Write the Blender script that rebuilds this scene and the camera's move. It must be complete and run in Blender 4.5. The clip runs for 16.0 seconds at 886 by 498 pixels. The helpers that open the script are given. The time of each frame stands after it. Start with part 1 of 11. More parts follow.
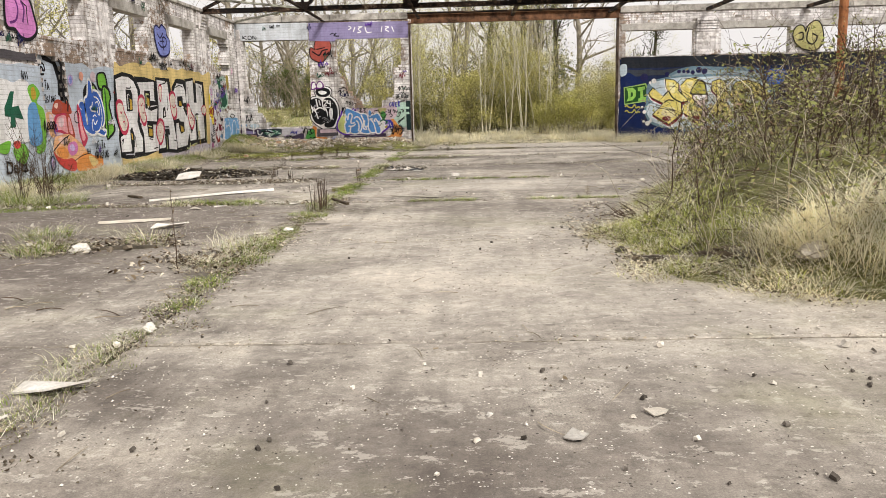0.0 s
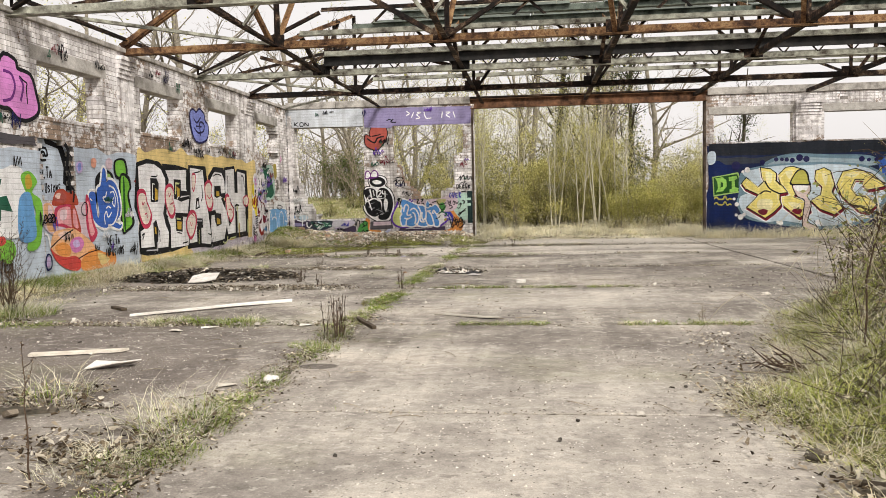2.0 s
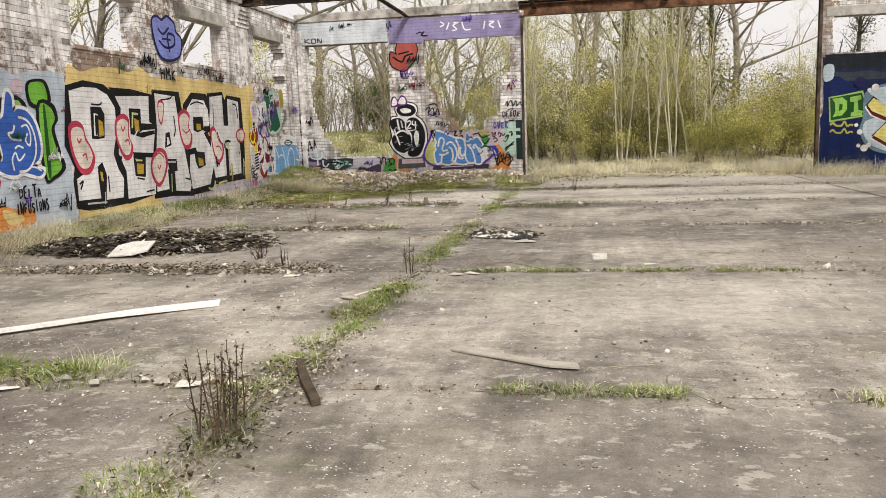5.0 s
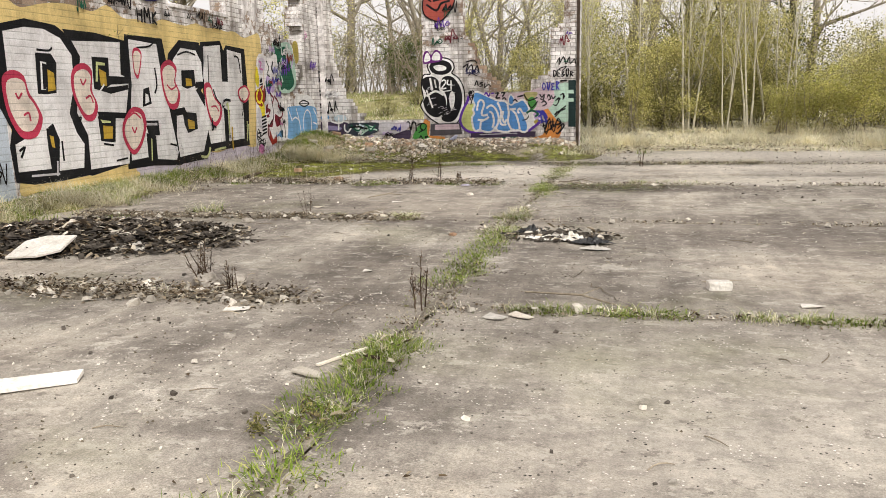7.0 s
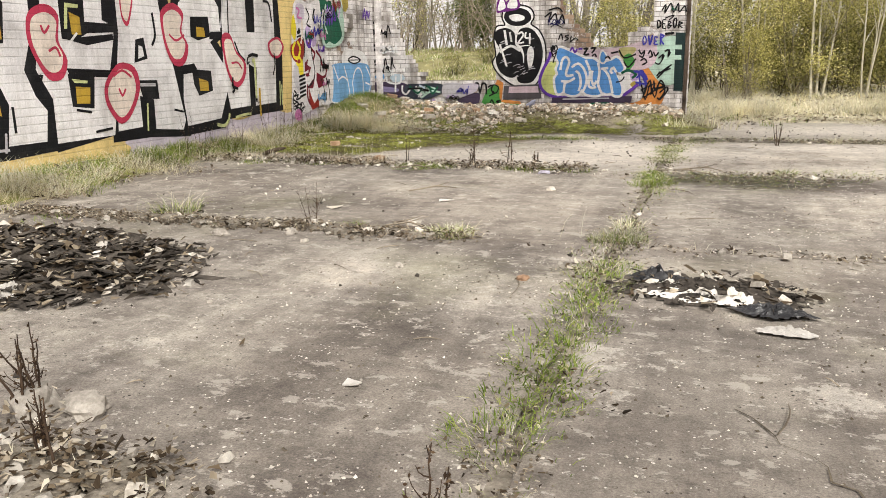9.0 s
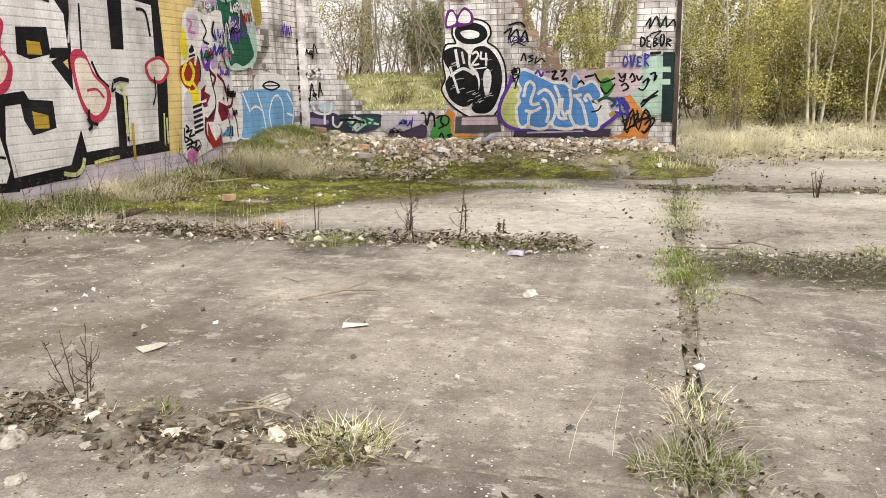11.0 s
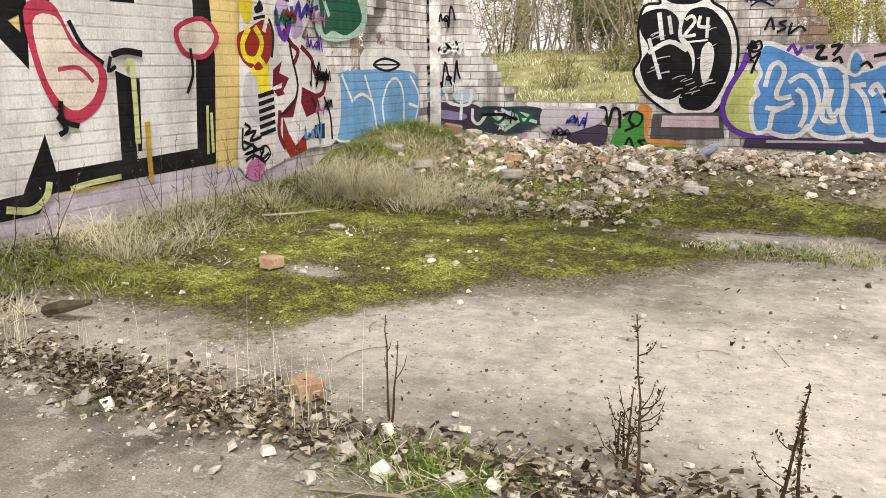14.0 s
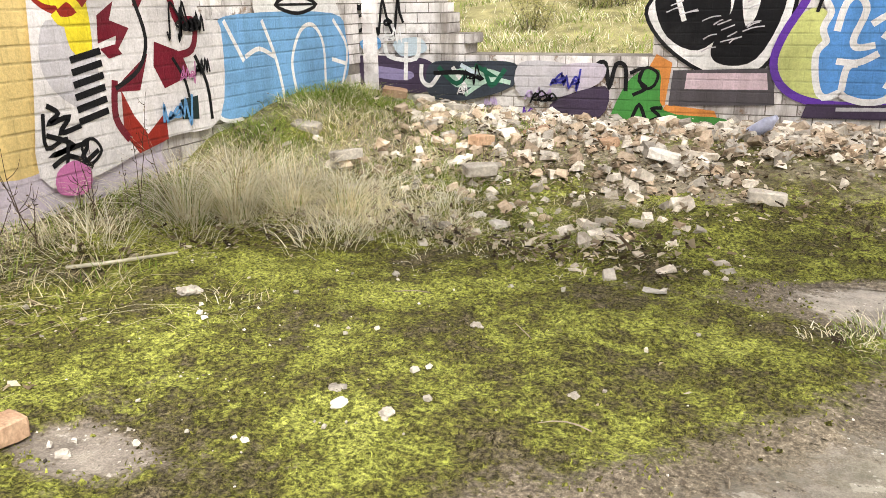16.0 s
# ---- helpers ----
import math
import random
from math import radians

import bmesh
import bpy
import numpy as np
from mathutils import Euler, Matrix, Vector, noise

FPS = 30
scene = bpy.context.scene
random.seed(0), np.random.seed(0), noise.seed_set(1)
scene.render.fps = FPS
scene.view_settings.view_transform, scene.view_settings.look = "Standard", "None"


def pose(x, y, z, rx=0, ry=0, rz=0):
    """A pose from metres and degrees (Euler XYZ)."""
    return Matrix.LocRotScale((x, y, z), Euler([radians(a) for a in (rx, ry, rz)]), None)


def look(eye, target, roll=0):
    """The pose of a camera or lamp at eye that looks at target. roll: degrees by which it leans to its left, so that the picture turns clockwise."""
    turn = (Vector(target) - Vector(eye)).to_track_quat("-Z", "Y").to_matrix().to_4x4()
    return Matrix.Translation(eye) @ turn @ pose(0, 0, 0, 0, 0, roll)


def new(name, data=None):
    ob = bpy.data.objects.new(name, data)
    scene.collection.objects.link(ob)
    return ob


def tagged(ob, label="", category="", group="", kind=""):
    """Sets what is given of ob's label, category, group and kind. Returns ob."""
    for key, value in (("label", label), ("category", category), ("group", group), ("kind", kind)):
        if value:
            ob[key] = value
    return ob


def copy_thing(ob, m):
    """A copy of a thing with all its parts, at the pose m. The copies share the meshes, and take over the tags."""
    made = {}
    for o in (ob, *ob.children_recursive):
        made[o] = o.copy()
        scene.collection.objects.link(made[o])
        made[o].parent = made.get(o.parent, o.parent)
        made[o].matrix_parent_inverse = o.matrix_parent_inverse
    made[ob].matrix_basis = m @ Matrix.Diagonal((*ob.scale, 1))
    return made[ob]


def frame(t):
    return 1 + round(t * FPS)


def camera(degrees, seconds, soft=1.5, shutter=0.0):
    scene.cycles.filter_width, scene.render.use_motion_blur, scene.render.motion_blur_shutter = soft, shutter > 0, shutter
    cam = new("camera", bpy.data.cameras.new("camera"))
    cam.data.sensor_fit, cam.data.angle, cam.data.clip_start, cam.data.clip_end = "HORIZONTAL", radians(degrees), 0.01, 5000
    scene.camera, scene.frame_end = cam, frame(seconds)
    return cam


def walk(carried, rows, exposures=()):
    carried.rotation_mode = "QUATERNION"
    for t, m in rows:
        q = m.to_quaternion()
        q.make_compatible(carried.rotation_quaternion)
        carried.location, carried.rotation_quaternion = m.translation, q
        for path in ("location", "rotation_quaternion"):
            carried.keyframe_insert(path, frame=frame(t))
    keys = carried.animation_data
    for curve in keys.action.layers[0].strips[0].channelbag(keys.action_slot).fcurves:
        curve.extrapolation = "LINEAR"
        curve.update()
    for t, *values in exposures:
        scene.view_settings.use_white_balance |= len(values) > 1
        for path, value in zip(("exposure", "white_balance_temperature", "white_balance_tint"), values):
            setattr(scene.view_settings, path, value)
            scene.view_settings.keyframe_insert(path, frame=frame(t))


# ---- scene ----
cam = camera(58.8, 16.0, soft=0.8)
PATH = [
    (0, (1.591, 3.933, 1.387), (1.519, 5.9, 1.034), -1.4),
    (0.5, (1.634, 4.764, 1.378), (1.518, 6.733, 1.05), -1.5),
    (1, (1.642, 5.525, 1.382), (1.496, 7.499, 1.1), -1.5),
    (1.5, (1.614, 6.284, 1.397), (1.418, 8.262, 1.182), -1.4),
    (2, (1.557, 7.033, 1.413), (1.321, 9.015, 1.288), -1.2),
    (2.5, (1.488, 7.805, 1.415), (1.208, 9.784, 1.339), -0.7),
    (3, (1.457, 8.563, 1.405), (1.159, 10.54, 1.338), -0.4),
    (3.5, (1.429, 9.364, 1.398), (1.117, 11.337, 1.288), -0.5),
    (4, (1.376, 10.144, 1.38), (1.057, 12.109, 1.19), -1.1),
    (4.2, (1.343, 10.463, 1.395), (1.018, 12.424, 1.178), -1.4),
    (6.3, (0.803, 13.66, 1.316), (0.386, 15.587, 0.984), -1.6),
    (6.5, (0.751, 13.93, 1.306), (0.328, 15.855, 0.97), -1.5),
    (7, (0.672, 14.693, 1.319), (0.216, 16.604, 0.944), -1.2),
    (7.5, (0.525, 15.464, 1.28), (0.016, 17.353, 0.866), -0.9),
    (8, (0.343, 16.187, 1.272), (-0.26, 18.037, 0.81), -0.8),
    (8.2, (0.267, 16.483, 1.3), (-0.363, 18.321, 0.828), -0.8),
    (10.3, (-0.384, 19.722, 1.249), (-1.012, 21.564, 0.786), -1.1),
    (10.5, (-0.472, 20.013, 1.257), (-1.065, 21.871, 0.814), -1.1),
    (11, (-0.713, 20.732, 1.275), (-1.244, 22.616, 0.862), -1.0),
    (11.5, (-0.99, 21.416, 1.306), (-1.467, 23.322, 0.933), -1.0),
    (12, (-1.25, 22.11, 1.265), (-1.704, 24.017, 0.872), -0.8),
    (12.5, (-1.546, 22.783, 1.249), (-2.03, 24.677, 0.826), -0.5),
    (13, (-1.764, 23.437, 1.27), (-2.356, 25.297, 0.835), -0.4),
    (13.5, (-1.998, 24.059, 1.297), (-2.72, 25.872, 0.86), -0.3),
    (14, (-2.261, 24.687, 1.273), (-3.13, 26.43, 0.817), -0.4),
    (14.5, (-2.606, 25.312, 1.284), (-3.545, 27.009, 0.797), -0.7),
    (15, (-2.902, 25.901, 1.283), (-3.854, 27.58, 0.759), -1.2),
    (15.5, (-3.185, 26.547, 1.251), (-4.04, 28.257, 0.663), -1.0),
    (16, (-3.325, 27.153, 1.284), (-4.081, 28.905, 0.683), -1.0),
]
walk(cam, [(t, look(eye, target, roll)) for t, eye, target, roll in PATH], [(0.0, 0.78), (2.0, 0.77), (3.0, 0.63), (4.2, 0.71), (6.5, 0.76), (7.0, 0.83), (8.0, 0.98), (11.0, 1.05), (14.5, 1.25), (16.0, 1.56)])

# ---------------------------------------------------------------- world and light
world = bpy.data.worlds.new("overcast")
scene.world = world
world.use_nodes = True
wt = world.node_tree
sky = wt.nodes.new("ShaderNodeTexSky")
sky.sky_type = "NISHITA"
sky.sun_disc = False
sky.sun_elevation = radians(38)
sky.sun_rotation = radians(200)
sky.air_density, sky.dust_density, sky.ozone_density = 1.0, 4.0, 1.0
pale = wt.nodes.new("ShaderNodeHueSaturation")
pale.inputs["Saturation"].default_value = 0.12
cloud = wt.nodes.new("ShaderNodeMixRGB")
cloud.inputs["Fac"].default_value = 0.72
cloud.inputs["Color2"].default_value = (8.05, 7.6, 7.4, 1)
wt.links.new(sky.outputs[0], pale.inputs["Color"])
wt.links.new(pale.outputs[0], cloud.inputs["Color1"])
back = wt.nodes["Background"]
back.inputs["Strength"].default_value = 0.080
wt.links.new(cloud.outputs[0], back.inputs["Color"])

sun = new("sun", bpy.data.lights.new("sun", "SUN"))
sun.data.energy, sun.data.angle, sun.data.color = 2.15, radians(14), (1.0, 0.955, 0.885)
sun.matrix_world = look((13, -9, 21), (0, 8, 0))

# ---------------------------------------------------------------- materials
MATS = {}


def nodes_of(name):
    m = bpy.data.materials.new(name)
    m.use_nodes = True
    return m, m.node_tree, m.node_tree.nodes["Principled BSDF"]


def tex_noise(nt, scale, detail=4.0, rough=0.6, vec=None):
    n = nt.nodes.new("ShaderNodeTexNoise")
    n.inputs["Scale"].default_value, n.inputs["Detail"].default_value, n.inputs["Roughness"].default_value = scale, detail, rough
    if vec is not None:
        nt.links.new(vec, n.inputs["Vector"])
    return n.outputs["Fac"]


def ramp(nt, fac, stops):
    r = nt.nodes.new("ShaderNodeValToRGB")
    while len(r.color_ramp.elements) < len(stops):
        r.color_ramp.elements.new(0.5)
    for e, (p, c) in zip(r.color_ramp.elements, stops):
        e.position = p
        e.color = (*c, 1) if len(c) == 3 else c
    nt.links.new(fac, r.inputs["Fac"])
    return r.outputs["Color"]


def mix(nt, kind, fac, a, b):
    m = nt.nodes.new("ShaderNodeMixRGB")
    m.blend_type = kind
    for sock, v in ((m.inputs["Fac"], fac), (m.inputs["Color1"], a), (m.inputs["Color2"], b)):
        if isinstance(v, (int, float)):
            sock.default_value = v
        elif isinstance(v, tuple):
            sock.default_value = (*v, 1)
        else:
            nt.links.new(v, sock)
    return m.outputs["Color"]


def bump(nt, bsdf, height, strength, dist):
    b = nt.nodes.new("ShaderNodeBump")
    b.inputs["Strength"].default_value, b.inputs["Distance"].default_value = strength, dist
    nt.links.new(height, b.inputs["Height"])
    nt.links.new(b.outputs["Normal"], bsdf.inputs["Normal"])


def world_pos(nt):
    return nt.nodes.new("ShaderNodeNewGeometry").outputs["Position"]


def island(nt):
    return nt.nodes.new("ShaderNodeNewGeometry").outputs["Random Per Island"]


def calc(nt, op, a, b=0.0):
    m = nt.nodes.new("ShaderNodeMath")
    m.operation = op
    for sock, v in ((m.inputs[0], a), (m.inputs[1], b)):
        if isinstance(v, (int, float)):
            sock.default_value = v
        else:
            nt.links.new(v, sock)
    return m.outputs[0]


def surface(name, c1, c2, scale=3.0, rough=0.85, relief=0.3, dist=0.01, fine=40.0, metal=0.0, vary="", spread=0.35):
    """Two colours in large patches, fine grain over them, with relief; vary: island or object lightens and darkens each piece."""
    if name in MATS:
        return MATS[name]
    m, nt, b = nodes_of(name)
    p = world_pos(nt) if vary != "object" else nt.nodes.new("ShaderNodeTexCoord").outputs["Object"]
    big = tex_noise(nt, scale, 5, 0.65, p)
    small = tex_noise(nt, fine, 3, 0.7, p)
    col = ramp(nt, big, [(0.32, c1), (0.68, c2)])
    col = mix(nt, "MULTIPLY", 0.55, col, ramp(nt, small, [(0.3, (0.55, 0.55, 0.55)), (0.7, (1.25, 1.25, 1.25))]))
    if vary:
        r = island(nt) if vary == "island" else nt.nodes.new("ShaderNodeObjectInfo").outputs["Random"]
        lo, hi = 1 - spread, 1 + spread
        col = mix(nt, "MULTIPLY", 1.0, col, ramp(nt, r, [(0, (lo, lo, lo)), (1, (hi, hi, hi))]))
    nt.links.new(col, b.inputs["Base Color"])
    b.inputs["Roughness"].default_value, b.inputs["Metallic"].default_value = rough, metal
    b.inputs["Specular IOR Level"].default_value = 0.5 if rough < 0.6 else 0.18
    bump(nt, b, small, relief, dist)
    MATS[name] = m
    return m


def leafy(name, stops, rough=0.7):
    """Leaves and blades: each island takes its own colour from the stops."""
    if name in MATS:
        return MATS[name]
    m, nt, b = nodes_of(name)
    col = ramp(nt, island(nt), stops)
    col = mix(nt, "MULTIPLY", 0.7, col, ramp(nt, tex_noise(nt, 1.3, 4, 0.65, world_pos(nt)), [(0.34, (0.5, 0.5, 0.5)), (0.66, (1.4, 1.4, 1.4))]))
    nt.links.new(col, b.inputs["Base Color"])
    b.inputs["Roughness"].default_value = rough
    b.inputs["Specular IOR Level"].default_value = 0.12
    thin = nt.nodes.new("ShaderNodeBsdfTranslucent")
    nt.links.new(col, thin.inputs["Color"])
    both = nt.nodes.new("ShaderNodeMixShader")
    both.inputs["Fac"].default_value = 0.4
    nt.links.new(b.outputs[0], both.inputs[1])
    nt.links.new(thin.outputs[0], both.inputs[2])
    nt.links.new(both.outputs[0], nt.nodes["Material Output"].inputs["Surface"])
    MATS[name] = m
    return m


def wall_uv(nt):
    """Coordinates along the wall and up, the same on walls along x and along y."""
    s = nt.nodes.new("ShaderNodeSeparateXYZ")
    nt.links.new(world_pos(nt), s.inputs[0])
    a = nt.nodes.new("ShaderNodeMath")
    nt.links.new(s.outputs[0], a.inputs[0])
    nt.links.new(s.outputs[1], a.inputs[1])
    c = nt.nodes.new("ShaderNodeCombineXYZ")
    nt.links.new(a.outputs[0], c.inputs[0])
    nt.links.new(s.outputs[2], c.inputs[1])
    return c.outputs[0]


BL, CH = 0.235, 0.0913


def joints(nt):
    t = nt.nodes.new("ShaderNodeTexBrick")
    nt.links.new(wall_uv(nt), t.inputs["Vector"])
    for k, v in (("Scale", 1.0), ("Mortar Size", 0.0055), ("Mortar Smooth", 0.4), ("Bias", 0.0), ("Brick Width", BL), ("Row Height", CH)):
        t.inputs[k].default_value = v
    s = nt.nodes.new("ShaderNodeSeparateXYZ")
    nt.links.new(world_pos(nt), s.inputs[0])
    bed = nt.nodes.new("ShaderNodeMath")
    bed.operation = "PINGPONG"
    nt.links.new(s.outputs[2], bed.inputs[0])
    bed.inputs[1].default_value = CH / 2
    line = ramp(nt, bed.outputs[0], [(0.003, (1, 1, 1)), (0.010, (0, 0, 0))])
    patchy = ramp(nt, tex_noise(nt, 5.0, 5, 0.75, world_pos(nt)), [(0.38, (0.15, 0.15, 0.15)), (0.6, (1, 1, 1))])
    both = mix(nt, "LIGHTEN", 1.0, line, mix(nt, "MULTIPLY", 1.0, t.outputs["Fac"], (0.45, 0.45, 0.45)))
    return mix(nt, "MULTIPLY", 1.0, both, patchy)


PAINTS = {
    "black": (0.012, 0.012, 0.014), "silver": (0.84, 0.82, 0.83), "gold": (0.55, 0.36, 0.05), "lime": (0.62, 0.66, 0.32),
    "crimson": (0.52, 0.05, 0.10), "cream": (0.80, 0.70, 0.62), "green": (0.20, 0.50, 0.06), "leafdark": (0.02, 0.09, 0.02),
    "white": (0.88, 0.87, 0.87), "blue": (0.05, 0.14, 0.52), "orange": (0.75, 0.30, 0.08), "salmon": (0.75, 0.36, 0.26),
    "rose": (0.78, 0.36, 0.38), "red": (0.60, 0.07, 0.06), "magenta": (0.62, 0.20, 0.45), "skyblue": (0.15, 0.36, 0.66),
    "bottle": (0.02, 0.12, 0.07), "pink": (0.68, 0.26, 0.60), "plum": (0.16, 0.03, 0.20), "ink": (0.02, 0.02, 0.09),
    "periw": (0.24, 0.28, 0.66), "lilac": (0.55, 0.42, 0.68), "maroon": (0.18, 0.015, 0.03), "darkred": (0.30, 0.03, 0.02),
    "yellow": (0.80, 0.66, 0.04), "lightgrey": (0.58, 0.56, 0.60), "purple": (0.14, 0.05, 0.40), "mint": (0.48, 0.66, 0.56),
    "blueink": (0.06, 0.06, 0.40), "ochre": (0.45, 0.36, 0.08), "lightblue": (0.20, 0.42, 0.72), "lemon": (0.62, 0.66, 0.24),
    "cobalt": (0.12, 0.33, 0.74), "ledge": (0.07, 0.05, 0.09), "grass": (0.08, 0.30, 0.07), "panelgrey": (0.10, 0.09, 0.10),
    }
PAINTS.update({
    "palepink": (0.66, 0.52, 0.58), "niche": (0.02, 0.04, 0.04), "brickred": (0.40, 0.09, 0.07), "purpleband": (0.29, 0.25, 0.43),
    "icebl": (0.56, 0.66, 0.74), "navylight": (0.12, 0.22, 0.32), "cloud": (0.60, 0.70, 0.78), "sunyellow": (0.88, 0.80, 0.20),
    "olive": (0.42, 0.34, 0.04), "skin": (0.74, 0.60, 0.56), "greybeige": (0.36, 0.32, 0.30), "limegreen": (0.32, 0.62, 0.12),
    "oldgold": (0.50, 0.46, 0.10), "dullyellow": (0.50, 0.46, 0.20), "groundyellow": (0.78, 0.60, 0.26), "groundblue": (0.56, 0.63, 0.72),
    "teal": (0.10, 0.30, 0.34), "bluewash": (0.60, 0.63, 0.67), "mist": (0.17, 0.27, 0.34), "haze": (0.34, 0.44, 0.50), "deepnavy": (0.010, 0.022, 0.10), "tarblue": (0.022, 0.026, 0.036), "letteryellow": (0.86, 0.73, 0.22), "paleyellow": (0.90, 0.82, 0.46), "leafgreen": (0.36, 0.56, 0.17), "flesh": (0.80, 0.56, 0.48), "peach": (0.80, 0.45, 0.24), "rust": (0.42, 0.07, 0.04), "shadegrey": (0.42, 0.40, 0.43), "lightpink": (0.78, 0.58, 0.62),  "navy": (0.018, 0.028, 0.085), "slate": (0.05, 0.06, 0.08), "whitewash": (0.80, 0.77, 0.78), "groundlilac": (0.62, 0.56, 0.66),
})


def grime(nt, p):
    """Dirt washed down the wall in streaks, and blotches of soot."""
    mp = nt.nodes.new("ShaderNodeMapping")
    mp.inputs["Scale"].default_value = (3.4, 3.4, 0.28)
    nt.links.new(p, mp.inputs["Vector"])
    streak = ramp(nt, tex_noise(nt, 1.0, 7, 0.72, mp.outputs[0]), [(0.36, (0.42, 0.39, 0.36)), (0.52, (1.0, 1.0, 1.0)), (0.7, (1.12, 1.12, 1.12))])
    soot = ramp(nt, tex_noise(nt, 1.7, 9, 0.74, p), [(0.38, (0.5, 0.48, 0.46)), (0.50, (1.0, 1.0, 1.0))])
    return mix(nt, "MULTIPLY", 1.0, streak, soot)


def paint(colour):
    """Spray paint on brickwork: the joints show through, with thin and dirty spots."""
    name = "paint_" + colour
    if name in MATS:
        return MATS[name]
    m, nt, b = nodes_of(name)
    p, j = world_pos(nt), joints(nt)
    c = PAINTS[colour]
    worn = tex_noise(nt, 2.2, 6, 0.7, p)
    fine = tex_noise(nt, 55, 3, 0.7, p)
    dirt = tuple(0.72 * v + 0.02 for v in c)
    col = ramp(nt, worn, [(0.30, dirt), (0.50, c), (0.75, tuple(min(0.9, 1.12 * v) for v in c))])
    col = mix(nt, "MULTIPLY", 0.25, col, ramp(nt, fine, [(0.36, (0.6, 0.6, 0.6)), (0.6, (1.2, 1.2, 1.2))]))
    chip = ramp(nt, tex_noise(nt, 9, 9, 0.8, p), [(0.69, (0, 0, 0)), (0.71, (0.7, 0.7, 0.7))])
    col = mix(nt, "MIX", chip, col, (0.34, 0.27, 0.22))
    col = mix(nt, "MULTIPLY", 0.35, col, grime(nt, p))
    k = nt.nodes.new("ShaderNodeMath")
    k.operation = "MULTIPLY"
    nt.links.new(j, k.inputs[0])
    k.inputs[1].default_value = 0.5
    col = mix(nt, "MIX", k.outputs[0], col, tuple(0.28 * v + 0.012 for v in c))
    nt.links.new(col, b.inputs["Base Color"])
    b.inputs["Roughness"].default_value = 0.7
    b.inputs["Specular IOR Level"].default_value = 0.12
    h = nt.nodes.new("ShaderNodeMath")
    h.operation = "SUBTRACT"
    nt.links.new(fine, h.inputs[0])
    nt.links.new(j, h.inputs[1])
    bump(nt, b, h.outputs[0], 0.5, 0.007)
    MATS[name] = m
    return m


def brick_material(name, paint_c, bare1, bare2, cover, vary):
    """Old bricks under flaking whitewash; cover: how much of the wash is left."""
    m, nt, b = nodes_of(name)
    p = world_pos(nt)
    r = nt.nodes.new("ShaderNodeObjectInfo").outputs["Random"] if vary == "object" else island(nt)
    bare = mix(nt, "MIX", r, bare1, bare2)
    grain = tex_noise(nt, 60, 3, 0.7, p)
    bare = mix(nt, "MULTIPLY", 0.6, bare, ramp(nt, grain, [(0.3, (0.5, 0.5, 0.5)), (0.7, (1.3, 1.3, 1.3))]))
    wash = mix(nt, "MULTIPLY", 0.6, paint_c, ramp(nt, tex_noise(nt, 3.5, 6, 0.75, p), [(0.3, (0.45, 0.43, 0.42)), (0.6, (1.1, 1.1, 1.1))]))
    wash = mix(nt, "MULTIPLY", 0.6, wash, ramp(nt, r, [(0, (0.58, 0.56, 0.56)), (0.4, (1.0, 1.0, 0.99)), (1, (1.25, 1.25, 1.23))]))
    wash = mix(nt, "MULTIPLY", 0.9, wash, grime(nt, p))
    big = tex_noise(nt, 0.55, 3, 0.5, p)
    mid = tex_noise(nt, 7.0, 6, 0.75, p)
    s = nt.nodes.new("ShaderNodeMath")
    nt.links.new(big, s.inputs[0])
    nt.links.new(mid, s.inputs[1])
    # the wash is thinner above the reach of a man with a brush, up to the sills
    sep = nt.nodes.new("ShaderNodeSeparateXYZ")
    nt.links.new(p, sep.inputs[0])
    high = nt.nodes.new("ShaderNodeMapRange")
    nt.links.new(sep.outputs[2], high.inputs["Value"])
    for key, v in (("From Min", 2.3), ("From Max", 2.65), ("To Min", 0.0), ("To Max", -0.085)):
        high.inputs[key].default_value = v
    thin = nt.nodes.new("ShaderNodeMath")
    upper = nt.nodes.new("ShaderNodeMapRange")
    nt.links.new(sep.outputs[2], upper.inputs["Value"])
    for key, v in (("From Min", 3.0), ("From Max", 3.25), ("To Min", 0.0), ("To Max", 0.055)):
        upper.inputs[key].default_value = v
    nt.links.new(s.outputs[0], thin.inputs[0])
    nt.links.new(calc(nt, "ADD", high.outputs[0], upper.outputs[0]), thin.inputs[1])
    s = thin
    half = nt.nodes.new("ShaderNodeMath")
    half.operation = "MULTIPLY"
    half.inputs[1].default_value = 0.5
    nt.links.new(s.outputs[0], half.inputs[0])
    flake = ramp(nt, half.outputs[0], [(0.62 - cover * 0.25, (1, 1, 1)), (0.655 - cover * 0.25, (0, 0, 0))])
    col = mix(nt, "MIX", flake, wash, bare)
    nt.links.new(col, b.inputs["Base Color"])
    b.inputs["Roughness"].default_value = 0.88
    b.inputs["Specular IOR Level"].default_value = 0.18
    bump(nt, b, mix(nt, "ADD", 0.6, grain, flake), 0.5, 0.004)
    MATS[name] = m
    return m


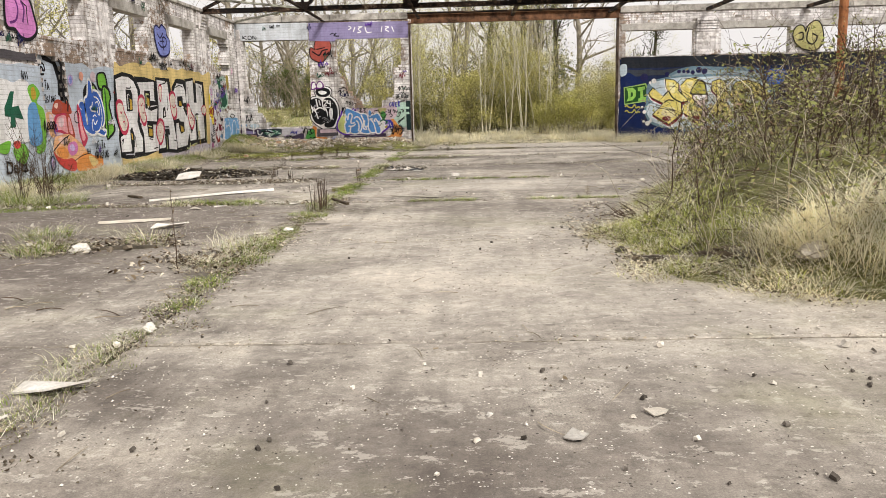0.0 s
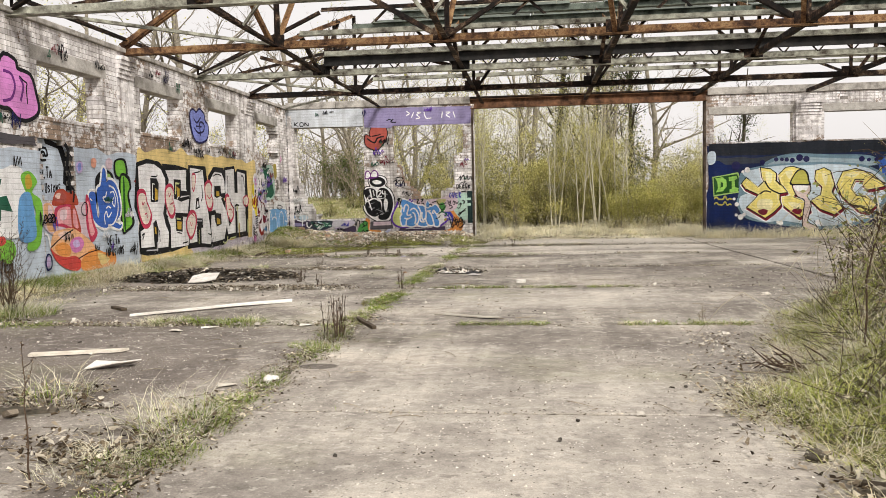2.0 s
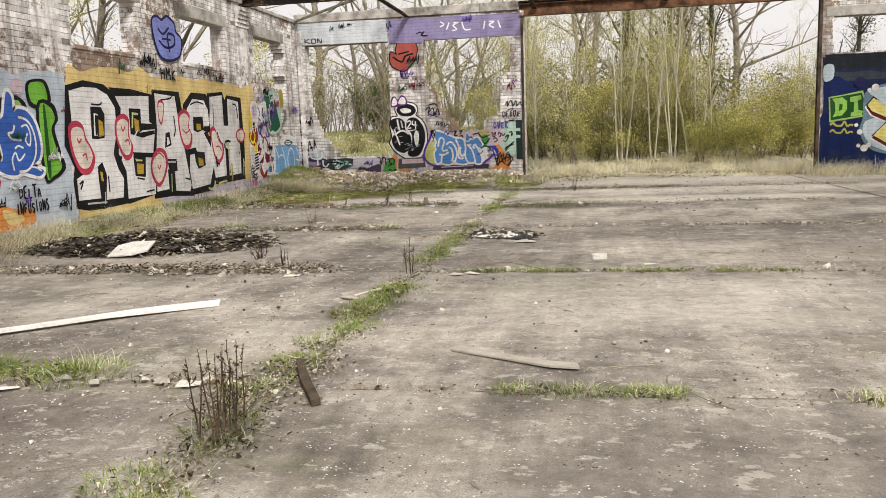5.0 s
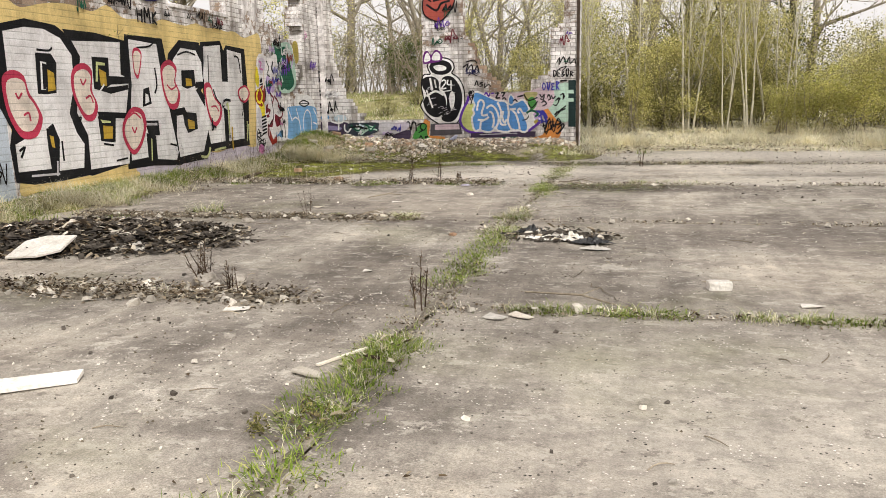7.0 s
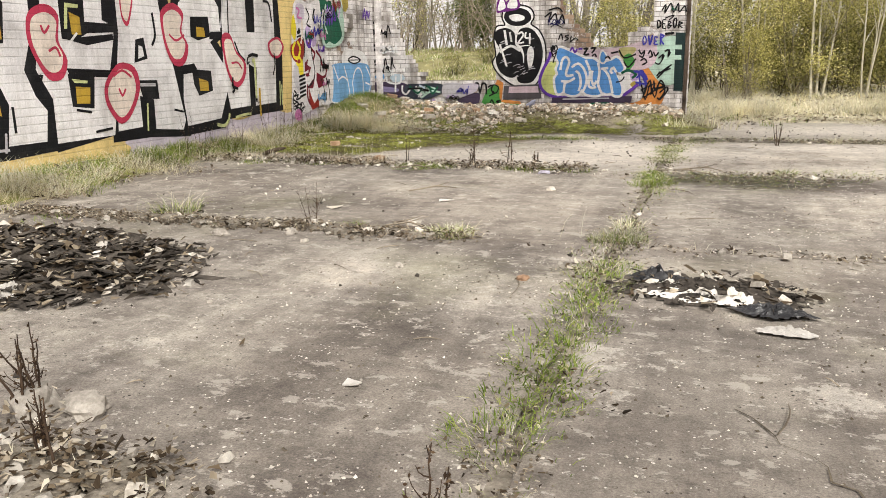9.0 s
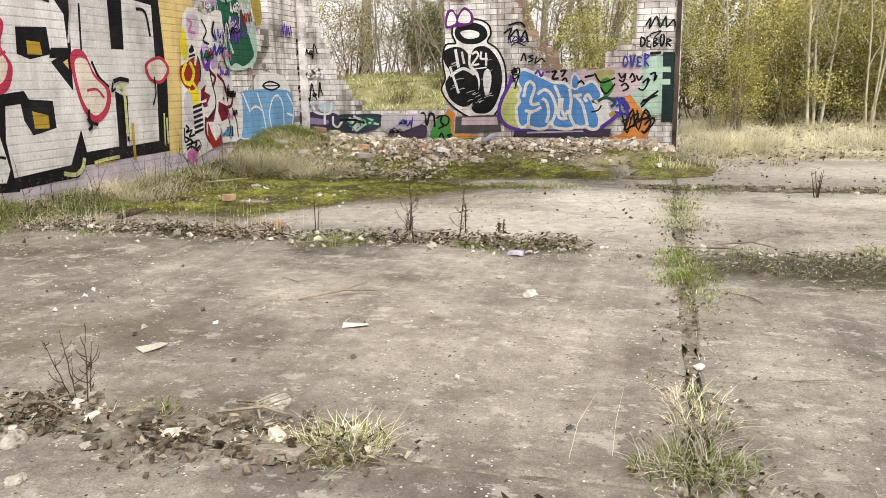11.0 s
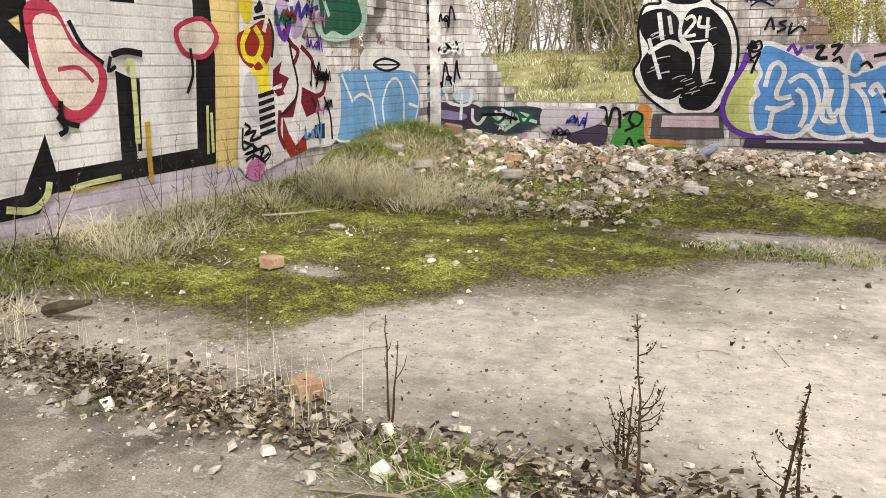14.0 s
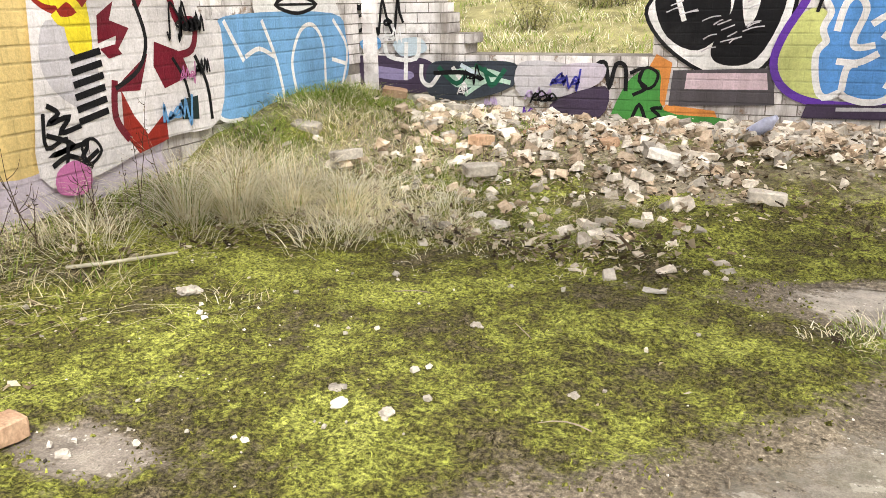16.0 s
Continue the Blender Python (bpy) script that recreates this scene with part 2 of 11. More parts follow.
BRICK = brick_material("whitewashed_brick", (0.84, 0.81, 0.81), (0.23, 0.16, 0.118), (0.38, 0.285, 0.215), 0.80, "island")
BRICK_ONE = brick_material("whitewashed_brick_piece", (0.84, 0.81, 0.81), (0.23, 0.16, 0.118), (0.38, 0.285, 0.215), 0.80, "object")
BARE = brick_material("bare_brick", (0.70, 0.64, 0.60), (0.24, 0.15, 0.105), (0.46, 0.33, 0.235), 0.55, "island")
MORTAR = surface("mortar", (0.15, 0.135, 0.12), (0.34, 0.31, 0.28), 4, 0.95, 0.5, 0.006, 70)
LINTEL = surface("cast_concrete", (0.26, 0.24, 0.215), (0.60, 0.57, 0.53), 3.0, 0.9, 0.4, 0.006, 45)
COPING = surface("coping_concrete", (0.17, 0.155, 0.135), (0.62, 0.58, 0.53), 3.0, 0.9, 0.4, 0.006, 45)


def rusted(name, stops):
    """Steel gone brown in scales: soot-dark hollows, rust, ochre bloom and last flakes of pale paint."""
    m, nt, b = nodes_of(name)
    p = world_pos(nt)
    scale = calc(nt, "ADD", calc(nt, "MULTIPLY", tex_noise(nt, 1.3, 4, 0.6, p), 0.5), calc(nt, "MULTIPLY", tex_noise(nt, 9.0, 8, 0.75, p), 0.5))
    col = mix(nt, "MULTIPLY", 0.6, ramp(nt, scale, stops), ramp(nt, tex_noise(nt, 55, 3, 0.8, p), [(0.36, (0.4, 0.38, 0.36)), (0.64, (1.5, 1.5, 1.5))]))
    nt.links.new(col, b.inputs["Base Color"])
    b.inputs["Roughness"].default_value = 0.85
    b.inputs["Specular IOR Level"].default_value = 0.2
    bump(nt, b, scale, 0.6, 0.006)
    return m


RUST = rusted("rusted_steel", [(0.38, (0.016, 0.009, 0.007)), (0.46, (0.085, 0.045, 0.026)), (0.52, (0.21, 0.115, 0.055)), (0.57, (0.33, 0.215, 0.11)), (0.62, (0.10, 0.055, 0.032))])
DARKSTEEL = rusted("dark_rusted_steel", [(0.42, (0.006, 0.005, 0.0045)), (0.50, (0.020, 0.013, 0.010)), (0.55, (0.075, 0.044, 0.028)), (0.61, (0.24, 0.185, 0.125))])
PALESTEEL = surface("flaking_pale_green_steel", (0.04, 0.028, 0.02), (0.50, 0.50, 0.41), 4, 0.7, 0.4, 0.003, 50, 0.05)
GREENSTEEL = surface("weathered_green_sheet", (0.03, 0.036, 0.03), (0.20, 0.23, 0.19), 3, 0.7, 0.4, 0.004, 40, 0.05)
BLACKSHEET = surface("tarred_sheet", (0.010, 0.010, 0.011), (0.035, 0.033, 0.03), 4, 0.7, 0.4, 0.004, 40)
SOIL = surface("soil", (0.08, 0.066, 0.048), (0.20, 0.165, 0.12), 2.5, 0.95, 0.8, 0.02, 30)
ASH = surface("ash_and_char", (0.014, 0.012, 0.010), (0.14, 0.12, 0.10), 7, 0.95, 0.8, 0.01, 60)
BARK = surface("grey_bark", (0.15, 0.13, 0.10), (0.36, 0.32, 0.25), 6, 0.9, 0.6, 0.01, 50)
OLIVEBARK = surface("olive_bark", (0.14, 0.122, 0.072), (0.40, 0.36, 0.22), 5, 0.85, 0.4, 0.006, 50)
PALEBARK = surface("pale_green_bark", (0.35, 0.32, 0.24), (0.68, 0.635, 0.51), 5, 0.85, 0.4, 0.006, 50)
DARKBARK = surface("dark_bark", (0.045, 0.04, 0.03), (0.12, 0.10, 0.075), 6, 0.9, 0.6, 0.01, 50)
WOOD = surface("weathered_pale_wood", (0.52, 0.46, 0.38), (0.74, 0.69, 0.60), 5, 0.85, 0.3, 0.003, 90, vary="object")
DARKWOOD = surface("rotten_dark_wood", (0.035, 0.026, 0.018), (0.13, 0.10, 0.07), 6, 0.9, 0.6, 0.004, 60, vary="object")
PAPER = surface("dirty_white_board", (0.58, 0.54, 0.48), (0.80, 0.77, 0.72), 4, 0.8, 0.2, 0.003, 40, vary="object")
STONE = surface("pale_rubble_stone", (0.30, 0.27, 0.23), (0.62, 0.57, 0.50), 7, 0.9, 0.6, 0.008, 50, vary="object")
STONES = surface("pale_rubble", (0.40, 0.36, 0.30), (0.80, 0.75, 0.67), 6, 0.92, 0.6, 0.008, 50, vary="island", spread=0.4)
REDBRICK = surface("loose_orange_brick", (0.40, 0.24, 0.15), (0.62, 0.43, 0.29), 8, 0.9, 0.5, 0.004, 60, vary="object")
REDBITS = surface("broken_brick", (0.26, 0.19, 0.13), (0.66, 0.54, 0.41), 6, 0.92, 0.6, 0.006, 55, vary="island", spread=0.45)
PLASTIC = surface("black_plastic_film", (0.010, 0.010, 0.012), (0.03, 0.03, 0.032), 8, 0.35, 0.6, 0.01, 25)
BLUEPLASTIC = surface("clouded_blue_plastic", (0.30, 0.32, 0.48), (0.50, 0.52, 0.66), 8, 0.3, 0.2, 0.004, 30)
BLEACHED = leafy("bleached_stems", [(0, (0.36, 0.31, 0.22)), (0.5, (0.60, 0.54, 0.42)), (1, (0.78, 0.72, 0.58))])
UNDERGROWTH = leafy("undergrowth_leaves", [(0, (0.05, 0.052, 0.018)), (0.45, (0.17, 0.165, 0.05)), (0.8, (0.38, 0.36, 0.12)), (1, (0.52, 0.45, 0.20))])
STRAW = leafy("straw_blades", [(0, (0.62, 0.55, 0.36)), (0.4, (0.86, 0.81, 0.62)), (0.85, (0.95, 0.92, 0.78)), (1, (0.62, 0.62, 0.34))])
GREENGRASS = leafy("green_blades", [(0, (0.10, 0.16, 0.02)), (0.5, (0.23, 0.33, 0.05)), (0.8, (0.38, 0.44, 0.11)), (1, (0.54, 0.50, 0.24))])
THICKET = leafy("thicket_leaves", [(0, (0.10, 0.10, 0.03)), (0.3, (0.37, 0.355, 0.105)), (0.7, (0.68, 0.63, 0.23)), (1, (0.82, 0.74, 0.37))])
YELLOWLEAF = leafy("yellowing_leaves", [(0, (0.30, 0.31, 0.08)), (0.5, (0.54, 0.52, 0.16)), (1, (0.70, 0.64, 0.28))])
DARKLEAF = leafy("ivy_leaves", [(0, (0.025, 0.04, 0.012)), (0.6, (0.06, 0.085, 0.025)), (1, (0.13, 0.15, 0.05))])
BRAMBLE = leafy("bramble_leaves", [(0, (0.06, 0.045, 0.04)), (0.3, (0.16, 0.16, 0.06)), (0.7, (0.34, 0.37, 0.12)), (0.88, (0.48, 0.47, 0.20)), (1, (0.34, 0.22, 0.16))])
LITTER = leafy("dead_leaves", [(0, (0.03, 0.022, 0.015)), (0.30, (0.10, 0.072, 0.046)), (0.50, (0.22, 0.168, 0.11)), (0.74, (0.46, 0.385, 0.28)), (1, (0.84, 0.77, 0.64))])
DEADGRASS = leafy("matted_dead_grass", [(0, (0.32, 0.26, 0.13)), (0.3, (0.62, 0.54, 0.33)), (0.75, (0.84, 0.77, 0.54)), (1, (0.92, 0.88, 0.70))])
TWIG = surface("dry_twigs", (0.14, 0.11, 0.08), (0.42, 0.36, 0.27), 5, 0.9, 0.3, 0.003, 60, vary="island")
DARKTWIG = surface("dark_stems", (0.035, 0.022, 0.016), (0.11, 0.075, 0.05), 5, 0.9, 0.3, 0.003, 60, vary="island")


def moss_colour(nt, p):
    """Yellow-green cushions, olive moss and brown gaps, broken by fine dark pits."""
    n1, n2, n3 = tex_noise(nt, 1.9, 8, 0.74, p), tex_noise(nt, 60, 3, 0.8, p), tex_noise(nt, 14, 6, 0.8, p)
    n1 = calc(nt, "ADD", calc(nt, "MULTIPLY", n1, 0.62), calc(nt, "MULTIPLY", n3, 0.38))
    col = ramp(nt, n1, [(0.39, (0.17, 0.142, 0.095)), (0.45, (0.085, 0.076, 0.032)), (0.49, (0.14, 0.138, 0.034)), (0.535, (0.242, 0.260, 0.058)), (0.61, (0.36, 0.378, 0.098))])
    return mix(nt, "MULTIPLY", 0.85, col, ramp(nt, n2, [(0.40, (0.16, 0.15, 0.12)), (0.50, (0.9, 0.9, 0.85)), (0.62, (1.9, 1.9, 1.6))]))


def ease(nt, x, a, b):
    m = nt.nodes.new("ShaderNodeMapRange")
    m.interpolation_type = "SMOOTHSTEP"
    nt.links.new(x, m.inputs["Value"])
    m.inputs["From Min"].default_value, m.inputs["From Max"].default_value = a, b
    return m.outputs[0]


def overgrown(nt, p, col):
    """Grit and moss creeping over the floor from the corner, and along its joints."""
    s = nt.nodes.new("ShaderNodeSeparateXYZ")
    nt.links.new(p, s.inputs[0])
    x, y = s.outputs[0], s.outputs[1]
    # the ragged front runs slantwise from the side wall to the gateway
    front = calc(nt, "ADD", calc(nt, "MULTIPLY", ease(nt, x, -4.8, -4.2), 0.75), calc(nt, "MULTIPLY", ease(nt, x, -4.3, -3.8), 0.65))
    front = calc(nt, "ADD", front, calc(nt, "MULTIPLY", ease(nt, x, -3.9, -2.2), 1.65))
    amount = calc(nt, "SUBTRACT", calc(nt, "SUBTRACT", y, 27.42), front)
    amount = calc(nt, "MINIMUM", calc(nt, "MULTIPLY", amount, 0.75), 0.40)
    fade = calc(nt, "MULTIPLY", ease(nt, x, -1.7, -0.4), 1.2)
    amount = calc(nt, "SUBTRACT", amount, fade)
    bare_x, bare_y = calc(nt, "DIVIDE", calc(nt, "ADD", x, 2.3), 1.3), calc(nt, "DIVIDE", calc(nt, "SUBTRACT", y, 30.75), 0.42)
    bare = calc(nt, "SUBTRACT", 1.0, calc(nt, "ADD", calc(nt, "MULTIPLY", bare_x, bare_x), calc(nt, "MULTIPLY", bare_y, bare_y)))
    amount = calc(nt, "SUBTRACT", amount, calc(nt, "MULTIPLY", calc(nt, "MAXIMUM", bare, 0.0), 1.1))
    worn_x, worn_y = calc(nt, "DIVIDE", calc(nt, "ADD", x, 5.15), 0.34), calc(nt, "DIVIDE", calc(nt, "SUBTRACT", y, 28.63), 0.18)
    worn = calc(nt, "SUBTRACT", 1.0, calc(nt, "ADD", calc(nt, "MULTIPLY", worn_x, worn_x), calc(nt, "MULTIPLY", worn_y, worn_y)))
    amount = calc(nt, "SUBTRACT", amount, calc(nt, "MULTIPLY", calc(nt, "MAXIMUM", worn, 0.0), 0.45))
    tongue_x, tongue_y = calc(nt, "DIVIDE", calc(nt, "ADD", x, 4.85), 0.6), calc(nt, "DIVIDE", calc(nt, "SUBTRACT", y, 27.5), 0.34)
    tongue = calc(nt, "SUBTRACT", 0.10, calc(nt, "MULTIPLY", calc(nt, "ADD", calc(nt, "MULTIPLY", tongue_x, tongue_x), calc(nt, "MULTIPLY", tongue_y, tongue_y)), 0.3))
    amount = calc(nt, "MAXIMUM", amount, tongue)
    # moss fills the long joint only in places
    jx = 0.0
    for at, half, most in ((7.5, 1.1, 0.10), (11.9, 2.6, 0.15), (18.3, 0.6, 0.16), (21.2, 0.7, 0.17), (23.3, 0.5, 0.12), (25.9, 1.1, 0.14), (28.9, 1.6, 0.10)):
        near = calc(nt, "SUBTRACT", 1.0, calc(nt, "DIVIDE", calc(nt, "ABSOLUTE", calc(nt, "SUBTRACT", y, at)), half))
        jx = calc(nt, "MAXIMUM", jx, calc(nt, "MULTIPLY", near, most))
    jx = calc(nt, "SUBTRACT", jx, calc(nt, "MULTIPLY", calc(nt, "ABSOLUTE", calc(nt, "ADD", x, 0.55)), 1.9))
    jy = calc(nt, "SUBTRACT", 0.02, calc(nt, "MULTIPLY", calc(nt, "PINGPONG", calc(nt, "ADD", y, 28.0), 1.825), 2.4))
    joint = calc(nt, "MAXIMUM", jx, jy)
    n = calc(nt, "SUBTRACT", tex_noise(nt, 1.1, 9, 0.70, p), 0.5)
    n2 = calc(nt, "SUBTRACT", tex_noise(nt, 16, 5, 0.75, p), 0.5)
    rough = calc(nt, "ADD", calc(nt, "MULTIPLY", n, 0.9), calc(nt, "MULTIPLY", n2, 0.8))
    level = calc(nt, "ADD", calc(nt, "MAXIMUM", amount, joint), rough)
    # bare grit spreads a step further out than the moss, most of all towards the middle of the hall
    reach = calc(nt, "ADD", 0.07, calc(nt, "MULTIPLY", calc(nt, "MULTIPLY", ease(nt, x, -4.2, -3.6), calc(nt, "SUBTRACT", 1.0, ease(nt, x, -2.8, -1.8))), 0.22))
    grit = ramp(nt, calc(nt, "ADD", calc(nt, "MAXIMUM", calc(nt, "ADD", amount, reach), calc(nt, "ADD", joint, 0.06)), rough), [(0.05, (0, 0, 0)), (0.24, (0.88, 0.88, 0.88))])
    moss = ramp(nt, level, [(0.12, (0, 0, 0)), (0.30, (1, 1, 1))])
    gcol = ramp(nt, tex_noise(nt, 48, 5, 0.82, p), [(0.38, (0.05, 0.039, 0.026)), (0.50, (0.16, 0.132, 0.094)), (0.60, (0.30, 0.255, 0.19)), (0.68, (0.58, 0.52, 0.42))])
    gcol = mix(nt, "MULTIPLY", 0.6, gcol, ramp(nt, tex_noise(nt, 3.0, 6, 0.7, p), [(0.36, (0.5, 0.48, 0.45)), (0.6, (1.25, 1.22, 1.15))]))
    col = mix(nt, "MIX", grit, col, gcol)
    return mix(nt, "MIX", moss, col, moss_colour(nt, p)), moss


def concrete_floor():
    m, nt, b = nodes_of("old_concrete_floor")
    p = world_pos(nt)
    big = tex_noise(nt, 0.28, 5, 0.6, p)
    mid = tex_noise(nt, 1.1, 10, 0.72, p)
    fine = tex_noise(nt, 110, 3, 0.8, p)
    blot = tex_noise(nt, 7.5, 9, 0.85, p)
    col = ramp(nt, mid, [(0.36, (0.18, 0.158, 0.138)), (0.46, (0.29, 0.26, 0.228)), (0.54, (0.38, 0.345, 0.30)), (0.64, (0.47, 0.43, 0.375))])
    col = mix(nt, "MULTIPLY", 0.85, col, ramp(nt, big, [(0.38, (0.58, 0.56, 0.55)), (0.5, (0.95, 0.95, 0.95)), (0.62, (1.32, 1.30, 1.27))]))
    # trowel and wheel streaks along and across the hall
    for scale, turn, amount in (((7.0, 0.25, 1), 0.10, 0.36), ((0.35, 4.0, 1), 0.12, 0.22)):
        mp = nt.nodes.new("ShaderNodeMapping")
        mp.inputs["Scale"].default_value = scale
        mp.inputs["Rotation"].default_value = (0, 0, turn)
        nt.links.new(p, mp.inputs["Vector"])
        col = mix(nt, "MULTIPLY", amount, col, ramp(nt, tex_noise(nt, 1.0, 6, 0.7, mp.outputs[0]), [(0.36, (0.6, 0.59, 0.58)), (0.66, (1.4, 1.4, 1.38))]))
    # pale crusts and dark damp stains with torn edges
    crust = ramp(nt, tex_noise(nt, 0.75, 12, 0.76, p), [(0.60, (0, 0, 0)), (0.625, (0.6, 0.6, 0.6))])
    col = mix(nt, "MIX", crust, col, (0.60, 0.555, 0.49))
    wet = ramp(nt, tex_noise(nt, 0.55, 10, 0.72, calc_shift(nt, p)), [(0.55, (0, 0, 0)), (0.64, (0.66, 0.66, 0.66))])
    col = mix(nt, "MIX", wet, col, (0.12, 0.103, 0.090))
    col = mix(nt, "MULTIPLY", 0.45, col, ramp(nt, blot, [(0.37, (0.5, 0.5, 0.5)), (0.5, (1.0, 1.0, 1.0)), (0.63, (1.45, 1.45, 1.43))]))
    col = mix(nt, "MULTIPLY", 0.5, col, ramp(nt, fine, [(0.38, (0.5, 0.5, 0.5)), (0.62, (1.45, 1.45, 1.45))]))
    # ellipses of paler or darker tone at set places, with ragged edges
    s = nt.nodes.new("ShaderNodeSeparateXYZ")
    nt.links.new(p, s.inputs[0])
    n = calc(nt, "MULTIPLY", calc(nt, "SUBTRACT", tex_noise(nt, 0.8, 9, 0.7, p), 0.5), 1.8)
    groups = (((0.64, 0.585, 0.51), 0.85, ((-2.3, 27.9, 2.6, 1.1), (-0.9, 29.2, 2.2, 1.6), (3.8, 31.8, 7.0, 4.0), (3.6, 27.4, 3.6, 0.9))),
              ((0.52, 0.475, 0.415), 0.4, ((2.6, 11.0, 3.4, 4.4), (1.8, 18.2, 2.4, 1.5))),
              ((0.130, 0.108, 0.094), 0.78, ((-3.9, 9.5, 3.4, 5.0), (-3.7, 14.0, 3.4, 4.0), (-1.9, 13.6, 1.5, 2.2), (1.3, 26.2, 1.6, 0.6))), ((0.066, 0.060, 0.038), 0.9, ((0.45, 26.3, 1.15, 0.62), (-0.1, 26.45, 0.6, 0.35))), ((0.145, 0.122, 0.106), 0.45, ((-1.9, 24.1, 2.7, 1.8), (1.6, 6.0, 6.0, 2.3), (0.4, 4.4, 6.0, 2.6), (2.2, 22.6, 3.0, 1.6), (2.5, 15.0, 2.5, 0.8), (-5.4, 20.8, 1.6, 2.6), (4.8, 20.5, 2.0, 2.6))))
    for tone, fac, spots in groups:
        amount = None
        for cx, cy, rx, ry in spots:
            dx, dy = calc(nt, "DIVIDE", calc(nt, "SUBTRACT", s.outputs[0], cx), rx), calc(nt, "DIVIDE", calc(nt, "SUBTRACT", s.outputs[1], cy), ry)
            d = calc(nt, "SUBTRACT", 1.0, calc(nt, "SQRT", calc(nt, "ADD", calc(nt, "MULTIPLY", dx, dx), calc(nt, "MULTIPLY", dy, dy))))
            amount = d if amount is None else calc(nt, "MAXIMUM", amount, d)
        level = calc(nt, "ADD", amount, n)
        col = mix(nt, "MIX", ramp(nt, level, [(0.0, (0, 0, 0)), (0.55, (fac, fac, fac))]), col, mix(nt, "MULTIPLY", 0.8, tone, ramp(nt, blot, [(0.37, (0.6, 0.6, 0.6)), (0.63, (1.35, 1.35, 1.35))])))
    # one fresh damp spot
    dx, dy = calc(nt, "DIVIDE", calc(nt, "ADD", s.outputs[0], 0.33), 0.20), calc(nt, "DIVIDE", calc(nt, "SUBTRACT", s.outputs[1], 13.57), 0.13)
    damp = calc(nt, "ADD", calc(nt, "SUBTRACT", 1.0, calc(nt, "SQRT", calc(nt, "ADD", calc(nt, "MULTIPLY", dx, dx), calc(nt, "MULTIPLY", dy, dy)))), calc(nt, "MULTIPLY", n, 0.3))
    col = mix(nt, "MIX", ramp(nt, damp, [(0.08, (0, 0, 0)), (0.22, (0.8, 0.8, 0.8))]), col, (0.085, 0.07, 0.06))
    # small scabs and scuffs with hard edges, drawn out across the hall
    mp = nt.nodes.new("ShaderNodeMapping")
    mp.inputs["Scale"].default_value = (1.0, 1.45, 1.0)
    mp.inputs["Location"].default_value = (7.0, 3.0, 0)
    nt.links.new(p, mp.inputs["Vector"])
    for scale, lo, tone, fac in ((4.5, 0.575, (0.56, 0.515, 0.45), 0.5), (6.0, 0.60, (0.13, 0.112, 0.096), 0.5), (11.0, 0.61, (0.62, 0.575, 0.51), 0.55), (14.0, 0.62, (0.10, 0.085, 0.07), 0.6)):
        scab = ramp(nt, tex_noise(nt, scale, 8, 0.72, mp.outputs[0]), [(lo, (0, 0, 0)), (lo + 0.02, (fac, fac, fac))])
        col = mix(nt, "MIX", scab, col, tone)
    # a little green where damp lingers
    alga = ramp(nt, tex_noise(nt, 0.42, 8, 0.7, p), [(0.54, (0, 0, 0)), (0.70, (0.35, 0.35, 0.35))])
    col = mix(nt, "MIX", alga, col, (0.24, 0.245, 0.12))
    # pale and dark grit trodden into the surface
    for scale, tone, lo, r in ((38, (0.78, 0.74, 0.68), 0.53, 0.16), (21, (0.70, 0.66, 0.60), 0.57, 0.13), (29, (0.05, 0.042, 0.036), 0.52, 0.15), (13, (0.06, 0.05, 0.042), 0.56, 0.11)):
        v = nt.nodes.new("ShaderNodeTexVoronoi")
        v.inputs["Scale"].default_value = scale
        nt.links.new(p, v.inputs["Vector"])
        speck = ramp(nt, v.outputs["Distance"], [(r, (1, 1, 1)), (r + 0.05, (0, 0, 0))])
        gate = ramp(nt, tex_noise(nt, 1.5 + scale * 0.1, 6, 0.8, p), [(lo, (0, 0, 0)), (lo + 0.05, (1, 1, 1))])
        col = mix(nt, "MIX", mix(nt, "MULTIPLY", 1.0, speck, gate), col, tone)
    col, level = overgrown(nt, p, col)
    nt.links.new(col, b.inputs["Base Color"])
    b.inputs["Roughness"].default_value = 0.85
    b.inputs["Specular IOR Level"].default_value = 0.2
    tufts = mix(nt, "MULTIPLY", 1.0, level, tex_noise(nt, 75, 3, 0.8, p))
    bump(nt, b, mix(nt, "ADD", 1.0, mix(nt, "ADD", 0.5, fine, blot), mix(nt, "MULTIPLY", 1.0, tufts, (5.0, 5.0, 5.0))), 0.6, 0.008)
    return m


def calc_shift(nt, p):
    mp = nt.nodes.new("ShaderNodeMapping")
    mp.inputs["Location"].default_value = (31.0, 17.0, 0)
    nt.links.new(p, mp.inputs["Vector"])
    return mp.outputs[0]


CONCRETE = concrete_floor()


def moss_material():
    m, nt, b = nodes_of("moss")
    p = world_pos(nt)
    nt.links.new(moss_colour(nt, p), b.inputs["Base Color"])
    b.inputs["Roughness"].default_value = 0.95
    b.inputs["Specular IOR Level"].default_value = 0.15
    return m


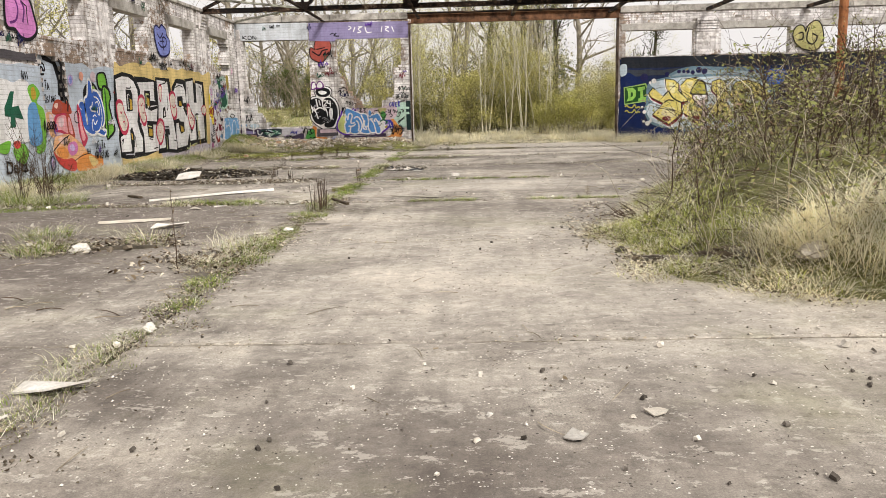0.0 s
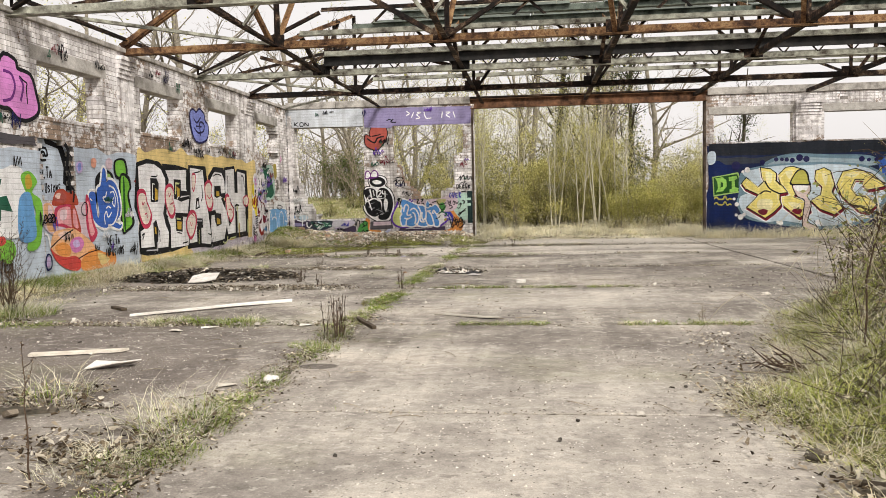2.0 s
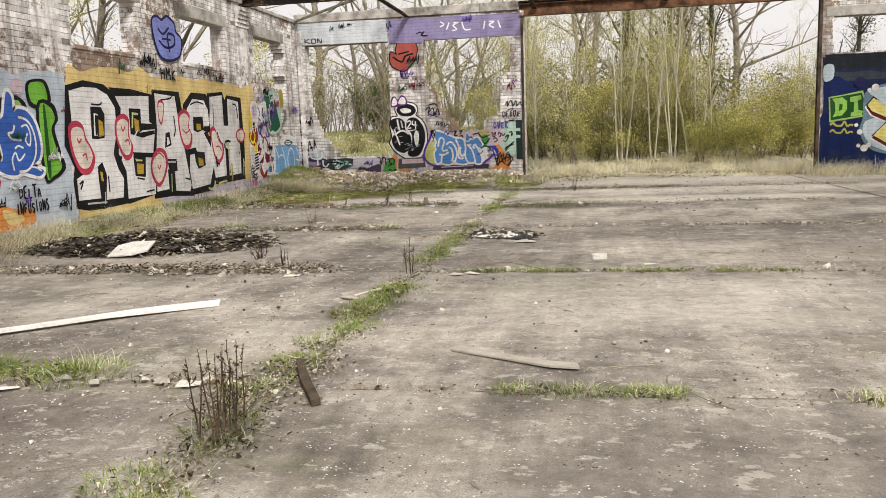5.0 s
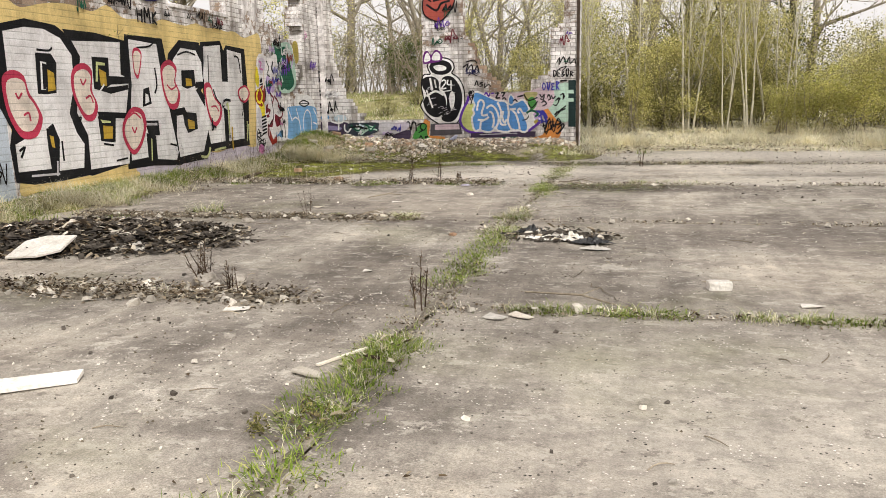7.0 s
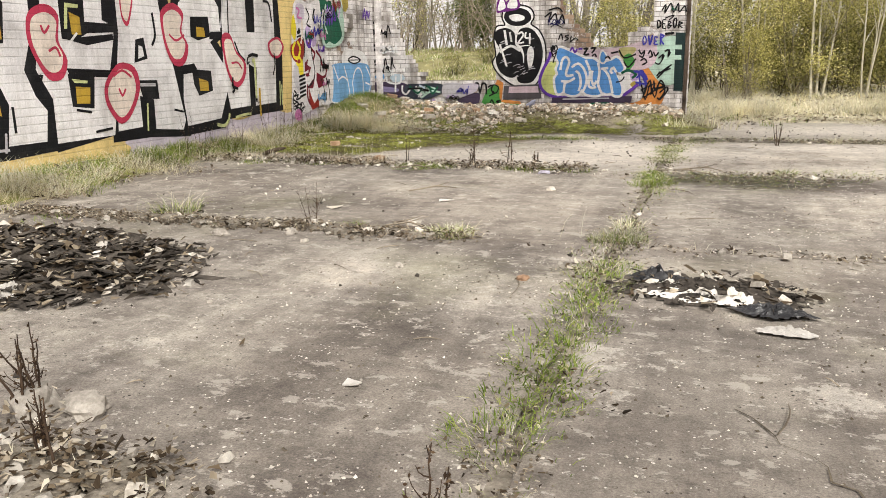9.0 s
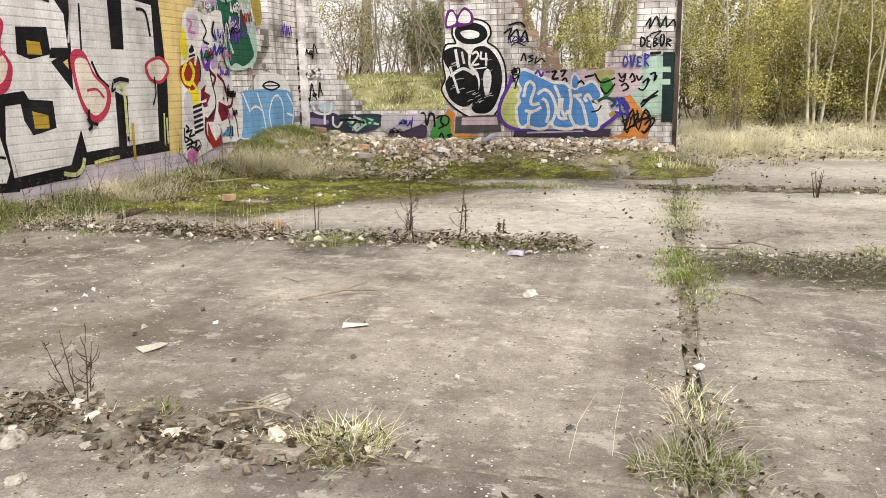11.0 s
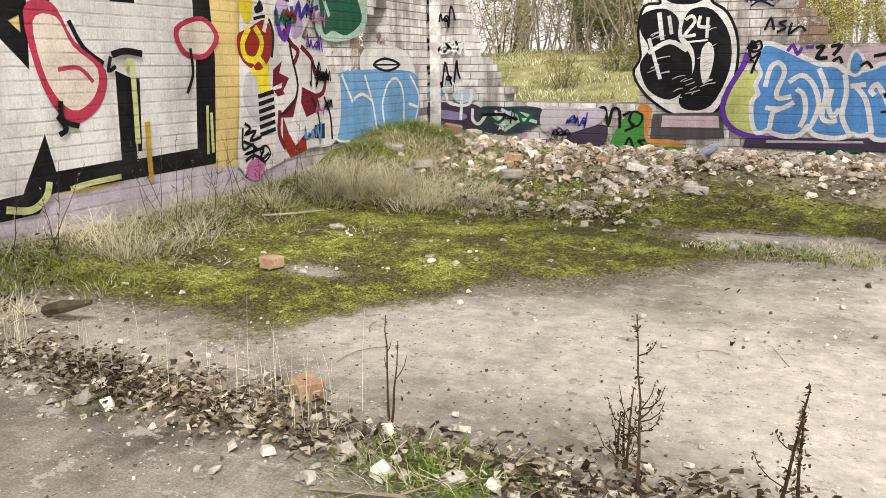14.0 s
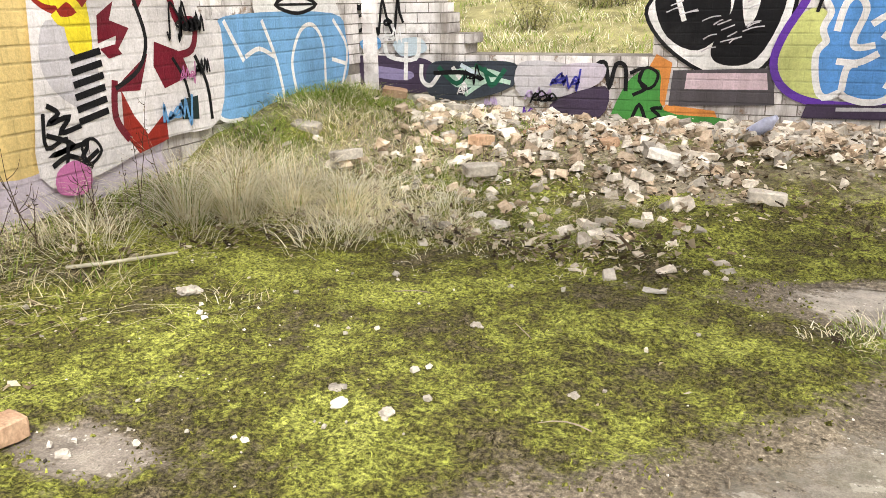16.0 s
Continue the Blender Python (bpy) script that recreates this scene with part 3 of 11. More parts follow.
def drift_material():
    m, nt, b = nodes_of("mossy_soil")
    p = world_pos(nt)
    g = tex_noise(nt, 45, 4, 0.75, p)
    col = ramp(nt, tex_noise(nt, 2.0, 6, 0.7, p), [(0.36, (0.17, 0.145, 0.10)), (0.52, (0.36, 0.315, 0.235)), (0.66, (0.54, 0.485, 0.38))])
    col = mix(nt, "MULTIPLY", 0.7, col, ramp(nt, g, [(0.36, (0.4, 0.4, 0.4)), (0.64, (1.5, 1.5, 1.45))]))
    green = ramp(nt, tex_noise(nt, 0.9, 8, 0.72, p), [(0.44, (0, 0, 0)), (0.54, (0.9, 0.9, 0.9))])
    col = mix(nt, "MIX", green, col, moss_colour(nt, p))
    nt.links.new(col, b.inputs["Base Color"])
    b.inputs["Roughness"].default_value = 0.95
    b.inputs["Specular IOR Level"].default_value = 0.15
    bump(nt, b, g, 0.8, 0.02)
    return m


JOINT_EARTH = surface("dark_joint_earth", (0.08, 0.067, 0.05), (0.40, 0.355, 0.29), 9, 0.95, 0.9, 0.012, 55)
MOSS = moss_material()
DRIFT = drift_material()

# ---------------------------------------------------------------- mesh helpers


class Mesh:
    """Gathers vertices and faces for one mesh."""

    def __init__(self):
        self.v, self.f = [], []

    def quad(self, *pts):
        n = len(self.v)
        self.v += [tuple(p) for p in pts]
        self.f.append(tuple(range(n, n + len(pts))))

    def box(self, lo, hi):
        n = len(self.v)
        (a, b, c), (d, e, f) = lo, hi
        self.v += [(a, b, c), (d, b, c), (d, e, c), (a, e, c), (a, b, f), (d, b, f), (d, e, f), (a, e, f)]
        self.f += [(n, n + 3, n + 2, n + 1), (n + 4, n + 5, n + 6, n + 7), (n, n + 1, n + 5, n + 4), (n + 1, n + 2, n + 6, n + 5), (n + 2, n + 3, n + 7, n + 6), (n + 3, n, n + 4, n + 7)]

    def tube(self, pts, radii, sides=5):
        n0 = len(self.v)
        for i, p in enumerate(pts):
            p = Vector(p)
            d = Vector(pts[min(i + 1, len(pts) - 1)]) - Vector(pts[max(i - 1, 0)])
            d = d.normalized() if d.length > 1e-6 else Vector((0, 0, 1))
            s = d.cross(Vector((0.3, 0.9, 0.1))).normalized() if abs(d.z) > 0.8 else d.cross(Vector((0, 0, 1))).normalized()
            u = d.cross(s)
            for k in range(sides):
                a = 2 * math.pi * k / sides
                self.v.append(tuple(p + radii[i] * (math.cos(a) * s + math.sin(a) * u)))
        for i in range(len(pts) - 1):
            for k in range(sides):
                a, b = n0 + i * sides + k, n0 + i * sides + (k + 1) % sides
                self.f.append((a, b, b + sides, a + sides))
        self.f.append(tuple(n0 + (len(pts) - 1) * sides + k for k in range(sides)))

    def bar(self, p, q, w, h):
        """A straight bar of rectangular section, w across and h high."""
        p, q = Vector(p), Vector(q)
        d = (q - p).normalized()
        s = d.cross(Vector((0, 0, 1)))
        s = s.normalized() if s.length > 1e-3 else Vector((1, 0, 0))
        u = s.cross(d)
        n = len(self.v)
        for e in (p, q):
            for a, b in ((-1, -1), (1, -1), (1, 1), (-1, 1)):
                self.v.append(tuple(e + a * w / 2 * s + b * h / 2 * u))
        self.f += [(n, n + 1, n + 2, n + 3), (n + 7, n + 6, n + 5, n + 4)] + [(n + k, n + 4 + k, n + 4 + (k + 1) % 4, n + (k + 1) % 4) for k in range(4)]

    def angle(self, p, q, w, t=0.012):
        """A rolled angle: an upright leg and a flat leg."""
        p, q = Vector(p), Vector(q)
        d = (q - p).normalized()
        s = d.cross(Vector((0, 0, 1)))
        s = s.normalized() if s.length > 1e-3 else Vector((1, 0, 0))
        u = s.cross(d)
        self.bar(p, q, t, w)
        self.bar(p + s * w / 2 - u * (w / 2 - t / 2), q + s * w / 2 - u * (w / 2 - t / 2), w, t)

    def chunk(self, c, size, rng, squash=(1, 1, 1)):
        """A broken lump: a jittered box with its corners cut."""
        m = Euler((rng.uniform(-0.4, 0.4), rng.uniform(-0.4, 0.4), rng.uniform(0, 6.28))).to_matrix()
        n = len(self.v)
        pts = []
        tilt = rng.uniform(-0.45, 0.45)
        for sx, sy, sz in ((-1, -1, -1), (1, -1, -1), (1, 1, -1), (-1, 1, -1), (-1, -1, 1), (1, -1, 1), (1, 1, 1), (-1, 1, 1)):
            v = Vector((sx * squash[0], sy * squash[1], sz * squash[2])) * size * 0.5
            v = Vector([a * rng.uniform(0.45, 1.1) * (0.8 if sz > 0 and i < 2 else 1.0) for i, a in enumerate(v)])
            v.z *= 1 + tilt * sx * (sz > 0)
            pts.append(m @ v)
        low = min(p.z for p in pts)
        self.v += [(c[0] + p.x, c[1] + p.y, c[2] + p.z - low * 0.8) for p in pts]
        self.f += [(n, n + 3, n + 2, n + 1), (n + 4, n + 5, n + 6, n + 7), (n, n + 1, n + 5, n + 4), (n + 1, n + 2, n + 6, n + 5), (n + 2, n + 3, n + 7, n + 6), (n + 3, n, n + 4, n + 7)]

    def grain(self, x, y, z, size, rng):
        """A grain of grit: a small lopsided pyramid."""
        n = len(self.v)
        a = rng.uniform(0, 6.28)
        for k in range(4):
            r = size * rng.uniform(0.35, 0.65)
            self.v.append((x + r * math.cos(a + 1.57 * k), y + r * math.sin(a + 1.57 * k), z))
        self.v.append((x + rng.uniform(-0.25, 0.25) * size, y + rng.uniform(-0.25, 0.25) * size, z + size * rng.uniform(0.3, 0.6)))
        self.f += [(n, n + 1, n + 4), (n + 1, n + 2, n + 4), (n + 2, n + 3, n + 4), (n + 3, n, n + 4)]

    def blade(self, base, height, lean, width, heading):
        """One grass blade, bent over its length."""
        x, y, z = base
        dx, dy = math.cos(heading), math.sin(heading)
        n = len(self.v)
        for f, wf in ((0, 1.0), (0.55, 0.8), (1.0, 0.15)):
            off, up = lean * f * f, height * (f - 0.25 * f * f * min(1, lean / max(height, 0.01)))
            self.v += [(x + dx * off - dy * width * wf, y + dy * off + dx * width * wf, z + up), (x + dx * off + dy * width * wf, y + dy * off - dx * width * wf, z + up)]
        self.f += [(n, n + 1, n + 3, n + 2), (n + 2, n + 3, n + 5, n + 4)]

    def leaf(self, c, size, rng):
        a = Vector((rng.gauss(0, 1), rng.gauss(0, 1), rng.gauss(0, 0.7))).normalized()
        b = a.cross(Vector((rng.gauss(0, 1), rng.gauss(0, 1), rng.gauss(0, 1)))).normalized()
        c = Vector(c)
        self.quad(c - a * size, c + b * size * 0.45, c + a * size, c - b * size * 0.45)

    def sprig(self, c, size, rng):
        """A leaf far off: one pointed triangle."""
        a = Vector((rng.gauss(0, 1), rng.gauss(0, 1), rng.gauss(0, 0.7))).normalized()
        b = a.cross(Vector((rng.gauss(0, 1), rng.gauss(0, 1), rng.gauss(0, 1)))).normalized()
        c = Vector(c)
        self.quad(c - a * size, c + b * size * 0.7, c + a * size * 0.8)

    def curled(self, c, size, rng, tilt=0.35):
        """A fallen leaf lying almost flat, folded along its midrib."""
        h, w = rng.uniform(0, 6.28), size * rng.uniform(0.3, 0.7)
        a = Vector((math.cos(h), math.sin(h), rng.gauss(0, tilt)))
        b = Vector((-math.sin(h), math.cos(h), rng.gauss(0, tilt * 0.6)))
        c, up = Vector(c), Vector((0, 0, size * rng.uniform(-0.15, 0.35)))
        n = len(self.v)
        g = lambda: rng.uniform(0.25, 0.85)
        self.v += [tuple(c - a * size * g() - b * w * 0.3), tuple(c - a * size * g() + b * w + up), tuple(c + a * size * g() + b * w * g() + up * 1.3), tuple(c + a * size + b * w * rng.uniform(-0.5, 0.5)), tuple(c + a * size * g() - b * w * g() + up * 0.7), tuple(c - a * size * g() - b * w * 0.9 + up)]
        self.f += [(n, n + 3, n + 2, n + 1), (n, n + 5, n + 4, n + 3)]

    def data(self, name):
        me = bpy.data.meshes.new(name)
        me.from_pydata(self.v, [], self.f)
        me.update()
        return me


def part(name, mesh, material, parent=None, label="", smooth=False, where=None):
    me = mesh if isinstance(mesh, bpy.types.Mesh) else mesh.data(name)
    if material is not None and not me.materials:
        me.materials.append(material)
    if smooth:
        me.shade_smooth()
    ob = new(name, me)
    if where is not None:
        ob.matrix_basis = where
    if parent is not None:
        ob.parent = parent
    return tagged(ob, label)


def thing(name, label, category, group="", kind="", where=None):
    ob = new(name)
    if where is not None:
        ob.matrix_basis = where
    return tagged(ob, label, category, group, kind)


def fbm(x, y, s, seed=0.0):
    return noise.fractal((x * s + seed, y * s - seed, seed * 1.7), 1.0, 2.0, 4)


def smooth(a, b, x):
    t = max(0.0, min(1.0, (x - a) / (b - a)))
    return t * t * (3 - 2 * t)

# ---------------------------------------------------------------- floor and ground
JOINT_Y = [8.5 + 3.65 * k for k in range(-4, 8)]
JOINT_X = [-7.1, -0.55, 6.4, 13.4, 18.6]


def heap(x, y):
    """Height of the earth and rubble drifted against the walls, above the slab."""
    h = 0.30 * smooth(31.0, 33.6, y + 0.7 * fbm(x, y, 0.7, 3)) * smooth(0.3, -1.2, x)
    h += 0.22 * math.exp(-((x + 6.7) / 1.1) ** 2 - ((y - 32.6) / 1.3) ** 2)
    h += 0.16 * smooth(-6.2, -7.1, x + 0.2 * fbm(x, y, 0.6, 5)) * smooth(12, 15, y)
    return h


def bank(x, y):
    """Height of the overgrown bank beside the track."""
    ex = abs(x - 8.5 - 0.28 * (y - 14.4)) / 4.9
    ey = abs(y - 14.4) / 5.8
    r = (ex ** 3 + ey ** 3) ** (1 / 3) + 0.07 * fbm(x, y, 0.6, 9)
    return 0.85 * smooth(1.0, 0.66, r)


floor = tagged(part("floor", Mesh(), None), "worn grey-brown concrete slab floor with weedy joints", "floor", kind="structure")
SLAB_TOPS = []
for i, (xa, xb) in enumerate(zip(JOINT_X, JOINT_X[1:])):
    for j, (ya, yb) in enumerate(zip(JOINT_Y, JOINT_Y[1:])):
        rng = random.Random(i * 40 + j)
        m = Mesh()
        gx0, gx1, gy0, gy1 = xa + (0.035 if i else 0), xb - 0.035, ya + 0.012, yb - 0.012
        ring = []
        nx, ny = int((gx1 - gx0) / 0.22), int((gy1 - gy0) / 0.22)
        jit = lambda: rng.gauss(0, 0.008) + (rng.random() < 0.12) * rng.uniform(0, 0.03)
        ring += [(gx0 + (gx1 - gx0) * k / nx, gy0 + jit()) for k in range(nx)]
        ring += [(gx1 - jit(), gy0 + (gy1 - gy0) * k / ny) for k in range(ny)]
        ring += [(gx1 - (gx1 - gx0) * k / nx, gy1 - jit()) for k in range(nx)]
        ring += [(gx0 + jit(), gy1 - (gy1 - gy0) * k / ny) for k in range(ny)]
        n = len(ring)
        tz = rng.uniform(-0.004, 0.004)
        inset = [(x + (0.012 if x < (gx0 + gx1) / 2 else -0.012), y + (0.012 if y < (gy0 + gy1) / 2 else -0.012)) for x, y in ring]
        m.v = [(x, y, tz) for x, y in inset] + [(x, y, tz - 0.010) for x, y in ring] + [(x, y, -0.06) for x, y in ring]
        m.f = [tuple(range(n))] + [(k, n + k, n + (k + 1) % n, (k + 1) % n) for k in range(n)] + [(n + k, 2 * n + k, 2 * n + (k + 1) % n, n + (k + 1) % n) for k in range(n)]
        part("slab", m, CONCRETE, floor)
        SLAB_TOPS.append((xa, xb, ya, yb, tz))

def joint_fill(x0, y0, x1, y1, half, seed):
    """Soil standing in a joint, a little uneven."""
    m = Mesh()
    L = math.hypot(x1 - x0, y1 - y0)
    n = int(L / 0.12)
    dx, dy = (x1 - x0) / L, (y1 - y0) / L
    for i in range(n + 1):
        f = L * i / n
        x, y = x0 + dx * f, y0 + dy * f
        w = half * (1 + 0.8 * fbm(x, y, 2.3, seed) + 0.7 * fbm(x, y, 7.0, seed))
        z = (-0.004 if half > 0.03 else -0.006) + 0.016 * fbm(x, y, 1.1, seed + 2)
        m.v += [(x - dy * w, y + dx * w, -0.006), (x, y, z), (x + dy * w, y - dx * w, -0.006)]
    m.f = [(3 * i + k, 3 * i + k + 1, 3 * i + k + 4, 3 * i + k + 3) for i in range(n) for k in (0, 1)]
    tagged(part("joint_soil", m, JOINT_EARTH, floor, "dark soil filling the joint"), kind="stuff")


joint_fill(-0.55, -5, -0.55, 34, 0.036, 3)
for jy in JOINT_Y[2:-1]:
    joint_fill(-7.1, jy, -0.65, jy, 0.03, jy)
    joint_fill(-0.45, jy, 6.4, jy, 0.012, jy + 1)


def crack(pts):
    """An open crack: a dark meandering line let into the slab."""
    r = random.Random(pts[0][0])
    m = Mesh()
    line = []
    for (x0, y0), (x1, y1) in zip(pts, pts[1:]):
        for k in range(8):
            f = k / 8
            line.append((x0 + (x1 - x0) * f + r.gauss(0, 0.015), y0 + (y1 - y0) * f + r.gauss(0, 0.015), r.uniform(0.001, 0.0045)))
    for (xa, ya, wa), (xb, yb, wb) in zip(line, line[1:]):
        d = Vector((xb - xa, yb - ya)).normalized()
        m.quad((xa - d.y * wa, ya + d.x * wa, 0.0065), (xa + d.y * wa, ya - d.x * wa, 0.0065), (xb + d.y * wb, yb - d.x * wb, 0.0065), (xb - d.y * wb, yb + d.x * wb, 0.0065))
    part("crack", m, SOIL, floor, "dark crack in the concrete")


for pts in (((0.15, 20.6), (0.5, 20.1), (0.75, 19.5)), ((-3.4, 9.2), (-2.6, 10.1), (-1.2, 10.9)), ((1.8, 23.2), (2.6, 24.4), (2.4, 26.6)), ((-4.5, 12.3), (-3.9, 13.8), (-4.3, 15.6))):
    crack(pts)

def slab_top(x, y):
    return next((tz for xa, xb, ya, yb, tz in SLAB_TOPS if xa <= x < xb and ya <= y < yb), 0.0)


chalk = surface("worn_chalk", (0.40, 0.365, 0.32), (0.58, 0.535, 0.475), 14, 0.95, 0.2, 0.002, 80)
for pts in (((2.21, 14.55), (2.17, 14.36), (2.22, 14.13), (2.25, 13.92), (2.31, 13.83), (2.38, 13.84)),
            ((1.88, 14.12), (2.06, 14.11), (2.03, 13.90), (1.91, 13.84)),
            ((2.11, 13.93), (2.10, 13.76), (2.16, 13.73), (2.36, 13.77)),
            ((2.60, 13.96), (2.58, 13.82), (2.67, 13.92), (2.82, 13.99), (2.65, 13.78), (2.64, 13.61), (2.68, 13.57)),
            ((2.51, 14.33), (2.54, 14.16), (2.63, 14.23), (2.80, 14.48), (2.92, 14.56)),
            ((0.83, 13.36), (0.87, 13.54), (0.92, 13.41), (0.87, 13.35)),
            ((1.81, 14.35), (1.98, 14.34), (2.09, 14.29))):
    m = Mesh()
    line = [Vector(pts[0])]
    for p, q in zip(pts, pts[1:]):
        p, q = Vector(p), Vector(q)
        bow = Vector((-(q - p).y, (q - p).x)) * 0.16
        line += [p.lerp(q, f) + bow * math.sin(math.pi * f) for f in (0.2, 0.4, 0.6, 0.8, 1.0)]
    z = slab_top(*pts[0]) + 0.0022
    for p, q in zip(line, line[1:]):
        d = (q - p).normalized() * 0.005
        m.quad((p.x - d.y, p.y + d.x, z), (p.x + d.y, p.y - d.x, z), (q.x + d.y, q.y - d.x, z), (q.x - d.y, q.y + d.x, z))
    part("scrawl", m, chalk, floor, "faded chalk line on the concrete")

gm = Mesh()
gm.quad((-400, -300, -0.035), (400, -300, -0.035), (400, 700, -0.035), (-400, 700, -0.035))
tagged(part("ground", gm, SOIL), "bare brown soil under the slabs and the woodland floor", "ground", kind="structure")


def sheet(name, x0, x1, y0, y1, step, height, keep, material, label, category, kind="structure"):
    """A sheet of earth or moss laid over the floor wherever keep() says."""
    m = Mesh()
    nx, ny = int((x1 - x0) / step), int((y1 - y0) / step)
    index = {}

    def vert(i, j):
        if (i, j) not in index:
            x, y = x0 + i * step, y0 + j * step
            index[(i, j)] = len(m.v)
            m.v.append((x, y, height(x, y)))
        return index[(i, j)]

    for i in range(nx):
        for j in range(ny):
            if keep(x0 + (i + 0.5) * step, y0 + (j + 0.5) * step):
                m.f.append((vert(i, j), vert(i + 1, j), vert(i + 1, j + 1), vert(i, j + 1)))
    return tagged(part(name, m, material, smooth=True), label, category, kind=kind)


def moss_amount(x, y):
    """How thick the moss lies: about 0 at its ragged front, 1 well behind it."""
    front = 27.42 + 0.75 * smooth(-4.8, -4.2, x) + 0.65 * smooth(-4.3, -3.8, x) + 1.65 * smooth(-3.9, -2.2, x)
    a = min(1.0, (y - front) * 1.3) - 2.0 * smooth(-1.7, -0.6, x)
    a -= 1.3 * max(0.0, 1.0 - ((x + 2.3) / 1.3) ** 2 - ((y - 30.75) / 0.42) ** 2)
    a -= 0.9 * max(0.0, 1.0 - ((x + 5.15) / 0.34) ** 2 - ((y - 28.63) / 0.18) ** 2)
    a = max(a, 0.16 - 0.5 * (((x + 4.85) / 0.6) ** 2 + ((y - 27.5) / 0.34) ** 2))
    return a + 0.40 * fbm(x, y, 0.8, 2) + 0.35 * fbm(x, y, 3.0, 4)


def moss_lumps(x, y):
    return 0.030 * max(0.0, 0.25 + fbm(x, y, 3.2, 6)) + 0.014 * max(0.0, fbm(x, y, 11.0, 7))


sheet("moss_mat", -7.0, -0.6, 27.0, 32.2, 0.036, lambda x, y: max(0.0, heap(x, y) - 0.012) + smooth(0.12, 0.55, moss_amount(x, y)) * moss_lumps(x, y) - 0.001, lambda x, y: moss_amount(x, y) > 0.16 and heap(x, y) < 0.12, CONCRETE, "uneven mat of yellow-green moss over gritty concrete", "moss", "stuff")
sheet("earth_drift", -7.1, 0.4, 12.0, 34.0, 0.08, lambda x, y: heap(x, y) - 0.016 + 0.03 * fbm(x, y, 2.2, 1) * smooth(0.0, 0.06, heap(x, y)), lambda x, y: heap(x, y) > 0.0015, DRIFT, "drift of soil and grit against the wall foot", "soil")
sheet("grass_bank", 2.6, 16.4, 7.6, 20.6, 0.15, lambda x, y: bank(x, y) - 0.02 + 0.05 * fbm(x, y, 1.6, 12) * smooth(0.02, 0.3, bank(x, y)), lambda x, y: bank(x, y) > 0.002, surface("mossy_bank", (0.06, 0.05, 0.032), (0.20, 0.20, 0.075), 3.4, 0.95, 0.9, 0.03, 45), "low earth bank overgrown with moss and grass", "bank")
def trodden(jy, half, xa, xb):
    """Soil gathered along a cross joint, thinning out raggedly on both sides."""
    return lambda x, y: (1 - abs(y - jy) / half) * 0.9 + 0.9 * fbm(x, y, 1.1, jy) + 0.9 * fbm(x, y, 6.0, jy + 3) - 0.55 - 0.9 * smooth(xb - 0.5, xb, x) - 0.9 * smooth(xa + 0.5, xa, x)


for jy, xa, xb, half in ((19.47, -5.2, -1.4, 0.16), (23.12, -6.0, -1.5, 0.15), (30.42, -1.0, 3.2, 0.2)):
    amount = trodden(jy, half, xa, xb)
    sheet("joint_drift", xa, xb, jy - half - 0.2, jy + half + 0.2, 0.03, lambda x, y: max(0.0, heap(x, y) - 0.012) + 0.006 + min(0.025, 0.06 * max(0.0, amount(x, y))) + 0.012 * fbm(x, y, 9.0, 5), lambda x, y: amount(x, y) > 0, JOINT_EARTH, "ragged drift of dark soil along a floor joint", "soil", "stuff")


def verge(x, y):
    """Height of the ground behind the ruin: a low rise, higher towards the side wall."""
    h = 0.03 + 0.32 * smooth(36, 42, y) + 1.25 * smooth(36.5, 47, y) * smooth(0.5, -3.5, x) + 0.10 * fbm(x, y, 0.5, 14) * smooth(34.5, 37, y)
    return h * smooth(33.7, 35.0, y) - 0.03 * smooth(35.0, 33.9, y)


sheet("spoil_verge", -26, -0.35, 33.7, 64, 0.45, verge, lambda x, y: y > 34.2, surface("woodland_floor", (0.11, 0.10, 0.045), (0.36, 0.33, 0.16), 2.0, 0.95, 0.8, 0.03, 20), "rough grassy ground behind the ruin", "ground")
sheet("straw_verge", -0.35, 26.2, 33.7, 64, 0.45, verge, lambda x, y: y > 34.2 or x < 7.0, surface("straw_covered_soil", (0.42, 0.37, 0.27), (0.82, 0.77, 0.62), 1.6, 0.95, 0.8, 0.03, 22), "pale straw-covered ground beyond the gateway", "ground")

# ---------------------------------------------------------------- brick walls
THICK = 0.34


def place_left(u, d, z):
    return (-7.1 - d, u, z)


def place_back(u, d, z):
    return (u, 34.0 + d, z)


def place_right(u, d, z):
    return (18.6 + d, u, z)


def place_front(u, d, z):
    return (u, -6.1 - d, z)


def put_box(m, place, u0, u1, d0, d1, z0, z1):
    a, b = place(u0, d0, z0), place(u1, d1, z1)
    m.box([min(p, q) for p, q in zip(a, b)], [max(p, q) for p, q in zip(a, b)])


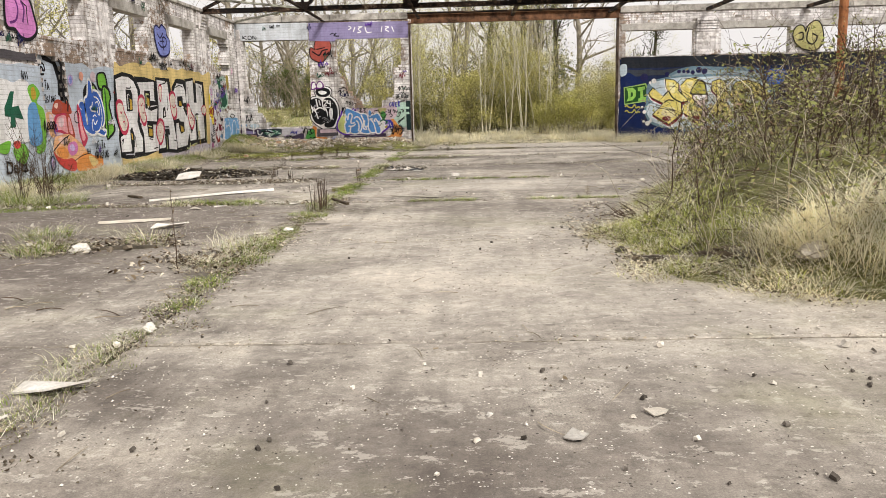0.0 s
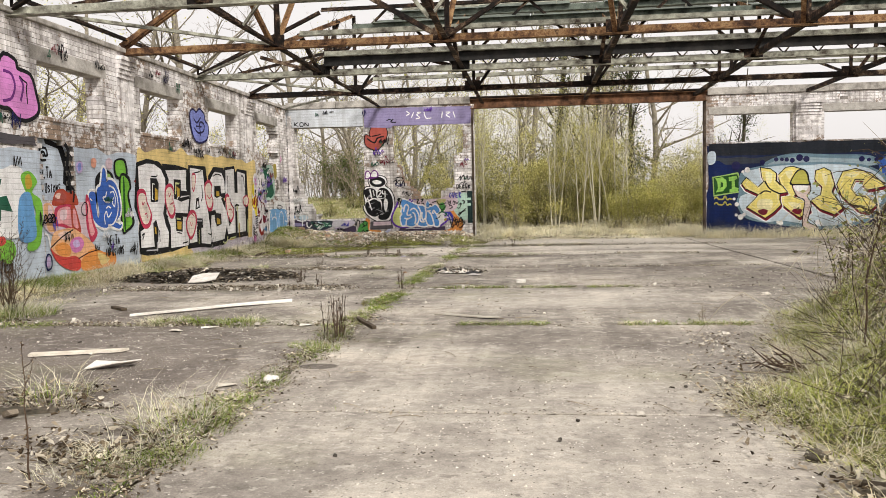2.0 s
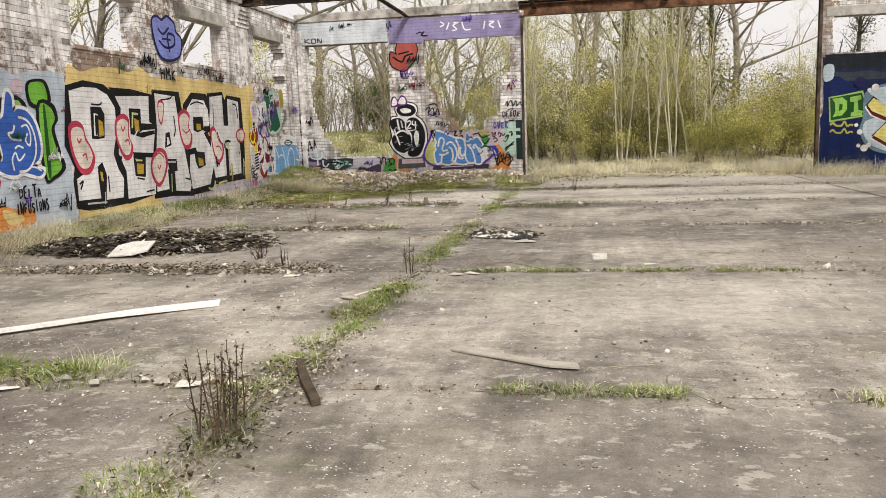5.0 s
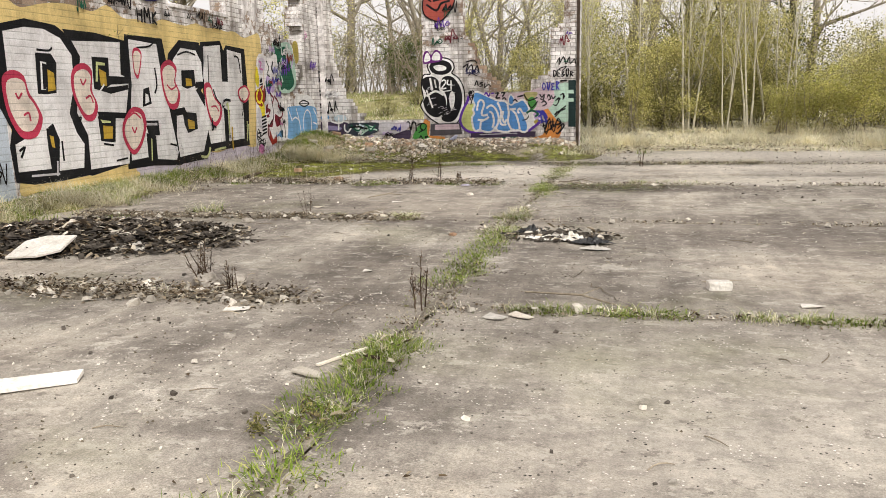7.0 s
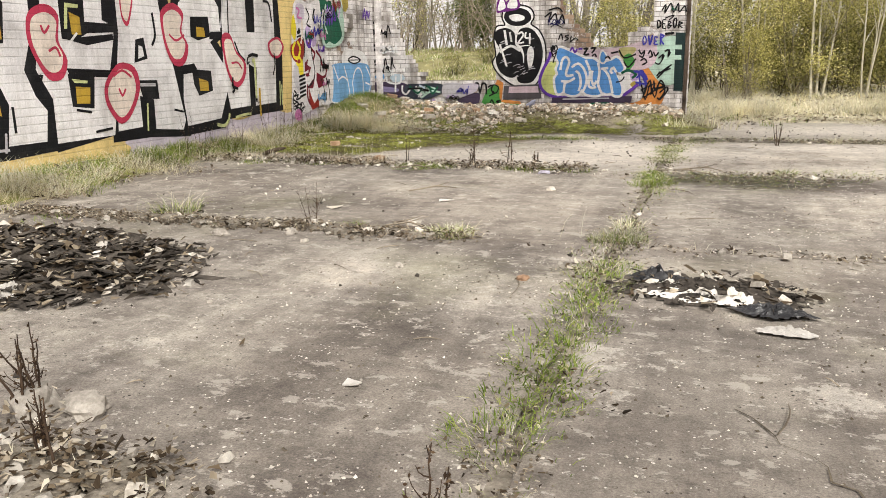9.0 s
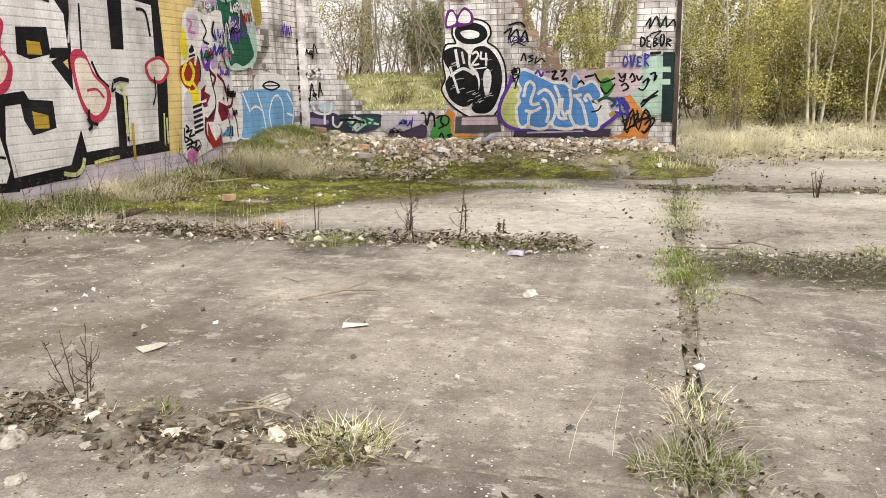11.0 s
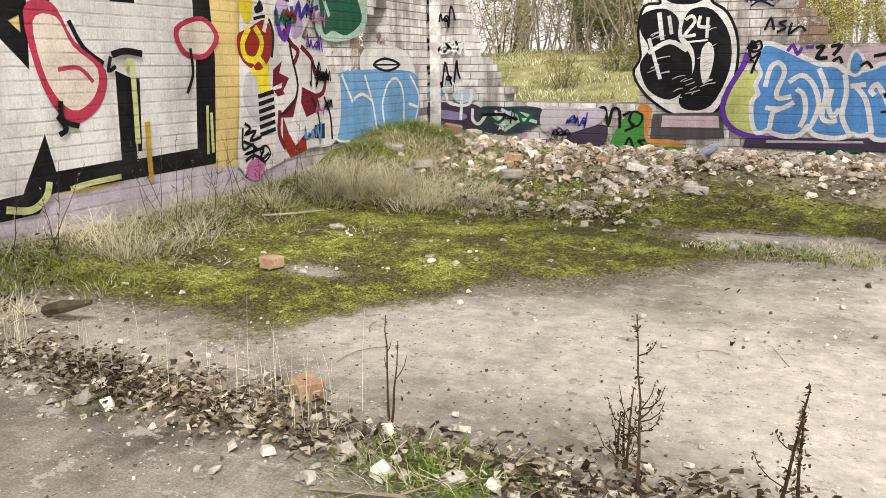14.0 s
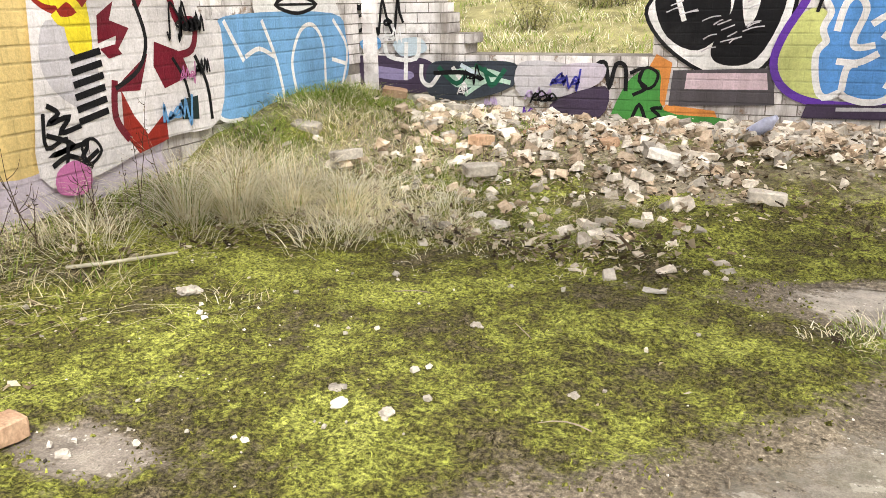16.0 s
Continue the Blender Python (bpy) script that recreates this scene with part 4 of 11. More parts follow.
def brick_wall(name, label, place, u0, u1, top, solid, sunk, near, jambs=()):
    """A wall laid course by course. solid(u, z): wall or opening; sunk(u, z): how far the face stands back; near(u, z): the
    stretch whose bricks are objects of their own."""
    rng = random.Random(name)
    core, rest, torn, bare = Mesh(), Mesh(), Mesh(), Mesh()
    singles = []
    for k in range(int(round(top / CH))):
        z0 = k * CH
        spans, run = [], None
        u = u0 - (BL / 2 if k % 2 else 0)
        row = []
        while u < u1 - 0.02:
            a, b = max(u, u0), min(u + BL, u1)
            u += BL
            if b - a < 0.04:
                continue
            stops = sorted(e for e, lo, hi in jambs if a + 0.01 < e < b - 0.01 and lo < z0 + CH / 2 < hi)
            for a, b in zip([a] + stops, stops + [b]):
                cells = [solid(a + (b - a) * (q + 0.5) / 4, z0 + CH / 2) for q in range(4)]
                ok = any(cells)
                if ok and not all(cells):
                    a, b = a + (b - a) * cells.index(True) / 4, b - (b - a) * cells[::-1].index(True) / 4
                row.append((a, b, ok, sunk((a + b) / 2, z0 + CH / 2) if ok else 0))
        for i, (a, b, ok, s) in enumerate(row):
            if not ok:
                continue
            end = i == 0 or i == len(row) - 1 or not row[i - 1][2] or not row[i + 1][2]
            if i and row[i - 1][2] and row[i - 1][3] == s:
                run[1] = b - (0.012 if i < len(row) - 1 and not row[i + 1][2] else 0)
            else:
                run = [a + (0.012 if i and not row[i - 1][2] else 0), b - (0.012 if i < len(row) - 1 and not row[i + 1][2] else 0), s]
                spans.append(run)
            out = rng.uniform(-0.003, 0.003) + (rng.random() < 0.05) * 0.006
            if near((a + b) / 2, z0) and not end and abs(b - a - BL) < 1e-4 and len(singles) < 300:
                singles.append((a, s + out, z0))
            else:
                broken = end or not solid((a + b) / 2, z0 + 1.5 * CH) and z0 < top - 0.2
                put_box(rest if not broken else bare if name == "wall_back" and -3.5 < a < -1.9 and z0 < 2.6 else torn, place, a + 0.005, b - 0.005, s + out, THICK if end or broken else s + 0.09, z0 + 0.005, z0 + CH - 0.005)
        for a, b, s in spans:
            put_box(core, place, a, b, s + 0.007, THICK - 0.007, z0, z0 + CH)
    wall = tagged(part(name, core, MORTAR), label, "wall", kind="structure")
    tagged(part("brickwork", rest, BRICK, wall), kind="stuff")
    tagged(part("torn_brickwork", torn, BRICK, wall), kind="stuff")
    if bare.v:
        tagged(part("torn_brickwork", bare, BARE, wall, "bare orange brick where the wall is broken"), kind="stuff")
    unit = Mesh()
    a, b = place(0.005, 0, 0.005), place(BL - 0.005, 0.09, CH - 0.005)
    o = place(0, 0, 0)
    unit.box([min(p, q) - c for p, q, c in zip(a, b, o)], [max(p, q) - c for p, q, c in zip(a, b, o)])
    me = unit.data("brick")
    me.materials.append(BRICK_ONE)
    for a, d, z in singles:
        part("brick", me, None, wall, where=Matrix.Translation(place(a, d, z)))
    return wall


LEFT_WINDOWS = [(9.1, 11.15), (12.75, 14.8), (16.4, 18.4), (20.07, 22.12), (23.68, 25.66), (27.33, 29.32), (31.0, 32.85)]


def left_solid(u, z):
    for a, b in LEFT_WINDOWS:
        if a < u < b and 3.05 < z < 4.0:
            return False
    # the last bay has lost its sill, jagged towards the corner
    if 31.0 < u < 32.85 + 0.25 * math.sin(z * 9) and 2.75 + 0.25 * smooth(32.2, 31.2, u) < z < 4.0:
        return False
    if u > 32.55 + 0.22 * math.sin(z * 7.0) and u < 32.95 and 1.45 < z < 3.0:
        return False
    return True


def left_sunk(u, z):
    edge = 0.10 * math.floor((z - 1.5) * 4) * 0.5
    if 20.08 - 0.04 * (z > 2.5) < u < 21.02 - 0.10 * smooth(2.3, 2.65, z) and 1.52 < z < 2.66 - 0.10 * (u > 20.6):
        return 0.11
    if 17.2 < u < 19.6 and 2.45 < z < 2.66:
        return 0.03
    return 0.0


left_wall = brick_wall("wall_left", "tall whitewashed brick wall covered in graffiti, flaking and stained", place_left, -6.1, 34.0, 4.66, left_solid, left_sunk, lambda u, z: u > 30.75 and z < 1.6, [(e, 3.0, 4.05) for w in LEFT_WINDOWS for e in w])


def back_solid(u, z):
    n = 0.20 * noise.noise(Vector((2.0, 0.0, z * 8.0))) + 0.06 * noise.noise(Vector((7.0, 0.0, z * 31.0)))
    if u < -0.5:
        if -6.82 < u < -4.36:  # first window, broken down to a low wall
            sill = 0.82 + 0.55 * smooth(-5.9, -6.45, u + n)
            left = -6.82 + 0.42 * smooth(2.6, 1.0, z + n)
            if sill < z < 4.02 and u > left:
                return False
        right_edge = -3.33 + 0.30 * smooth(2.9, 2.4, z + n) + 0.62 * smooth(2.35, 1.5, z + n)
        left_edge = -0.90 - 0.34 * smooth(3.05, 2.85, z) - 0.42 * smooth(1.9, 1.7, z + n)
        if right_edge < u < left_edge and 1.47 < z < 4.02:
            return False
        return True
    if u < 7.15:
        return False
    for a, b in ((7.42, 9.91), (10.88, 13.38), (14.5, 17.0)):
        if a < u < b and 3.08 < z < 4.03:
            return False
    return True


back_wall = brick_wall("wall_back", "ruined end wall of whitewashed brick with broken windows and a wide gateway", place_back, -7.44, 18.94, 4.66, back_solid, lambda u, z: 0.0, lambda u, z: -6.9 < u < -1.0 and 0.1 < z < 1.5, [(-6.82, 2.7, 4.1), (-4.36, 0.8, 4.1), (-3.33, 2.95, 4.1), (-0.90, 3.1, 4.1), (-0.5, 0, 4.7), (7.15, 0, 4.7)] + [(e, 3.0, 4.1) for e in (7.42, 9.91, 10.88, 13.38, 14.5, 17.0)])
for name, place, u0, u1 in (("wall_right", place_right, -6.1, 34.0), ("wall_front", place_front, -7.44, 18.94)):
    m = Mesh()
    put_box(m, place, u0, u1, 0, THICK, -0.02, 4.66)
    tagged(part(name, m, BRICK), "plain whitewashed brick wall", "wall", kind="structure")


def slab_part(name, wall, place, u0, u1, d0, d1, z0, z1, material, label=""):
    """A cast block with a small chamfer."""
    bm = bmesh.new()
    bmesh.ops.create_cube(bm, size=1)
    a, b = place(u0, d0, z0), place(u1, d1, z1)
    for v in bm.verts:
        v.co = [(p + q) / 2 + c * abs(q - p) for p, q, c in zip(a, b, v.co)]
    bmesh.ops.bevel(bm, geom=bm.edges[:], offset=0.012, segments=1, affect="EDGES")
    me = bpy.data.meshes.new(name)
    bm.to_mesh(me)
    bm.free()
    return part(name, me, material, wall, label)


for a, b in LEFT_WINDOWS:
    slab_part("lintel", left_wall, place_left, a - 0.2, b + 0.2, -0.006, 0.30, 4.0, 4.27, LINTEL, "stained concrete lintel")
    if a < 30:
        slab_part("sill", left_wall, place_left, a - 0.03, b + 0.03, -0.02, 0.33, 2.97, 3.05, BRICK, "brick-on-edge sill")
for a, b in ((-6.84, -4.34), (-3.35, -0.88), (7.40, 9.93), (10.86, 13.40), (14.48, 17.02)):
    slab_part("lintel", back_wall, place_back, a - 0.15, b + 0.12, -0.006, 0.30, 4.02, 4.27, LINTEL, "concrete lintel")
y = -6.1
while y < 33.9:
    slab_part("coping", left_wall, place_left, y + 0.006, min(y + 1.82, 34.34) - 0.006, -0.05, THICK + 0.05, 4.66, 4.76, COPING, "weathered concrete coping")
    y += 1.825
for a, b in ((-7.1, -5.3), (-5.3, -3.5), (-3.5, -1.7), (-1.7, -0.62), (7.2, 9.1), (9.1, 11.0), (11.0, 12.9), (12.9, 14.8), (14.8, 16.7), (16.7, 18.5)):
    slab_part("coping", back_wall, place_back, a + 0.006, b - 0.006, -0.05, THICK + 0.05, 4.66, 4.90, COPING, "pale concrete coping")


def pilaster(wall, place, u0, u1, proud, top, corbel, low=0):
    m = Mesh()
    rng = random.Random(u0)
    for k in range(low, int(top / CH)):
        out = proud + (0.028 * max(0, k - (int(top / CH) - 6)) if corbel else 0)
        u = u0 - (BL / 2 if k % 2 else 0)
        while u < u1 - 0.02:
            a, b = max(u, u0), min(u + BL, u1)
            u += BL
            if b - a > 0.04:
                put_box(m, place, a + 0.004, b - 0.004, -out + rng.uniform(-0.003, 0.003), 0.02, k * CH + 0.004, (k + 1) * CH - 0.004)
    put_box(m, place, u0 + 0.008, u1 - 0.008, -proud + 0.006, 0.02, low * CH, top - 0.01)
    return part("pilaster", m, BRICK, wall, "brick pier with corbelled head")


for yp in (8.5, 15.8, 23.08, 30.36):
    pilaster(left_wall, place_left, yp - 0.35, yp + 0.33, 0.006, 4.62, True)
pilaster(back_wall, place_back, 9.98, 10.78, 0.05, 4.45, True, 34)
pilaster(back_wall, place_back, -7.06, -6.90, 0.04, 4.45, False)

# ---------------------------------------------------------------- the gateway's steel
gate = thing("gateway_frame", "rusted steel frame of the wide gateway", "steel frame", kind="structure")
for x in (-0.56, 7.12):
    m = Mesh()
    m.bar((x, 33.98, 0), (x, 33.98, 4.5), 0.07, 0.012)
    m.bar((x, 34.14, 0), (x, 34.14, 4.5), 0.07, 0.012)
    m.box((x - 0.006, 33.98, 0), (x + 0.006, 34.14, 4.5))
    part("post", m, surface("brown_weathered_steel", (0.025, 0.018, 0.014), (0.17, 0.125, 0.095), 3, 0.8, 0.4, 0.004, 50), gate, "brown rusted steel stanchion")
m = Mesh()
for z in (4.50, 4.80):
    m.box((-0.62, 33.93, z - 0.012), (7.2, 34.13, z + 0.012))
m.box((-0.62, 34.02, 4.50), (7.2, 34.04, 4.80))
part("beam", m, surface("patchy_rust", (0.012, 0.008, 0.006), (0.26, 0.13, 0.07), 2.5, 0.8, 0.5, 0.004, 30), gate, "dark steel beam with patches of rust")
m = Mesh()
m.box((-0.62, 33.90, 4.84), (7.2, 34.2, 4.88))
part("capping", m, DARKSTEEL, gate)

# ---------------------------------------------------------------- roof steel
NODES = [-7.1, -3.8, -0.25, 3.2, 6.75, 10.3, 13.9, 18.6]
Z0 = 4.68


def gusset(m, x, y, z, r=0.22):
    m.box((x - r, y - 0.012, z - 0.10), (x + r, y + 0.012, z + 0.22))


def girder(y, steel, web, tall, label):
    g = thing("roof_girder", label, "roof truss", "roof girders")
    m = Mesh()
    m.angle((-7.3, y, Z0), (18.7, y, Z0), 0.17, 0.02)
    part("bottom_chord", m, steel, g)
    if tall:
        m = Mesh()
        m.angle((-3.9, y, 6.9), (18.7, y, 6.9), 0.10)
        part("top_chord", m, steel, g)
        for i, x in enumerate(NODES[1:-1], 1):
            if i % 2 == 0:
                for s in (-1, 1):
                    m = Mesh()
                    m.angle((x, y + 0.02, Z0), (NODES[i + s] if 0 < i + s < 7 else x + 3.5 * s, y + 0.02, 6.8), 0.10)
                    part("strut", m, web, g)
            m = Mesh()
            m.angle((x + 0.03, y, Z0), (x + 0.03, y, 6.9), 0.09)
            part("post", m, web, g)
        m = Mesh()
        m.bar((-7.15, y + 0.03, 4.75), (-3.85, y + 0.03, 6.85), 0.20, 0.03)
        m.bar((-7.15, y - 0.03, 4.80), (-3.85, y - 0.03, 6.80), 0.03, 0.14)
        part("raking_strut", m, RUST, g, "heavy rusted raking strut")
    for x in NODES[1:-1]:
        m = Mesh()
        gusset(m, x, y, Z0)
        part("gusset", m, web, g)
    return g


girder(15.8, PALESTEEL, DARKSTEEL, True, "pale flaking lattice girder spanning the hall")
girder(19.45, PALESTEEL, DARKSTEEL, False, "pale flaking steel tie spanning the hall")
girder(23.1, RUST, DARKSTEEL, True, "rust-brown lattice girder spanning the hall")
g = girder(26.75, PALESTEEL, DARKSTEEL, False, "pale green lattice beam with tarred sheet")
x = -6.6
while x < 18.4:
    for s in (-1, 1):
        m = Mesh()
        m.bar((x + 0.012 * s, 26.75, Z0 + 0.05), (x + 0.16 * s, 26.75, Z0 + 0.22), 0.02, 0.03)
        part("lacing_bar", m, DARKSTEEL, g)
    x += 0.78
m = Mesh()
m.box((-3.7, 26.66, 4.84), (18.6, 26.69, 5.10))
part("sheet", m, BLACKSHEET, g, "black tarred sheet")
m = Mesh()
m.angle((-3.7, 26.7, 5.14), (18.6, 26.7, 5.14), 0.15)
part("rail", m, PALESTEEL, g)
girder(30.4, DARKSTEEL, DARKSTEEL, False, "black rusted tie spanning the hall")

for x in NODES[1:-1]:
    for ya, yb, tall in ((12.15, 23.1, False), (23.1, 34.0, True)):
        r = thing("roof_tie", "rusted steel ties and struts between the girders", "roof truss", "roof ties")
        m = Mesh()
        m.angle((x, ya, Z0 + 0.02), (x, yb, Z0 + 0.02), 0.11)
        part("tie", m, DARKSTEEL, r)
        if tall:
            for pa, pb in (((x + 0.1, 26.75, Z0), (x + 0.1, 26.75, 5.75)), ((x - 0.12, 28.5, Z0), (x - 0.12, 28.5, 6.4)), ((x + 0.14, 30.4, Z0), (x + 1.3, 30.4, 6.3)), ((x, 26.75, Z0), (x - 1.6, 26.75, 5.15)), ((x, 23.1, Z0), (x, 30.4, 6.95)), ((x, 26.75, Z0), (x, 25.0, 5.35)), ((x, 26.75, Z0), (x, 28.5, 6.4)), ((x, 30.4, Z0), (x, 30.4, 6.95)), ((x, 30.4, Z0), (x, 34.0, 5.75)), ((x, 23.1, Z0), (x - 0.5, 21.4, 6.6)), ((x, 23.1, Z0), (x + 0.25, 24.6, 6.7))):
                m = Mesh()
                m.angle(pa, pb, 0.085)
                part("strut", m, RUST if pa[1] < 24 else DARKSTEEL, r)
PURLINS = [(24.6, 5.22, -3.7, False), (26.55, 5.72, -2.9, True), (28.45, 6.42, -2.2, True), (29.9, 6.95, -2.2, False), (32.2, 5.33, -3.6, False), (33.7, 5.75, 7.0, False)]
for y, z, x0, sheeted in PURLINS:
    q = thing("purlin", "pale green weathered roof purlin", "purlin", "roof purlins")
    m = Mesh()
    m.angle((x0, y, z), (18.5, y, z), 0.21 if sheeted else 0.13)
    part("rail", m, PALESTEEL if not sheeted else GREENSTEEL, q)
    if sheeted:
        rng = random.Random(y)
        x = x0
        while x < 18:
            m = Mesh()
            m.box((x, y + 0.05, z + 0.07), (x + 0.02, y + 0.08, z + 0.07 + rng.uniform(0.05, 0.16)))
            x += rng.uniform(0.5, 0.9)
            part("clip", m, PALESTEEL, q)
for y0 in (26.6, 28.5):
    rng = random.Random(y0)
    x = -2.4
    while x < 18:
        m = Mesh()
        w = rng.uniform(1.2, 2.6)
        z = 5.80 if y0 < 27 else 6.50
        deep = 0.45 + 0.5 * rng.random()
        rise = 0.36 * deep
        m.quad((x, y0 - 0.15, z), (x + w, y0 - 0.15, z), (x + w, y0 + deep, z + rise), (x, y0 + deep, z + rise))
        m.quad((x, y0 - 0.15, z + 0.012), (x, y0 + deep, z + rise + 0.012), (x + w, y0 + deep, z + rise + 0.012), (x + w, y0 - 0.15, z + 0.012))
        x += w + rng.choice((0.02, 0.02, 0.9))
        tagged(part("roof_sheet", m, GREENSTEEL), "torn remains of green roof sheeting", "roof sheet", "roof sheets")
# an eaves rail on brackets above the wall's coping, and raking braces in the outer bay
m = Mesh()
m.angle((-7.08, 9.0, 4.96), (-7.08, 27.0, 4.96), 0.09)
eaves = tagged(part("eaves_rail", m, DARKSTEEL), "dark rusted steel rail above the wall coping", "steel rail")
for y in (12.15, 15.8, 19.45, 23.1, 26.75):
    m = Mesh()
    m.bar((-7.08, y, 4.74), (-7.08, y, 4.97), 0.05, 0.02)
    part("bracket", m, DARKSTEEL, eaves)
for ya, yb, za, zb in ((15.8, 19.45, 4.75, 6.2), (19.45, 23.1, 4.75, 6.2), (23.1, 26.75, 6.2, 4.75), (26.75, 30.4, 4.75, 6.0)):
    m = Mesh()
    m.angle((-6.0, ya, za), (-4.0, yb, zb), 0.08)
    tagged(part("rafter_brace", m, DARKSTEEL), "dark rusted raking brace of the roof", "steel brace", "rafter braces")
for y, xa, xb, zb in ((26.75, -7.05, -3.8, 6.2), (30.4, -7.05, -3.8, 6.2), (19.45, -7.05, -3.8, 6.6)):
    m = Mesh()
    m.angle((xa, y, 4.75), (xb, y, zb), 0.11)
    tagged(part("rafter", m, DARKSTEEL), "dark rusted rafter rising from the wall", "rafter", "rafters")
lattice = thing("roof_girder", "dark lattice frame behind the main girder", "roof truss", "roof girders")
for y, x0, x1, top, steel in ((26.9, -3.8, 6.7, 6.3, DARKSTEEL), (21.3, -3.8, 6.7, 6.9, PALESTEEL)):
    m = Mesh()
    m.angle((x0, y, top), (x1, y, top), 0.10)
    part("top_chord", m, steel, lattice)
    x, up = x0, True
    while x < x1 - 0.1:
        m = Mesh()
        m.angle((x, y, Z0 if up else top), (x + 1.75, y, top if up else Z0), 0.07)
        part("strut", m, steel, lattice)
        x, up = x + 1.75, not up
# plan braces in the bay next to the wall, and the old conduit
for ya, yb in ((19.45, 23.1), (26.75, 23.1), (26.75, 30.4), (34.0, 30.4)):
    m = Mesh()
    m.angle((-7.05, ya, Z0 + 0.05), (-3.85, yb, Z0 + 0.03), 0.07)
    tagged(part("wind_brace", m, PALESTEEL), "pale flaking diagonal wind brace", "steel brace", "wind braces")
m = Mesh()
m.tube([(10.3, 23.1, 0), (10.3, 23.1, 2.4), (10.3, 23.1, Z0 + 0.1)], [0.10, 0.10, 0.10], 10)
col = tagged(part("column", m, surface("orange_rust", (0.22, 0.08, 0.03), (0.42, 0.18, 0.08), 4, 0.8, 0.4, 0.003, 60), smooth=False), "slim rust-orange steel column", "column")

# ---------------------------------------------------------------- graffiti
def catmull(pts, closed, n=4):
    out = []
    k = len(pts)
    for i in range(k if closed else k - 1):
        p = [Vector(pts[(i + j) % k]) if closed else Vector(pts[max(0, min(k - 1, i + j))]) for j in (-1, 0, 1, 2)]
        for s in range(n):
            t = s / n
            out.append(0.5 * ((2 * p[1]) + (p[2] - p[0]) * t + (2 * p[0] - 5 * p[1] + 4 * p[2] - p[3]) * t * t + (3 * p[1] - p[0] - 3 * p[2] + p[3]) * t ** 3))
    if not closed:
        out.append(Vector(pts[-1]))
    return out


def ribbon(pts, width, closed):
    """The two edges of a stroke, mitred at its corners."""
    a, b = [], []
    n = len(pts)
    for i in range(n):
        p = pts[i]
        q = pts[(i - 1) % n] if closed or i else None
        r = pts[(i + 1) % n] if closed or i < n - 1 else None
        d1 = (p - q).normalized() if q is not None and (p - q).length > 1e-6 else None
        d2 = (r - p).normalized() if r is not None and (r - p).length > 1e-6 else None
        d1, d2 = d1 or d2, d2 or d1
        d = d1 + d2
        d = d.normalized() if d.length > 0.05 else d1
        nrm = Vector((-d.y, d.x))
        k = min(1.7, 1 / max(0.35, abs(nrm.dot(Vector((-d1.y, d1.x))))))
        a.append(p + nrm * width / 2 * k)
        b.append(p - nrm * width / 2 * k)
    return a, b


PLACE = {"L": place_left, "B": place_back}


def paint_shape(kind, width, pts, place, depth, straight):
    m = Mesh()
    put = lambda p: place(p[0], -depth, p[1])
    if kind in "FP":
        ring = catmull(pts, True) if kind == "F" else [Vector(p) for p in pts]
        from_tris = bmesh.new()
        vs = [from_tris.verts.new(put(p)) for p in ring]
        from_tris.faces.new(vs)
        from_tris.normal_update()
        bmesh.ops.triangulate(from_tris, faces=from_tris.faces[:], ngon_method="EAR_CLIP")
        from_tris.verts.index_update()
        m.v = [tuple(v.co) for v in from_tris.verts]
        m.f = [tuple(v.index for v in f.verts) for f in from_tris.faces]
        from_tris.free()
    else:
        closed = kind == "C"
        ring = [Vector(p) for p in pts] if straight else catmull(pts, closed)
        a, b = ribbon(ring, width, closed)
        n = len(ring)
        m.v = [put(p) for p in a] + [put(p) for p in b]
        m.f = [(i, (i + 1) % n, n + (i + 1) % n, n + i) for i in range(n if closed else n - 1)]
    return m


PAINT_DEPTH = {"L": 0.0125, "B": 0.0125}


def spray(root, wall, kind, colour, width, pts, depth=None):
    """One patch or stroke of paint, a hair in front of the last one. F: soft patch, P: sharp patch, S: stroke, C and K: soft and
    sharp outline."""
    if depth is None:
        PAINT_DEPTH[wall] += 0.00012
        depth = PAINT_DEPTH[wall]
    name = {"F": "fill", "P": "fill", "S": "stroke", "C": "outline", "K": "outline"}[kind]
    return part(name, paint_shape("C" if kind == "K" else kind, width, pts, PLACE[wall], depth, kind == "K"), paint(colour), root)


def graffiti(label, wall="", shapes=(), category="graffiti", start=None):
    root = thing("graffiti", label, category, "graffiti on the walls")
    for i, (kind, colour, width, pts) in enumerate(shapes):
        spray(root, wall, kind, colour, width, pts, None if start is None else start + 0.0001 * (i + 1))
    return root


def ragged(u0, u1, z0, z1, rough, seed):
    """A painted ground with an uneven edge."""
    rng = random.Random(seed)
    g = lambda: rng.gauss(0, rough)
    n, k = max(3, int((u1 - u0) / 0.35)), 6
    pts = [(u0 + (u1 - u0) * i / n, z0 + g() * 0.4) for i in range(n)] + [(u1 + g(), z0 + (z1 - z0) * i / k) for i in range(k)]
    pts += [(u1 - (u1 - u0) * i / n, z1 + g()) for i in range(n)] + [(u0 + g(), z1 - (z1 - z0) * i / k) for i in range(k)]
    return tuple(pts)


